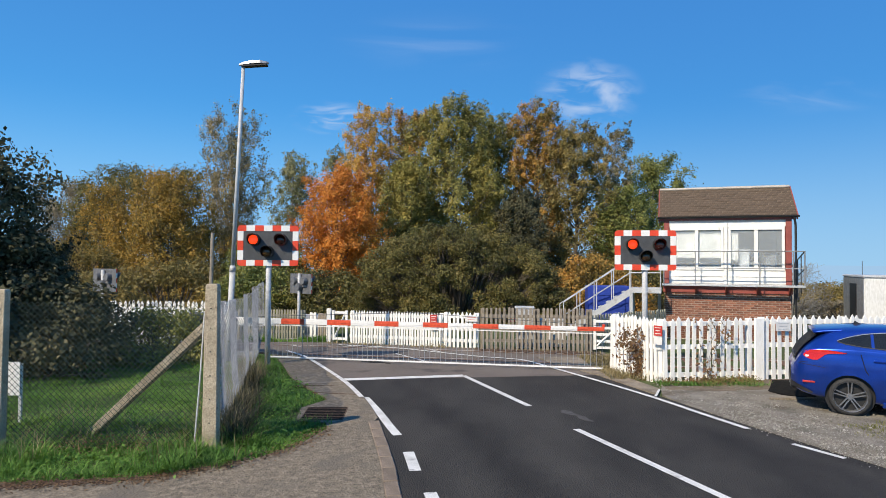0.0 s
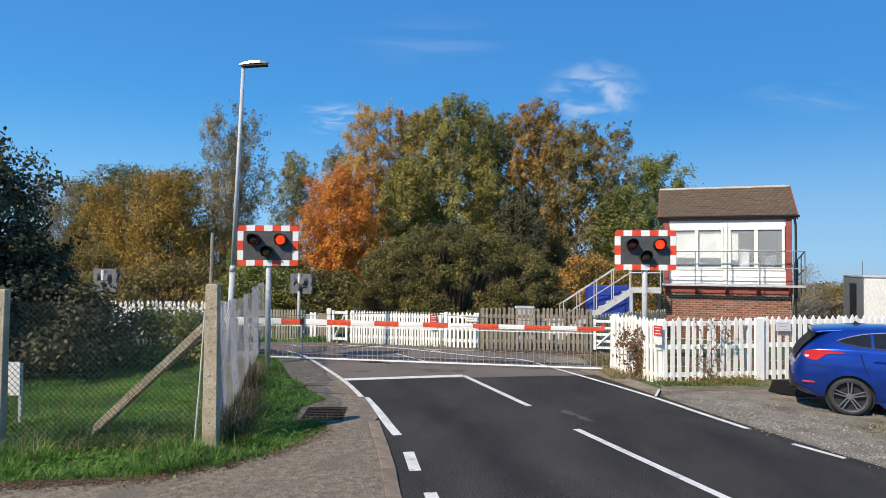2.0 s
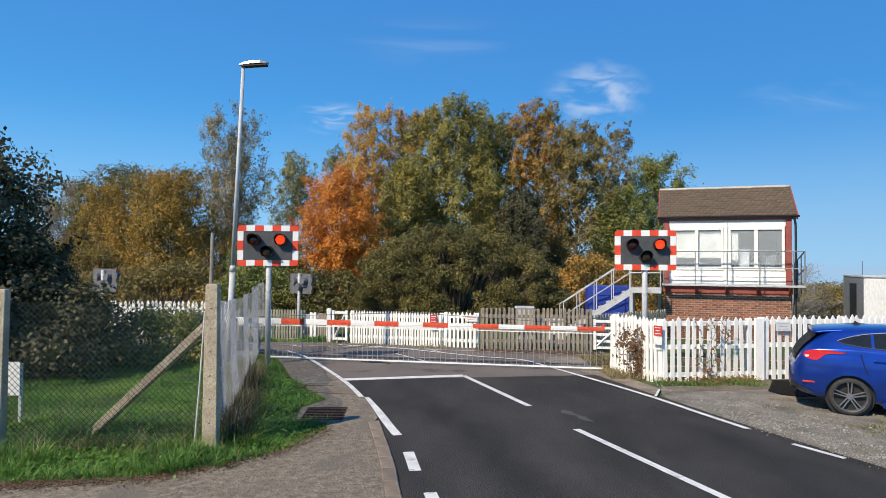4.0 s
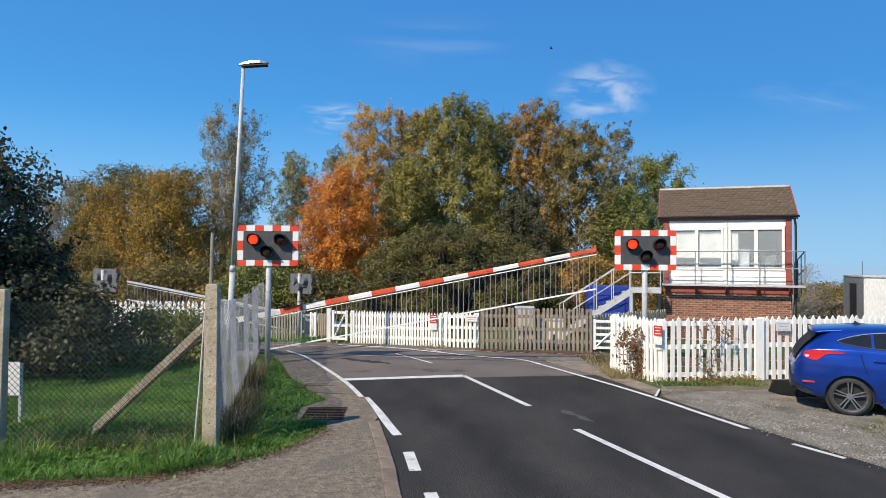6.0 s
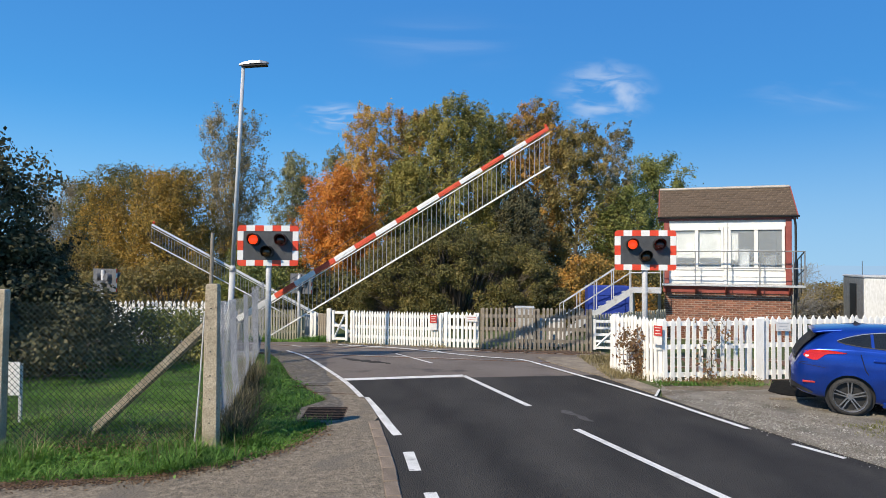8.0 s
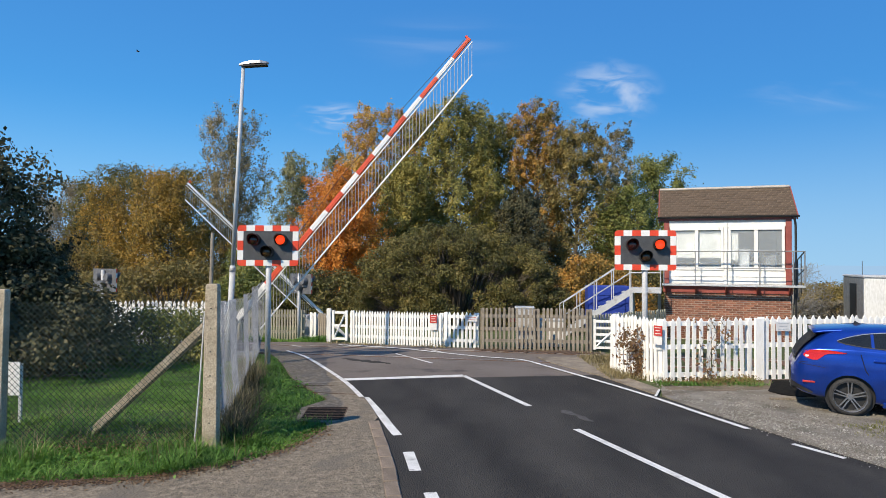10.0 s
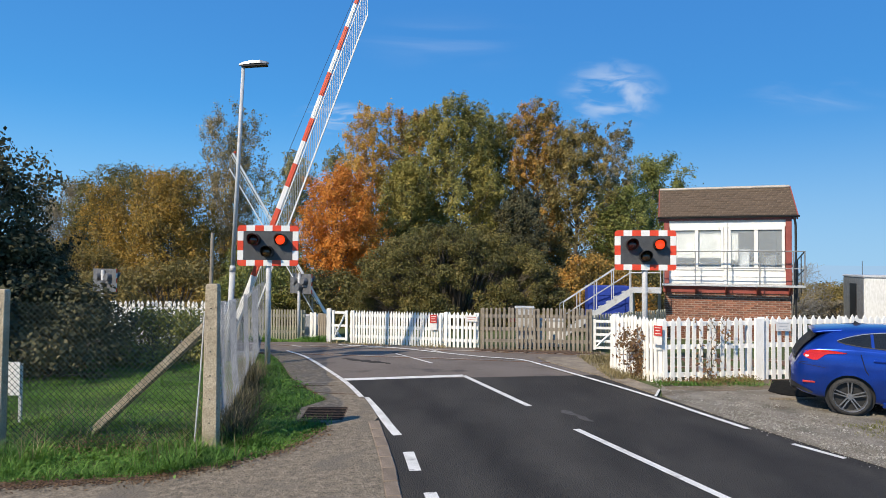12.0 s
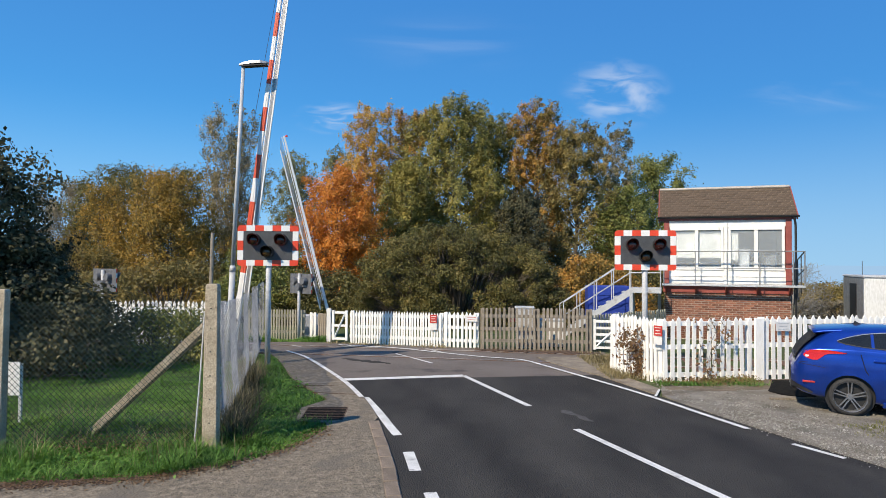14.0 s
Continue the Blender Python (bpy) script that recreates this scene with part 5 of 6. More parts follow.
sign("red warning sign with white writing on the fence", 4.39, 12.92, 1.05, 0.19, 0.21, -52, M["sign_red"], 3, M["sign_white"], 0.18)
sign("white notice plate on the fence", 7.15, 13.33, 1.12, 0.34, 0.20, 9, M["sign_white"], 3, M["grey_paint"])
sign("red warning sign with white writing on the fence", -0.26, 18.33, 0.78, 0.20, 0.24, -13, M["sign_red"], 3, M["sign_white"], 0.2)
sign("pale red notice on the white fence", 0.82, 18.08, 0.82, 0.36, 0.17, -13, M["sign_white"], 2, M["sign_red"])
sign("small red plate behind the wooden fence", 1.95, 17.7, 0.82, 0.16, 0.1, -4, M["sign_red"], 1, M["sign_white"])


def cabinet(label, x, y, w, d, h, mat, turn=-6):
    root = thing("equipment_cabinet", label, "cabinet", pose(x, y, 0, 0, 0, turn), "equipment cabinets")
    part("body", Build().box(-w / 2, w / 2, -d / 2, d / 2, 0, h, c=0.01), mat, root)
    part("lid", Build().box(-w / 2 - 0.03, w / 2 + 0.03, -d / 2 - 0.03, d / 2 + 0.03, h, h + 0.05, c=0.01), M["grey_paint"], root)
    part("door", Build().box(-w / 2 + 0.04, w / 2 - 0.04, -d / 2 - 0.012, -d / 2, 0.08, h - 0.05, c=0.004), mat, root)
    return root


cabinet("grey steel railway equipment cabinet", 2.35, 18.2, 0.5, 0.4, 1.12, M["grey_paint"])
cabinet("white equipment box behind the wooden fence", 2.75, 18.5, 0.45, 0.4, 0.75, M["sign_white"])
cabinet("white equipment box behind the wooden fence", 3.3, 18.5, 0.5, 0.4, 0.75, M["sign_white"])


# ---- signal box ----
box_at = pose(7.29, 20.9, 0, 0, 0, -19.5)
sbox = thing("signal_box", "two storey railway signal box of brick and cream boards", "signal box", box_at)
W, D, ZB, ZF, ZE, ZR = 3.75, 2.5, 1.50, 1.78, 3.95, 5.04
wall = part("brick_base", Build().box(0.02, W - 0.02, 0.02, D, -0.1, ZB), M["mortar"], sbox, "red brick lower storey")
part("beam", Build().box(-0.02, W + 0.02, -0.03, D + 0.02, ZB, ZF - 0.06), M["maroon"], sbox, "maroon painted sole beam")
part("floor", Build().box(0.0, W, 0.0, D, ZF - 0.06, ZF), M["grey_wood"], sbox)
# upper storey: side and back boards, then the glazed front
part("side_wall", Build().box(0.0, 0.08, 0.1, D, ZF, ZE), M["cream"], sbox)
part("side_wall", Build().box(W - 0.08, W, 0.1, D, ZF, ZE), M["cream"], sbox)
part("back_wall", Build().box(0.08, W - 0.08, D - 0.08, D, ZF, ZE), M["cream"], sbox)
part("ceiling_panel", Build().box(0.08, W - 0.08, 0.1, D - 0.08, ZE - 0.06, ZE - 0.02), M["cream"], sbox)
for x in (0.0, W - 0.17):
    part("corner_post", Build().box(x, x + 0.17, -0.02, 0.1, ZF, ZE, c=0.008), M["maroon"], sbox)
part("mid_post", Build().box(W / 2 - 0.05, W / 2 + 0.05, -0.015, 0.1, ZF, ZE - 0.2, c=0.006), M["cream"], sbox)
part("header", Build().box(0.17, W - 0.17, 0.0, 0.1, 3.62, ZE - 0.02), M["cream"], sbox)
part("apron_panel", Build().box(0.17, W - 0.17, 0.02, 0.1, ZF, 2.24), M["cream"], sbox)
x = 0.2
while x < W - 0.2:
    part("apron_board", Build().box(x, x + 0.085, 0.005, 0.0195, ZF + 0.02, 2.02), M["cream"], sbox)
    x += 0.095
part("rail_trim", Build().box(0.17, W - 0.17, -0.015, 0.019, 2.03, 2.07), M["white_wood"], sbox)
for k, (x0, x1) in enumerate(((0.2, W / 2 - 0.07), (W / 2 + 0.07, W - 0.2))):
    win = part("window", Build().box(x0, x1, -0.012, 0.06, 2.24, 2.33).box(x0, x1, -0.012, 0.06, 3.52, 3.62).box(x0, x0 + 0.07, -0.012, 0.06, 2.33, 3.52).box(x1 - 0.07, x1, -0.012, 0.06, 2.33, 3.52).box((x0 + x1) / 2 - 0.05, (x0 + x1) / 2 + 0.05, -0.012, 0.06, 2.33, 3.52), M["white_wood"], sbox, "white sliding window frame")
    for a, b in ((x0 + 0.07, (x0 + x1) / 2 - 0.05), ((x0 + x1) / 2 + 0.05, x1 - 0.07)):
        pn = part("pane", Build().box(a, b, 0.03, 0.036, 2.33, 3.52), M["pane"], win)
        pn.visible_shadow = False
        if k == 0:
            n = 11
            for i in range(n):
                xa = a + (b - a) * (i + 0.08) / n
                part("blind_slat", Build().box(xa, xa + (b - a) / n * 0.86, 0.10, 0.104, 2.62, 3.5, m=None), M["blind"], win)
for i in range(5):
    part("blind_slat", Build().box(W / 2 + 0.15 + 0.045 * i, W / 2 + 0.188 + 0.045 * i, 0.10, 0.104, 2.55, 3.5), M["blind"], sbox)
part("filing_cabinet", Build().box(W / 2 + 0.40, W / 2 + 0.72, 0.3, 0.55, ZF, 2.9, c=0.01), M["grey_paint"], sbox)
part("chair_back", Build().box(W / 2 + 1.15, W / 2 + 1.5, 0.42, 0.5, 2.3, 2.7, c=0.05), M["old_zinc"], sbox)
part("wall_shelf", Build().box(W / 2 + 1.35, W - 0.1, 1.6, 1.9, 2.76, 2.8, c=0.005), M["dark_grey"], sbox)
part("desk", Build().box(0.5, W - 0.5, 0.6, 1.2, 2.4, 2.46, c=0.01), M["grey_wood"], sbox)
part("cupboard", Build().box(2.25, 2.75, 1.7, 2.2, ZF, 3.1, c=0.01), M["cream"], sbox)
part("screen", Build().box(2.55, 2.95, 0.75, 0.8, 2.5, 2.8, c=0.01), M["black"], sbox)
# roof
fascia = part("fascia", Build().box(-0.12, W + 0.12, -0.07, -0.03, ZE - 0.12, ZE + 0.02), M["maroon"], sbox)
part("soffit", Build().box(-0.12, W + 0.12, -0.03, 0.0, ZE - 0.03, ZE), M["maroon"], sbox)
mid = D / 2
run, rise = mid + 0.09, ZR - ZE - 0.05
slope = math.degrees(math.atan2(rise, run))
deck = Build()
deck.add([(-0.14, -0.09, ZE), (W + 0.14, -0.09, ZE), (W + 0.14, mid, ZR - 0.05), (-0.14, mid, ZR - 0.05), (-0.14, D + 0.17, ZE), (W + 0.14, D + 0.17, ZE)], [(0, 1, 2, 3), (3, 2, 5, 4), (0, 4, 5, 1), (0, 3, 4), (1, 5, 2)])
roof = part("roof", deck, M["grey_wood"], sbox)
hyp = math.hypot(run, rise)
ROWS, COLS = 12, 22
tw = (W + 0.28) / COLS
tile_me = Build().box(0.004, tw - 0.004, 0, hyp / ROWS * 1.25, 0, 0.014).mesh("roof_tile", M["roof_tile"])
half_tile = Build().box(0.004, tw / 2 - 0.004, 0, hyp / ROWS * 1.25, 0, 0.014).mesh("roof_tile", M["roof_tile"])
for r in range(ROWS):
    for c in range(COLS):
        off = (tw / 2 if r % 2 else 0.0)
        if off and c == 0:
            for xe in (-0.14, -0.14 + (COLS - 0.5) * tw):
                part("roof_tile", half_tile, None, roof, m=pose(xe, -0.09, ZE, slope) @ pose(0, r * hyp / ROWS, 0.014, -1.5))
        if off and c == COLS - 1:
            continue
        part("roof_tile", tile_me, None, roof, m=pose(-0.14 + c * tw + off, -0.09, ZE, slope) @ pose(0, r * hyp / ROWS, 0.012 + random.uniform(0, 0.006), -1.5 + random.uniform(-0.8, 0.8), 0, random.uniform(-0.8, 0.8)))
for k in range(8):
    part("ridge_tile", Build().prism([(-0.12, -0.05), (0, 0.02), (0.12, -0.05), (0.1, -0.08), (0, -0.02), (-0.1, -0.08)], 0, (W + 0.28) / 8 - 0.006), M["mortar"], roof, m=pose(-0.14 + k * (W + 0.28) / 8, mid, ZR - 0.005, 90, 0, 90))
for x in (-0.17, W + 0.14):
    for sgn in (1, -1):
        part("bargeboard", Build().box(0, 0.03, -0.02, hyp + 0.02, -0.13, 0.03), M["maroon"], sbox, m=pose(x, -0.10 if sgn > 0 else D + 0.18, ZE, slope * sgn, 0, 0) if sgn > 0 else pose(x + 0.03, D + 0.18, ZE, 0, 0, 180) @ pose(0, 0, 0, slope))
gut = Build()
for i in range(8):
    t0, t1 = math.pi + math.pi * i / 8, math.pi + math.pi * (i + 1) / 8
    gut.add([(x, -0.125 + 0.05 * math.cos(t), ZE - 0.0 + 0.055 * math.sin(t)) for x in (-0.2, W + 0.2) for t in (t0, t1)], [(0, 1, 3, 2)])
part("gutter", gut, M["black"], sbox)
part("downpipe", Build().path([(W + 0.05, -0.12, ZE - 0.05), (W + 0.1, -0.06, ZE - 0.3), (W + 0.1, -0.06, -0.05)], 0.035, 8), M["black"], sbox)
# walkway with brackets and rails
deckp = part("walkway", Build().box(-0.05, W + 0.30, -0.44, -0.34, ZF - 0.06, ZF, c=0.006).box(-0.05, W + 0.30, -0.18, -0.06, ZF - 0.04, ZF, c=0.006).box(W + 0.02, W + 0.30, -0.038, 0.5, ZF - 0.06, ZF), M["grey_paint"], sbox, "grey steel walkway")
for x in (0.05, 0.95, 1.85, 2.75, 3.65):
    part("bracket", Build().add([(x, -0.42, ZF - 0.05), (x, -0.03, ZF - 0.05), (x, -0.03, ZF - 0.34), (x + 0.05, -0.42, ZF - 0.05), (x + 0.05, -0.03, ZF - 0.05), (x + 0.05, -0.03, ZF - 0.34)], [(0, 1, 2), (3, 5, 4), (0, 3, 4, 1), (1, 4, 5, 2), (2, 5, 3, 0)]), M["maroon"], sbox)
rail = part("railing", Build().path([(-0.05, -0.42, ZF + 1.05), (W + 0.28, -0.42, ZF + 1.05)], 0.02, 6).path([(-0.05, -0.42, ZF + 0.52), (W + 0.28, -0.42, ZF + 0.52)], 0.016, 6), M["galv"], sbox, "grey tubular handrail")
# end rail in a darker grey than the front: shade put into its colour
part("side_handrail", Build().path([(W + 0.28, -0.42, ZF + 1.05), (W + 0.28, D, ZF + 0.42)], 0.022, 6).path([(W + 0.28, -0.42, ZF + 0.52), (W + 0.28, D, ZF - 0.1)], 0.02, 6), M["dark_grey"], sbox, "handrail sloping down the end wall, grey darkened as shade")
for x in (0.0, 0.95, 1.88, 2.8, 3.72, W + 0.28):
    part("stanchion", Build().tube((x, -0.42, ZF - 0.05), (x, -0.42, ZF + 1.05), 0.02, n=6), M["galv"], rail)
# end stanchions share the shade-darkened grey
for i in range(5):
    y = -0.4 + 0.55 * i
    part("stanchion", Build().tube((W + 0.28, y, ZF - 0.05 - 0.2 * i), (W + 0.28, y, ZF + 1.05 - 0.116 * i), 0.016, n=6), M["dark_grey"], rail)

# outside stairs
st = thing("stairs", "grey steel stairs up to the signal box", "stairs", box_at)
ZL = ZF - 0.15
landing = part("landing", Build().box(-1.05, -0.07, -0.72, 0.5, ZL - 0.16, ZL, c=0.006), M["grey_paint"], st)
for x, y in ((-1.0, -0.66), (-1.0, 0.44), (-0.15, 0.44)):
    part("leg", Build().box(x - 0.05, x + 0.05, y - 0.05, y + 0.05, -0.1, ZL - 0.16), M["grey_paint"], st)
FOOT_X = -3.3
for y in (-0.70, 0.10):
    p0, p1 = Vector((-1.05, y, ZL - 0.02)), Vector((FOOT_X, y, 0.08))
    deep = Vector((0, 0, 0.24))
    ring = (p0, p1, p1 - deep, p0 - deep)
    part("stringer", Build().add([tuple(q) for q in ring] + [tuple(q + Vector((0, 0.03, 0))) for q in ring], [(0, 1, 2, 3), (7, 6, 5, 4), (0, 4, 5, 1), (1, 5, 6, 2), (2, 6, 7, 3), (3, 7, 4, 0)]), M["grey_paint"], st)
    up_ = Vector((0, 0, 0.98))
    r_ = part("handrail", Build().path([(-0.1, y, ZL + 0.98), p0 + up_, p1 + up_], 0.017, 6).path([(-0.1, y, ZL + 0.5), p0 + up_ * 0.52, p1 + up_ * 0.52], 0.014, 6), M["grey_paint"], st)
    for t in (0.0, 0.25, 0.5, 0.75, 1.0):
        q = p0.lerp(p1, t)
        part("baluster", Build().tube(q, q + up_, 0.016, n=6), M["grey_paint"], r_)
    for x in (-0.1, -0.55):
        part("baluster", Build().tube((x, y, ZL), (x, y, ZL + 0.98), 0.016, n=6), M["grey_paint"], r_)
for i in range(9):
    t = (i + 0.5) / 9
    part("tread", Build().box(-0.13, 0.13, -0.66, 0.09, -0.02, 0.01), M["grey_paint"], st, m=pose(-1.05 + (FOOT_X + 1.05) * t, 0, ZL - 0.05 - (ZL - 0.1) * t))
bluebox = thing("storage_container", "blue painted steel store behind the stairs", "container", pose(5.1, 22.3, 0, 0, 0, -8))
part("body", Build().box(0, 1.5, 0, 1.2, 0, 1.62, c=0.02), M["blue_panel"], bluebox)
for z in (0.25, 0.6, 0.95, 1.3):
    part("rib", Build().box(0.12, 1.38, -0.02, 0.0, z, z + 0.12, c=0.008), M["blue_panel"], bluebox)

# ---- site cabin ----
cabn = thing("site_cabin", "white flat roofed site cabin with dark doorway", "cabin", pose(11.5, 17.3, 0, 0, 0, -20))
part("shell", Build().box(0, 4.5, 0, 2.2, 0.05, 2.08, c=0.02), M["cabin"], cabn)
part("roof_trim", Build().box(-0.03, 4.53, -0.03, 2.23, 2.08, 2.14, c=0.01), M["grey_paint"], cabn)
part("end_wall", Build().box(-0.015, 0.0, 0.02, 2.18, 0.06, 2.06), M["galv"], cabn, "grey end wall")
part("end_door", Build().box(-0.03, -0.016, 0.7, 1.4, 0.1, 1.9), M["black"], cabn, "dark doorway")
part("meter_box", Build().box(0.75, 1.8, -0.12, 0.0, 0.8, 1.3, c=0.01), M["grey_paint"], cabn)
part("aerial", Build().tube((0.2, 1.0, 2.14), (0.2, 1.0, 2.55), 0.008, n=5), M["dark_grey"], cabn)
tree("bare leafless sapling behind the fence", 14.6, 26.5, 2.5, 1.6, L_PALE, M["birch"], 250, 0.05, 0.1, 110, 0.3, seed=91, group="", category="sapling")


# ---- parked car ----
def spline(keys, x):
    """Smooth value between keyed places."""
    xs = [k[0] for k in keys]
    if x <= xs[0]:
        return keys[0][1]
    if x >= xs[-1]:
        return keys[-1][1]
    i = max(j for j in range(len(xs) - 1) if xs[j] <= x)
    p = [keys[max(i - 1, 0)], keys[i], keys[i + 1], keys[min(i + 2, len(keys) - 1)]]
    t = (x - p[1][0]) / (p[2][0] - p[1][0])
    def slope(a, b):
        return (b[1] - a[1]) / (b[0] - a[0]) if b[0] != a[0] else 0.0
    h = p[2][0] - p[1][0]
    m0, m1 = slope(p[0], p[2]) * h, slope(p[1], p[3]) * h
    return (2 * t ** 3 - 3 * t * t + 1) * p[1][1] + (t ** 3 - 2 * t * t + t) * m0 + (-2 * t ** 3 + 3 * t * t) * p[2][1] + (t ** 3 - t * t) * m1


def hatchback(m):
    """A five-door hatchback; x runs from the rear bumper forwards, y to its left, z up."""
    car = thing("car", "metallic blue five door hatchback parked on gravel", "car", m)
    LEN, RW, AX0, AX1 = 4.36, 0.297, 0.82, 3.47
    floor_z = [(0, 0.42), (0.12, 0.30), (0.5, 0.22), (1.3, 0.18), (3.0, 0.18), (3.9, 0.2), (4.36, 0.3)]
    belt_z = [(0, 0.66), (0.1, 0.86), (0.2, 0.97), (0.32, 1.02), (0.8, 1.03), (1.6, 0.99), (2.6, 0.94), (3.1, 0.93), (3.8, 0.84), (4.25, 0.70), (4.36, 0.55)]
    roof_z = [(0, 0.70), (0.04, 0.78), (0.10, 0.90), (0.16, 1.0), (0.26, 1.11), (0.40, 1.24), (0.5, 1.305), (0.64, 1.355), (1.0, 1.395), (1.7, 1.41), (2.2, 1.37), (2.6, 1.24), (3.05, 1.02), (3.3, 0.97), (3.8, 0.88), (4.25, 0.73), (4.36, 0.57)]
    half_w = [(0, 0.62), (0.06, 0.74), (0.2, 0.84), (0.6, 0.905), (1.2, 0.91), (2.6, 0.90), (3.4, 0.905), (3.9, 0.84), (4.2, 0.70), (4.36, 0.5)]
    roof_w = [(0, 0.56), (0.3, 0.58), (0.6, 0.60), (1.5, 0.62), (2.2, 0.60), (2.7, 0.66), (3.1, 0.72), (3.8, 0.66), (4.36, 0.42)]
    xs = sorted(set([0, 0.03, 0.06, 0.1, 0.15] + [round(0.2 + 0.05 * i, 3) for i in range(80)] + [4.2, 4.27, 4.32, 4.36]))
    xs = [x for x in xs if x <= 4.36]
    rows = []
    for x in xs:
        fz, bz, rz, hw, rw = (spline(k, x) for k in (floor_z, belt_z, roof_z, half_w, roof_w))
        rz = max(rz, bz + 0.02)
        ring = [(0.0, fz), (hw * 0.55, fz), (hw * 0.86, fz + 0.01), (hw * 0.955, fz + 0.06), (hw * 0.97, fz + 0.14)]
        for t in (0.12, 0.24, 0.36, 0.48, 0.6, 0.72, 0.84, 0.93):
            z = fz + 0.14 + (bz - fz - 0.14) * t
            bul = 0.97 + 0.03 * math.sin(math.pi * min(1, t * 1.15)) + (0.012 if 0.66 < t < 0.9 else 0) - 0.02 * t * t
            ring.append((hw * bul, z))
        ring.append((hw * 0.955, bz))
        for t in (0.06, 0.25, 0.45, 0.65, 0.82, 0.90):
            ring.append((hw * 0.95 + (rw - hw * 0.95) * t ** 1.15, bz + (rz - 0.07 * min(1, (rz - bz) * 4) - bz) * t / 0.90))
        ring += [(rw * 0.90, rz - 0.03 * min(1, (rz - bz) * 4)), (rw * 0.55, rz - 0.008), (0.0, rz)]
        rows.append([(x, y, z) for y, z in ring])
    K = len(rows[0])
    verts, idx = [], {}
    for s in (-1, 1):
        for i, row in enumerate(rows):
            for j, (x, y, z) in enumerate(row):
                idx[s, i, j] = len(verts)
                verts.append([x, s * y, z])
    R_ARCH = 0.345
    gone = set()
    for k, (x, y, z) in enumerate(verts):
        if abs(y) > 0.55:
            for ax in (AX0, AX1):
                r = math.hypot(x - ax, z - RW)
                if r < R_ARCH:
                    gone.add(k)
    rim_v = set()
    for sd in (-1, 1):
        for i in range(len(rows) - 1):
            for j in range(K - 1):
                f = [idx[sd, i, j], idx[sd, i + 1, j], idx[sd, i + 1, j + 1], idx[sd, i, j + 1]]
                if any(k in gone for k in f):
                    rim_v.update(k for k in f if k not in gone)
    for k in rim_v:
        x, y, z = verts[k]
        ax = AX0 if abs(x - AX0) < abs(x - AX1) else AX1
        r = math.hypot(x - ax, z - RW)
        if abs(y) > 0.5 and r < R_ARCH + 0.14:
            verts[k] = [ax + (x - ax) * R_ARCH / r, y, RW + (z - RW) * R_ARCH / r]
    body = Build()
    used, faces = {}, []
    for sd in (-1, 1):
        for i in range(len(rows) - 1):
            for j in range(K - 1):
                f = [idx[sd, i, j], idx[sd, i + 1, j], idx[sd, i + 1, j + 1], idx[sd, i, j + 1]]
                if any(k in gone for k in f):
                    continue
                for k in f:
                    used.setdefault(k, len(used))
                faces.append(tuple(used[k] for k in (f if sd < 0 else f[::-1])))
    body.add([verts[k] for k in used], faces)
    tail = [verts[idx[1, 0, j]] for j in range(K - 1, 0, -1)] + [verts[idx[-1, 0, j]] for j in range(K)]
    part("rear_bumper", Build().add([(0.004, y, z) for _, y, z in tail], [tuple(range(len(tail)))]), M["tint"], car, "rear bumper coloured near-black as if unlit")
    part("body", body, M["car_blue"], car, smooth=True)

    def skin(x, z):
        """Half width of the body at the length x and height z."""
        i = min(max(j for j in range(len(xs)) if xs[j] <= max(x, 0.0)), len(xs) - 2)
        u = (x - xs[i]) / (xs[i + 1] - xs[i])
        def at(row):
            up = row[4:]
            for (_, y0, z0), (_, y1, z1) in zip(up, up[1:]):
                if z0 <= z <= z1:
                    return y0 + (y1 - y0) * (z - z0) / max(z1 - z0, 1e-6)
            return up[-1][1] if z > up[-1][2] else up[0][1]
        return at(rows[i]) * (1 - u) + at(rows[i + 1]) * u

    def patch(name, mat, low, high, x0, x1, sd, lift=0.006, n=16, k=5, label=""):
        """A pane that follows the body between a lower and an upper line."""
        vs = []
        for i in range(n + 1):
            x = x0 + (x1 - x0) * i / n
            for j in range(k + 1):
                z = spline(low, x) + (spline(high, x) - spline(low, x)) * j / k
                vs.append((x, sd * (skin(x, z) + lift), z))
        fs = [(i * (k + 1) + j, (i + 1) * (k + 1) + j, (i + 1) * (k + 1) + j + 1, i * (k + 1) + j + 1) for i in range(n) for j in range(k)]
        return part(name, Build().add(vs, fs if sd < 0 else [f[::-1] for f in fs]), mat, car, label, smooth=True)

    low_w = [(0.66, 1.165), (0.8, 1.13), (1.2, 1.085), (2.0, 1.04), (2.9, 1.0)]
    high_w = [(0.66, 1.17), (0.75, 1.205), (1.0, 1.275), (1.3, 1.315), (1.8, 1.325), (2.2, 1.275), (2.5, 1.165), (2.9, 1.005)]
    for sd in (-1, 1):
        for x0, x1 in ((0.66, 1.12), (1.16, 1.98), (2.05, 2.88)):
            patch("side_window", M["car_glass"], low_w, high_w, x0, x1, sd, label="dark tinted side window")
        patch("window_trim", M["rim"], high_w, [(x, z + 0.012) for x, z in high_w], 0.66, 2.88, sd, 0.009, 20, 1)
        patch("window_seal", M["black"], [(x, z - 0.012) for x, z in low_w], low_w, 0.66, 2.88, sd, 0.009, 20, 1)
    # tinted pane reaches past the glass, painting the hatch around it unlit
    rw_ = []
    for i in range(7):
        x = 0.05 + 0.41 * i / 6
        for j in range(-4, 5):
            rw_.append((x - 0.008, j / 4 * 0.58, spline(roof_z, x) + 0.012))
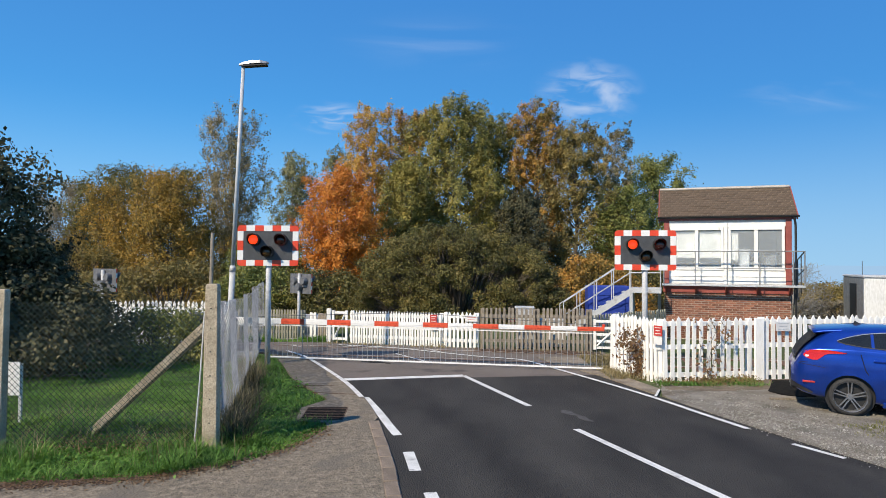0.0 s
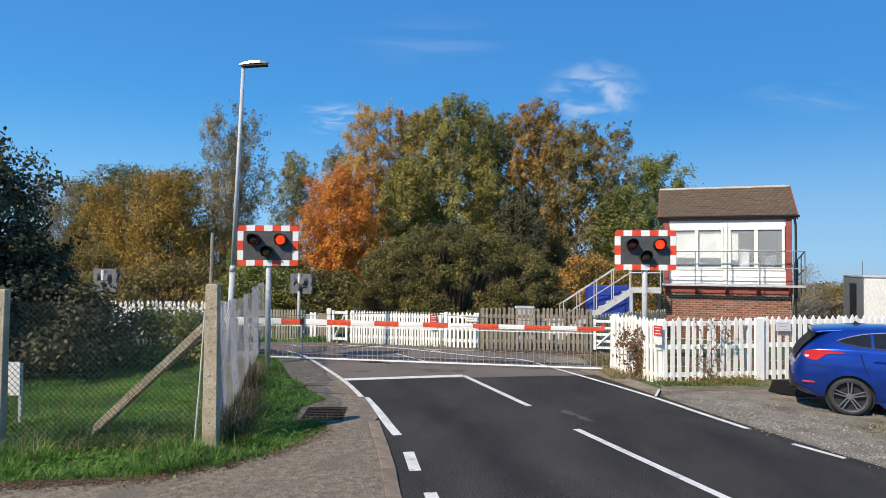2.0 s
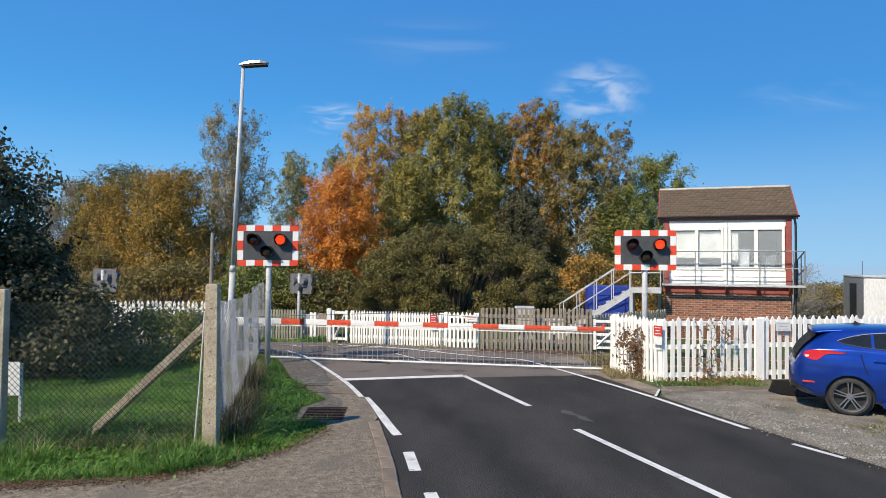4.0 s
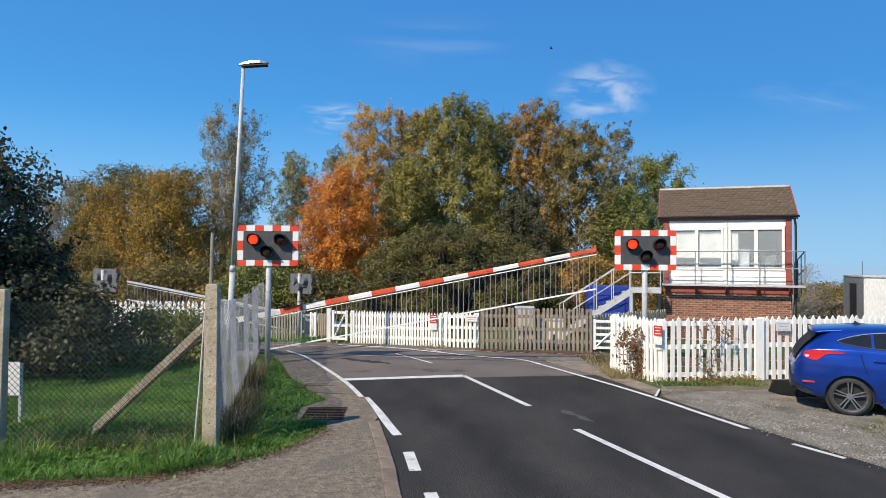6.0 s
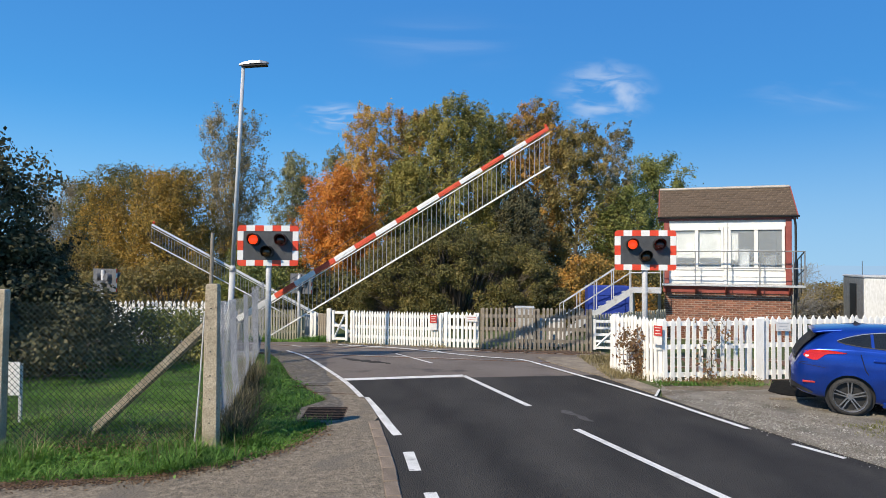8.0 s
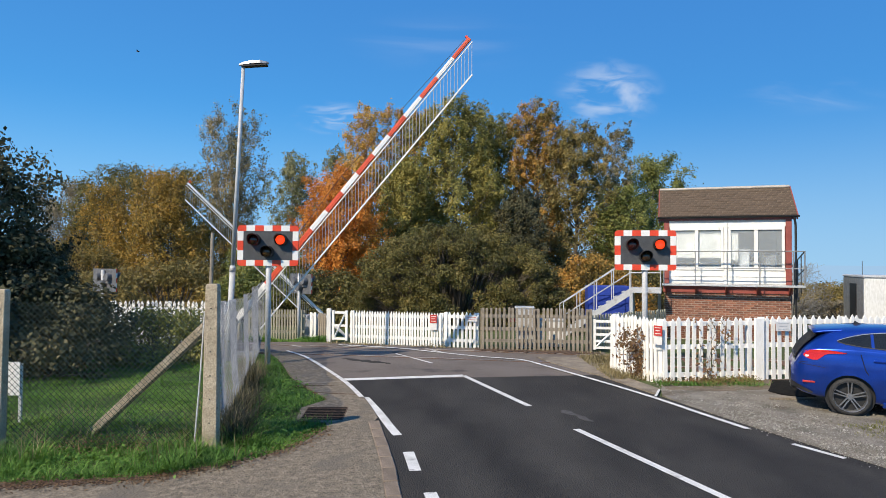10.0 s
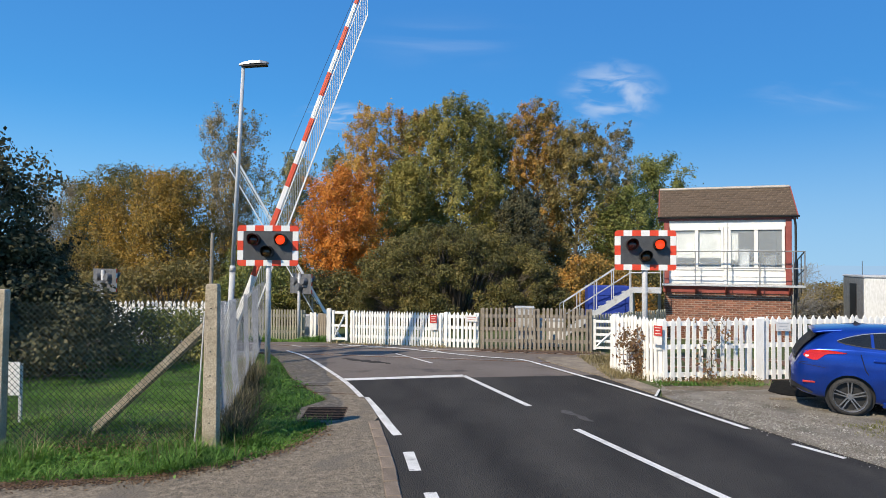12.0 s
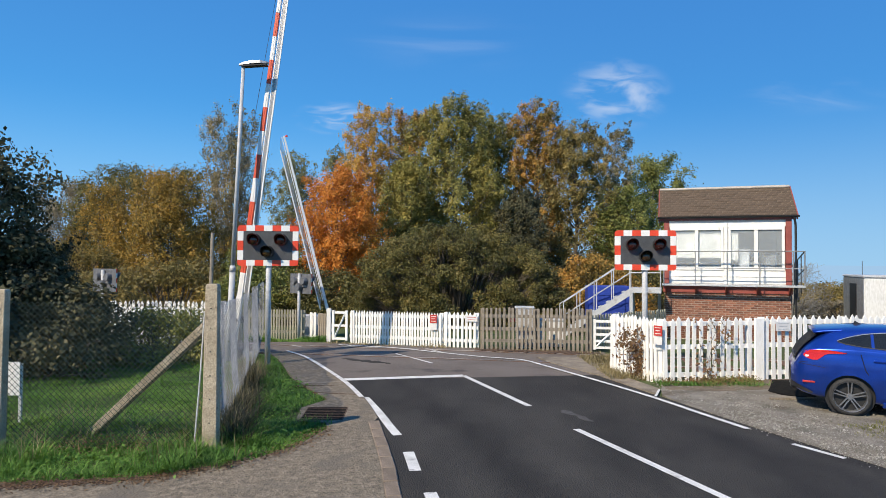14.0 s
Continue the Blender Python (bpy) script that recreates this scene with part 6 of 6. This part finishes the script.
    part("rear_window", Build().add(rw_, [(i * 9 + j, i * 9 + j + 1, i * 9 + j + 10, i * 9 + j + 9) for i in range(6) for j in range(8)]), M["tint"], car, "dark rear window, tint carried over the hatch as shade", smooth=True)
    ws = []
    for i in range(9):
        x = 2.32 + 0.68 * i / 8
        for j in range(-4, 5):
            ws.append((x + 0.008, j / 4 * 0.56, spline(roof_z, x) + 0.012 - 0.02 * (j / 4) ** 2))
    part("windscreen", Build().add(ws, [(i * 9 + j, i * 9 + j + 1, i * 9 + j + 10, i * 9 + j + 9) for i in range(8) for j in range(8)]), M["car_glass"], car, "dark tinted windscreen", smooth=True)
    # wheel wells
    for ax in (AX0, AX1):
        part("wheel_well", Build().tube((ax, -0.80, RW), (ax, 0.80, RW), R_ARCH + 0.005, n=28), M["black"], car)
    part("rear_bumper_insert", Build().box(-0.005, 0.14, -0.55, 0.55, 0.30, 0.46, c=0.03), M["black"], car, "black lower bumper")
    for s in (-1, 1):
        part("sill", Build().box(1.25, 3.05, s * 0.86 - 0.03, s * 0.86 + 0.03, 0.16, 0.25, c=0.015), M["car_blue"], car)
        low_l = [(0.17, 0.915), (0.22, 0.875), (0.36, 0.855), (0.43, 0.905), (0.5, 0.955), (0.78, 0.98)]
        high_l = [(0.17, 0.95), (0.22, 0.995), (0.36, 1.02), (0.56, 1.02), (0.78, 0.99)]
        tl = patch("tail_lamp", M["tail_red"], low_l, high_l, 0.17, 0.78, s, 0.014, 18, 4, "red wraparound tail lamp")
        part("reverse_lens", Build().box(0.20, 0.28, s * (skin(0.24, 0.92) + 0.008) - 0.012, s * (skin(0.24, 0.92) + 0.008) + 0.012, 0.89, 0.925, c=0.006), M["white_plate"], tl)
        part("reflector", Build().box(0.16, 0.34, s * 0.845 - 0.02, s * 0.845 + 0.03, 0.475, 0.505, c=0.006), M["sign_red"], car)
        part("door_handle", Build().box(1.14, 1.36, s * 0.905 - 0.02, s * 0.905 + 0.028, 0.87, 0.905, c=0.012), M["car_blue"], car)
        part("door_handle", Build().box(2.2, 2.42, s * 0.90 - 0.02, s * 0.90 + 0.025, 0.83, 0.865, c=0.012), M["car_blue"], car)
        part("mirror", Build().box(2.72, 2.9, s * 0.92, s * 1.04, 0.93, 1.05, c=0.03), M["car_blue"], car)
        for x0, x1, z0, z1 in ((1.03, 1.06, 0.5, 0.98), (2.05, 2.065, 0.28, 0.93)):
            part("door_gap", Build().path([(x0 - 0.06, s * 0.90, z1), (x0, s * 0.913, z1 - 0.25), (x1 + 0.02, s * 0.90, z0 + 0.15), (x1 + 0.12, s * 0.885, z0)], 0.006, 4), M["black"], car)
    sp_top = []
    for i in range(7):
        u = i / 6
        for j in range(-6, 7):
            v = j / 6
            sp_top.append((0.28 + 0.46 * u + 0.05 * v * v * (1 - u), v * (0.58 + 0.02 * u), 1.322 + 0.05 * u ** 0.8 - 0.035 * abs(v) ** 3 + 0.003))
    sp_all = sp_top + [(x + 0.012, y, z - 0.03) for x, y, z in sp_top]
    q0 = [(i * 13 + j, i * 13 + j + 1, (i + 1) * 13 + j + 1, (i + 1) * 13 + j) for i in range(6) for j in range(12)]
    q1 = [tuple(91 + k for k in f[::-1]) for f in q0]
    rim_q = [(j + 1, j, 91 + j, 92 + j) for j in range(12)] + [(i * 13, (i + 1) * 13, 91 + (i + 1) * 13, 91 + i * 13) for i in range(6)] + [((i + 1) * 13 + 12, i * 13 + 12, 103 + i * 13, 103 + (i + 1) * 13) for i in range(6)]
    part("spoiler", Build().add(sp_all, [f[::-1] for f in q0 + q1 + rim_q]), M["car_blue"], car, smooth=True)
    for sd in (-1, 1):
        patch("lower_trim", M["black"], [(0.0, 0.38), (0.3, 0.30)], [(0.0, 0.47), (0.3, 0.33)], 0.0, 0.3, sd, 0.008, 8, 2, "black lower bumper trim")
        patch("hatch_gap", M["black"], [(0.08, 0.80), (0.24, 0.80)], [(0.08, 0.808), (0.24, 0.808)], 0.08, 0.24, sd, 0.004, 4, 1)
        patch("bumper_gap", M["black"], [(0.1, 0.78), (0.6, 0.72)], [(0.1, 0.787), (0.6, 0.727)], 0.1, 0.48, sd, 0.004, 8, 1)
        # thin black strip that paints a shadow line along the sill
        patch("sill_shadow_trim", M["black"], [(1.22, 0.205), (3.05, 0.2)], [(1.22, 0.225), (3.05, 0.22)], 1.22, 3.05, sd, 0.004, 12, 1)
    part("badge_bar", Build().box(0.045, 0.1, -0.5, 0.5, 0.83, 0.86, c=0.01), M["black"], car)
    part("aerial_fin", Build().prism([(0, 0), (0.14, 0), (0.03, 0.07)], -0.015, 0.015), M["black"], car, m=pose(0.95, 0, 1.385, 90, 0, 0))
    part("exhaust", Build().tube((0.0, 0.4, 0.30), (0.2, 0.4, 0.30), 0.04, n=10), M["rim"], car)
    for ax in (AX0, AX1):
        for s in (-1, 1):
            wheel = thing("wheel", "alloy wheel with black low profile tyre", "")
            wheel.parent = car
            wheel.matrix_basis = pose(ax, s * 0.79, RW) @ (pose(0, 0, 0, 0, 0, 0) if s < 0 else pose(0, 0, 0, 0, 0, 180)) @ Matrix.Scale(0.915, 4)
            ty = Build()
            prof = [(-0.11, 0.258), (-0.115, 0.285), (-0.10, 0.316), (-0.07, 0.325), (0.07, 0.325), (0.10, 0.316), (0.115, 0.285), (0.11, 0.258)]
            n = 40
            vs = [(r * math.cos(2 * math.pi * i / n), y, r * math.sin(2 * math.pi * i / n)) for y, r in prof for i in range(n)]
            ty.add(vs, [(j * n + i, j * n + (i + 1) % n, (j + 1) * n + (i + 1) % n, (j + 1) * n + i) for j in range(len(prof) - 1) for i in range(n)])
            part("tyre", ty, M["tyre"], wheel, smooth=True)
            rim = Build()
            for (y0, r0), (y1, r1) in (((-0.114, 0.262), (-0.10, 0.25)), ((-0.10, 0.25), (0.05, 0.235))):
                vs = [(r * math.cos(2 * math.pi * i / n), y, r * math.sin(2 * math.pi * i / n)) for y, r in ((y0, r0), (y1, r1)) for i in range(n)]
                rim.add(vs, [(i, (i + 1) % n, n + (i + 1) % n, n + i) for i in range(n)])
            part("rim", rim, M["rim"], wheel)
            part("brake", Build().tube((0, 0.0, 0), (0, 0.03, 0), 0.19, n=24).tube((0, 0.05, 0), (0, 0.06, 0), 0.245, n=24), M["dark_grey"], wheel)
            for q in range(5):
                t = 2 * math.pi * (q + 0.25) / 5
                sp = Build()
                for side in (-1, 1):
                    a0 = t + side * 0.10
                    a1 = t + side * 0.155
                    p = lambda r, a, y, dw: (r * math.cos(a) - dw * math.sin(a), y, r * math.sin(a) + dw * math.cos(a))
                    quad = [p(0.045, t, -0.085, side * 0.03), p(0.045, t, -0.085, side * 0.008), p(0.252, a1 - side * 0.06, -0.10, 0), p(0.252, a1, -0.10, 0)]
                    sp.add(quad + [(x, y + 0.03, z) for x, y, z in quad], [(0, 1, 2, 3), (7, 6, 5, 4), (0, 4, 5, 1), (1, 5, 6, 2), (2, 6, 7, 3), (3, 7, 4, 0)])
                part("spoke", sp, M["rim"], wheel)
            part("hub", Build().tube((0, -0.095, 0), (0, -0.05, 0), 0.05, 0.06, 16), M["rim"], wheel)
    return car


CAR_TURN = -27
rear_axle = Vector((6.52, 10.16, 0)) + Vector((math.sin(radians(27)), math.cos(radians(27)), 0)) * 0.9
hatchback(pose(rear_axle.x, rear_axle.y, 0.006, 0, 0, CAR_TURN) @ pose(-0.82, 0, 0))

# withered climber on the white fence
def climber(x, y, z, w, h, count, seed, mat, label, vines=14):
    rng = np.random.default_rng(seed)
    root = thing("climbing_plant", label, "plant", pose(x, y, 0))
    b = Build()
    pts = []
    for i in range(vines):
        p = Vector((rng.uniform(-w, w) * 0.4, -0.05, 0))
        for j in range(6):
            q = p + Vector((rng.normal() * w * 0.25, rng.normal() * 0.03, h / 6))
            q.x = max(-w, min(w, q.x))
            b.tube(p, q, 0.004, 0.003, 4, caps=False)
            pts.append(q.copy())
            p = q
    part("stem", b, M["bark"], root)
    c = np.array([tuple(p) for p in pts])[rng.integers(0, len(pts), count)] + rng.normal(size=(count, 3)) * np.array([0.07, 0.04, 0.07])
    c[:, 2] = np.clip(c[:, 2], 0.03, z)
    part("foliage", leaves("foliage", c, np.tile([0, -1, 0.2], (count, 1)), 0.07, mat, rng), None, root)


climber(4.14, 13.46, 1.12, 0.40, 0.95, 1100, 61, L_VINE, "fading yellow and brown climber on the white fence")
climber(5.5, 13.03, 1.35, 0.34, 1.3, 130, 62, L_VINE, "thin withered climber on the white fence", 7)

# loose stones on the gravel
M["pale_stone"] = shader("pale_loose_stone", (0.17, 0.155, 0.13), (0.35, 0.33, 0.295), 3, 0.9, island=0.45)


def stones(label, seed, n, x0, x1, y0, y1, mean, least, mat, far=99.0):
    """Small angular stones strewn beyond the edge of the road."""
    rng = np.random.default_rng(seed)
    x, y = rng.uniform(x0, x1, n), rng.uniform(y0, y1, n)
    edge_x = np.interp(y, [4.5, 7.8, 9.5, 11.0, 12.3, 13.7], [6.4, 5.2, 4.6, 4.15, 3.75, 3.3])
    keep = (x > edge_x + rng.exponential(0.12, n) * rng.choice([-0.6, 1], n)) & (x < edge_x + far * rng.uniform(0.3, 1.0, n))
    keep &= np.sin(x * 5.3 + 2 * np.sin(y * 2.1)) + np.sin(y * 4.1 + x) + rng.normal(size=n) > -1.2
    keep &= ~((x > 5.9) & (y > 11.3))
    x, y = x[keep], y[keep]
    n = len(x)
    s = rng.gamma(2.0, mean, n) + least
    octa = np.array([[1, 0, 0], [0, 1, 0], [-1, 0, 0], [0, -1, 0], [0, 0, 0.8], [0, 0, -0.6]])
    a = rng.uniform(0, 6.28, n)
    base = octa[None] * rng.uniform(0.6, 1.3, (n, 6, 1)) * s[:, None, None]
    rot = np.stack([np.cos(a), -np.sin(a), np.sin(a), np.cos(a)], 1).reshape(n, 2, 2)
    base[:, :, :2] = np.einsum("nij,nkj->nki", rot, base[:, :, :2])
    v = (base + np.stack([x, y, 0.008 + s * 0.3], 1)[:, None]).reshape(-1, 3)
    tri = np.array([[0, 1, 4], [1, 2, 4], [2, 3, 4], [3, 0, 4], [1, 0, 5], [2, 1, 5], [3, 2, 5], [0, 3, 5]])
    f = (tri[None] + 6 * np.arange(n)[:, None, None]).reshape(-1, 3)
    tagged(new("loose_stones", sheet("loose_stones", v, f, mat)), label, "stones", "", "stuff")


stones("loose grey stones scattered on the gravel", 5, 17000, 4.2, 11, 6.5, 12.9, 0.0026, 0.004, M["stone"])
stones("pale clean stones where the gravel lies bare", 6, 15000, 4.3, 7.4, 7.4, 11.2, 0.0026, 0.0045, M["pale_stone"], 1.9)

# one small fly in the air
FLY = thing("fly", "small dark fly flying past in the air", "insect", pose(0.2, 2.0, 3.4))
part("body", Build().tube((-0.0045, 0, 0), (-0.001, 0, 0.0003), 0.0012, 0.002, 8).tube((-0.001, 0, 0.0003), (0.002, 0, 0.0004), 0.002, 0.0016, 8).tube((0.002, 0, 0.0004), (0.0042, 0, 0), 0.0015, 0.001, 8), M["black"], FLY)
for sd in (-1, 1):
    part("wing", Build().add([(0.001, sd * 0.001, 0.002), (-0.001, sd * 0.006, 0.004), (-0.005, sd * 0.0055, 0.004), (-0.004, sd * 0.001, 0.0022)], [(0, 1, 2, 3)]), M["dark_grey"], FLY, "thin dark wing")

# bricks of the signal box front, in courses
bh, bl = 0.071, 0.205
brick = Build().box(0.007, bl - 0.007, -0.012, 0.02, 0.008, bh - 0.008).mesh("brick", M["brick"])
half = Build().box(0.007, bl / 2 - 0.007, -0.012, 0.02, 0.008, bh - 0.008).mesh("brick", M["brick"])
rest = Build()
courses = int(ZB / bh)
for r in range(courses):
    z = ZB - (r + 1) * bh
    off = 0.0 if r % 2 else bl / 2
    x = 0.02
    if off:
        (part("brick", half, None, wall, m=pose(x, 0.02, z)) if r < 14 else rest.box(x + 0.005, x + bl / 2 - 0.005, 0.008, 0.04, z + 0.005, z + bh - 0.005))
        x += off
    while x + bl < W - 0.01:
        if r < 14:
            part("brick", brick, None, wall, m=pose(x, 0.02 + random.uniform(-0.002, 0.002), z))
        else:
            rest.box(x + 0.005, x + bl - 0.005, 0.008, 0.04, z + 0.005, z + bh - 0.005)
        x += bl
    if W - 0.02 - x > 0.03:
        part("brick", Build().box(0.007, W - 0.02 - x, -0.012, 0.02, 0.008, bh - 0.008), M["brick"], wall, m=pose(x, 0.02, z))
tagged(part("lower_bricks", rest, M["brick"], wall), kind="stuff")


# ---- movement ----
NEAR_RISE = [(0.0, 0.0), (4.7, 0.0), (4.95, 0.6), (5.3, 3.55), (5.7, 8.36), (6.0, 11.53), (6.5, 16.59), (7.0, 21.41), (7.5, 26.07), (8.0, 30.81), (8.6, 36.5), (9.2, 42.0), (9.8, 47.4), (10.3, 52.03), (11.0, 58.6), (11.5, 63.6), (12.0, 68.8), (12.5, 74.3), (13.0, 79.9), (13.3, 83.2), (13.5, 84.3), (13.75, 83.6), (14.0, 82.6)]
FAR_RISE = [(0.0, 0.0), (4.7, 0.0), (5.0, 1.0), (5.5, 6.6), (6.0, 12.4), (6.5, 17.0), (7.5, 25.3), (8.2, 31.0), (9.0, 37.1), (10.0, 44.5), (11.0, 52.0), (11.75, 57.7), (12.5, 63.4), (13.25, 69.0), (13.7, 72.6), (14.0, 75.4)]


def motions():
    """The booms rise with their skirts hanging plumb; the red lamps flash by turns."""
    for boom, z, root in BOOMS:
        rise = NEAR_RISE if root == near_bar else FAR_RISE
        walk(boom, [(t, pose(0, 0, z, 0, -a, 0)) for t, a in rise])
    for ob, bx, root in BARS:
        rise = NEAR_RISE if root == near_bar else FAR_RISE
        walk(ob, [(t, pose(bx, 0, -0.115, 0, a, 0)) for t, a in rise])
    for ob, drop, root in RAILS:
        rise = NEAR_RISE if root == near_bar else FAR_RISE
        walk(ob, [(t, pose(-drop * math.sin(radians(a)), 0, -0.115 - drop * math.cos(radians(a)))) for t, a in rise])
    for c, x, y, z, drift in CLOUDS:
        walk(c, [(0.0, pose(x, y, z)), (14.0, pose(x + drift, y, z))])
    flips = [0.35, 0.65, 1.05, 1.45, 1.72, 2.15, 2.45, 2.85, 3.25, 3.6, 3.95, 4.35, 4.7, 5.1, 5.45, 5.75, 6.2, 6.55, 6.8, 7.2, 7.6, 7.95, 8.3, 8.7, 9.05, 9.4, 9.8, 10.15, 10.55, 10.87, 11.2, 11.6, 11.95, 12.35, 12.8, 13.05]
    for ob, k, lx, lz in LENSES:
        lit = (k == 0)
        turn = 0.0 if lit else 180.0
        rows = [(0.0, pose(lx, -0.15, lz, 0, 0, turn))]
        for t in flips + ([13.42] if k == 0 else []):
            rows.append((t - 0.045, pose(lx, -0.15, lz, 0, 0, turn)))
            for step in (1, 2, 3):
                rows.append((t - 0.045 + 0.03 * step, pose(lx, -0.15, lz, 0, 0, turn + 60 * step)))
            turn += 180.0
        rows.append((14.0, pose(lx, -0.15, lz, 0, 0, turn)))
        walk(ob, rows)

    # a fly that crosses close to the eye
    walk(FLY, [
        (0.0, pose(0.165, 2.0, 3.604, 0, 0, 10)),
        (5.85, pose(0.166, 2.0, 3.403, 0, 0, 10)),
        (6.0, pose(0.34, 2.0, 3.084, 0, 0, 10)),
        (6.15, pose(0.509, 2.0, 3.405, 0, 0, 10)),
        (7.5, pose(-0.883, 2.0, 3.596, 0, 0, 10)),
        (9.6, pose(-1.864, 2.0, 3.115, 0, 0, 10)),
        (9.95, pose(-1.144, 2.0, 3.066, 0, 0, 10)),
        (10.3, pose(-0.371, 2.0, 3.063, 0, 0, 10)),
        (10.4, pose(-0.164, 2.0, 3.061, 0, 0, 10)),
        (10.5, pose(0.057, 2.0, 3.057, 0, 0, 10)),
        (10.6, pose(0.272, 2.0, 3.053, 0, 0, 10)),
        (10.7, pose(0.535, 2.0, 3.053, 0, 0, 10)),
        (11.2, pose(1.749, 2.0, 3.048, 0, 0, 10)),
        (14.0, pose(2.001, 2.0, 3.089, 0, 0, 10)),
    ])


motions()
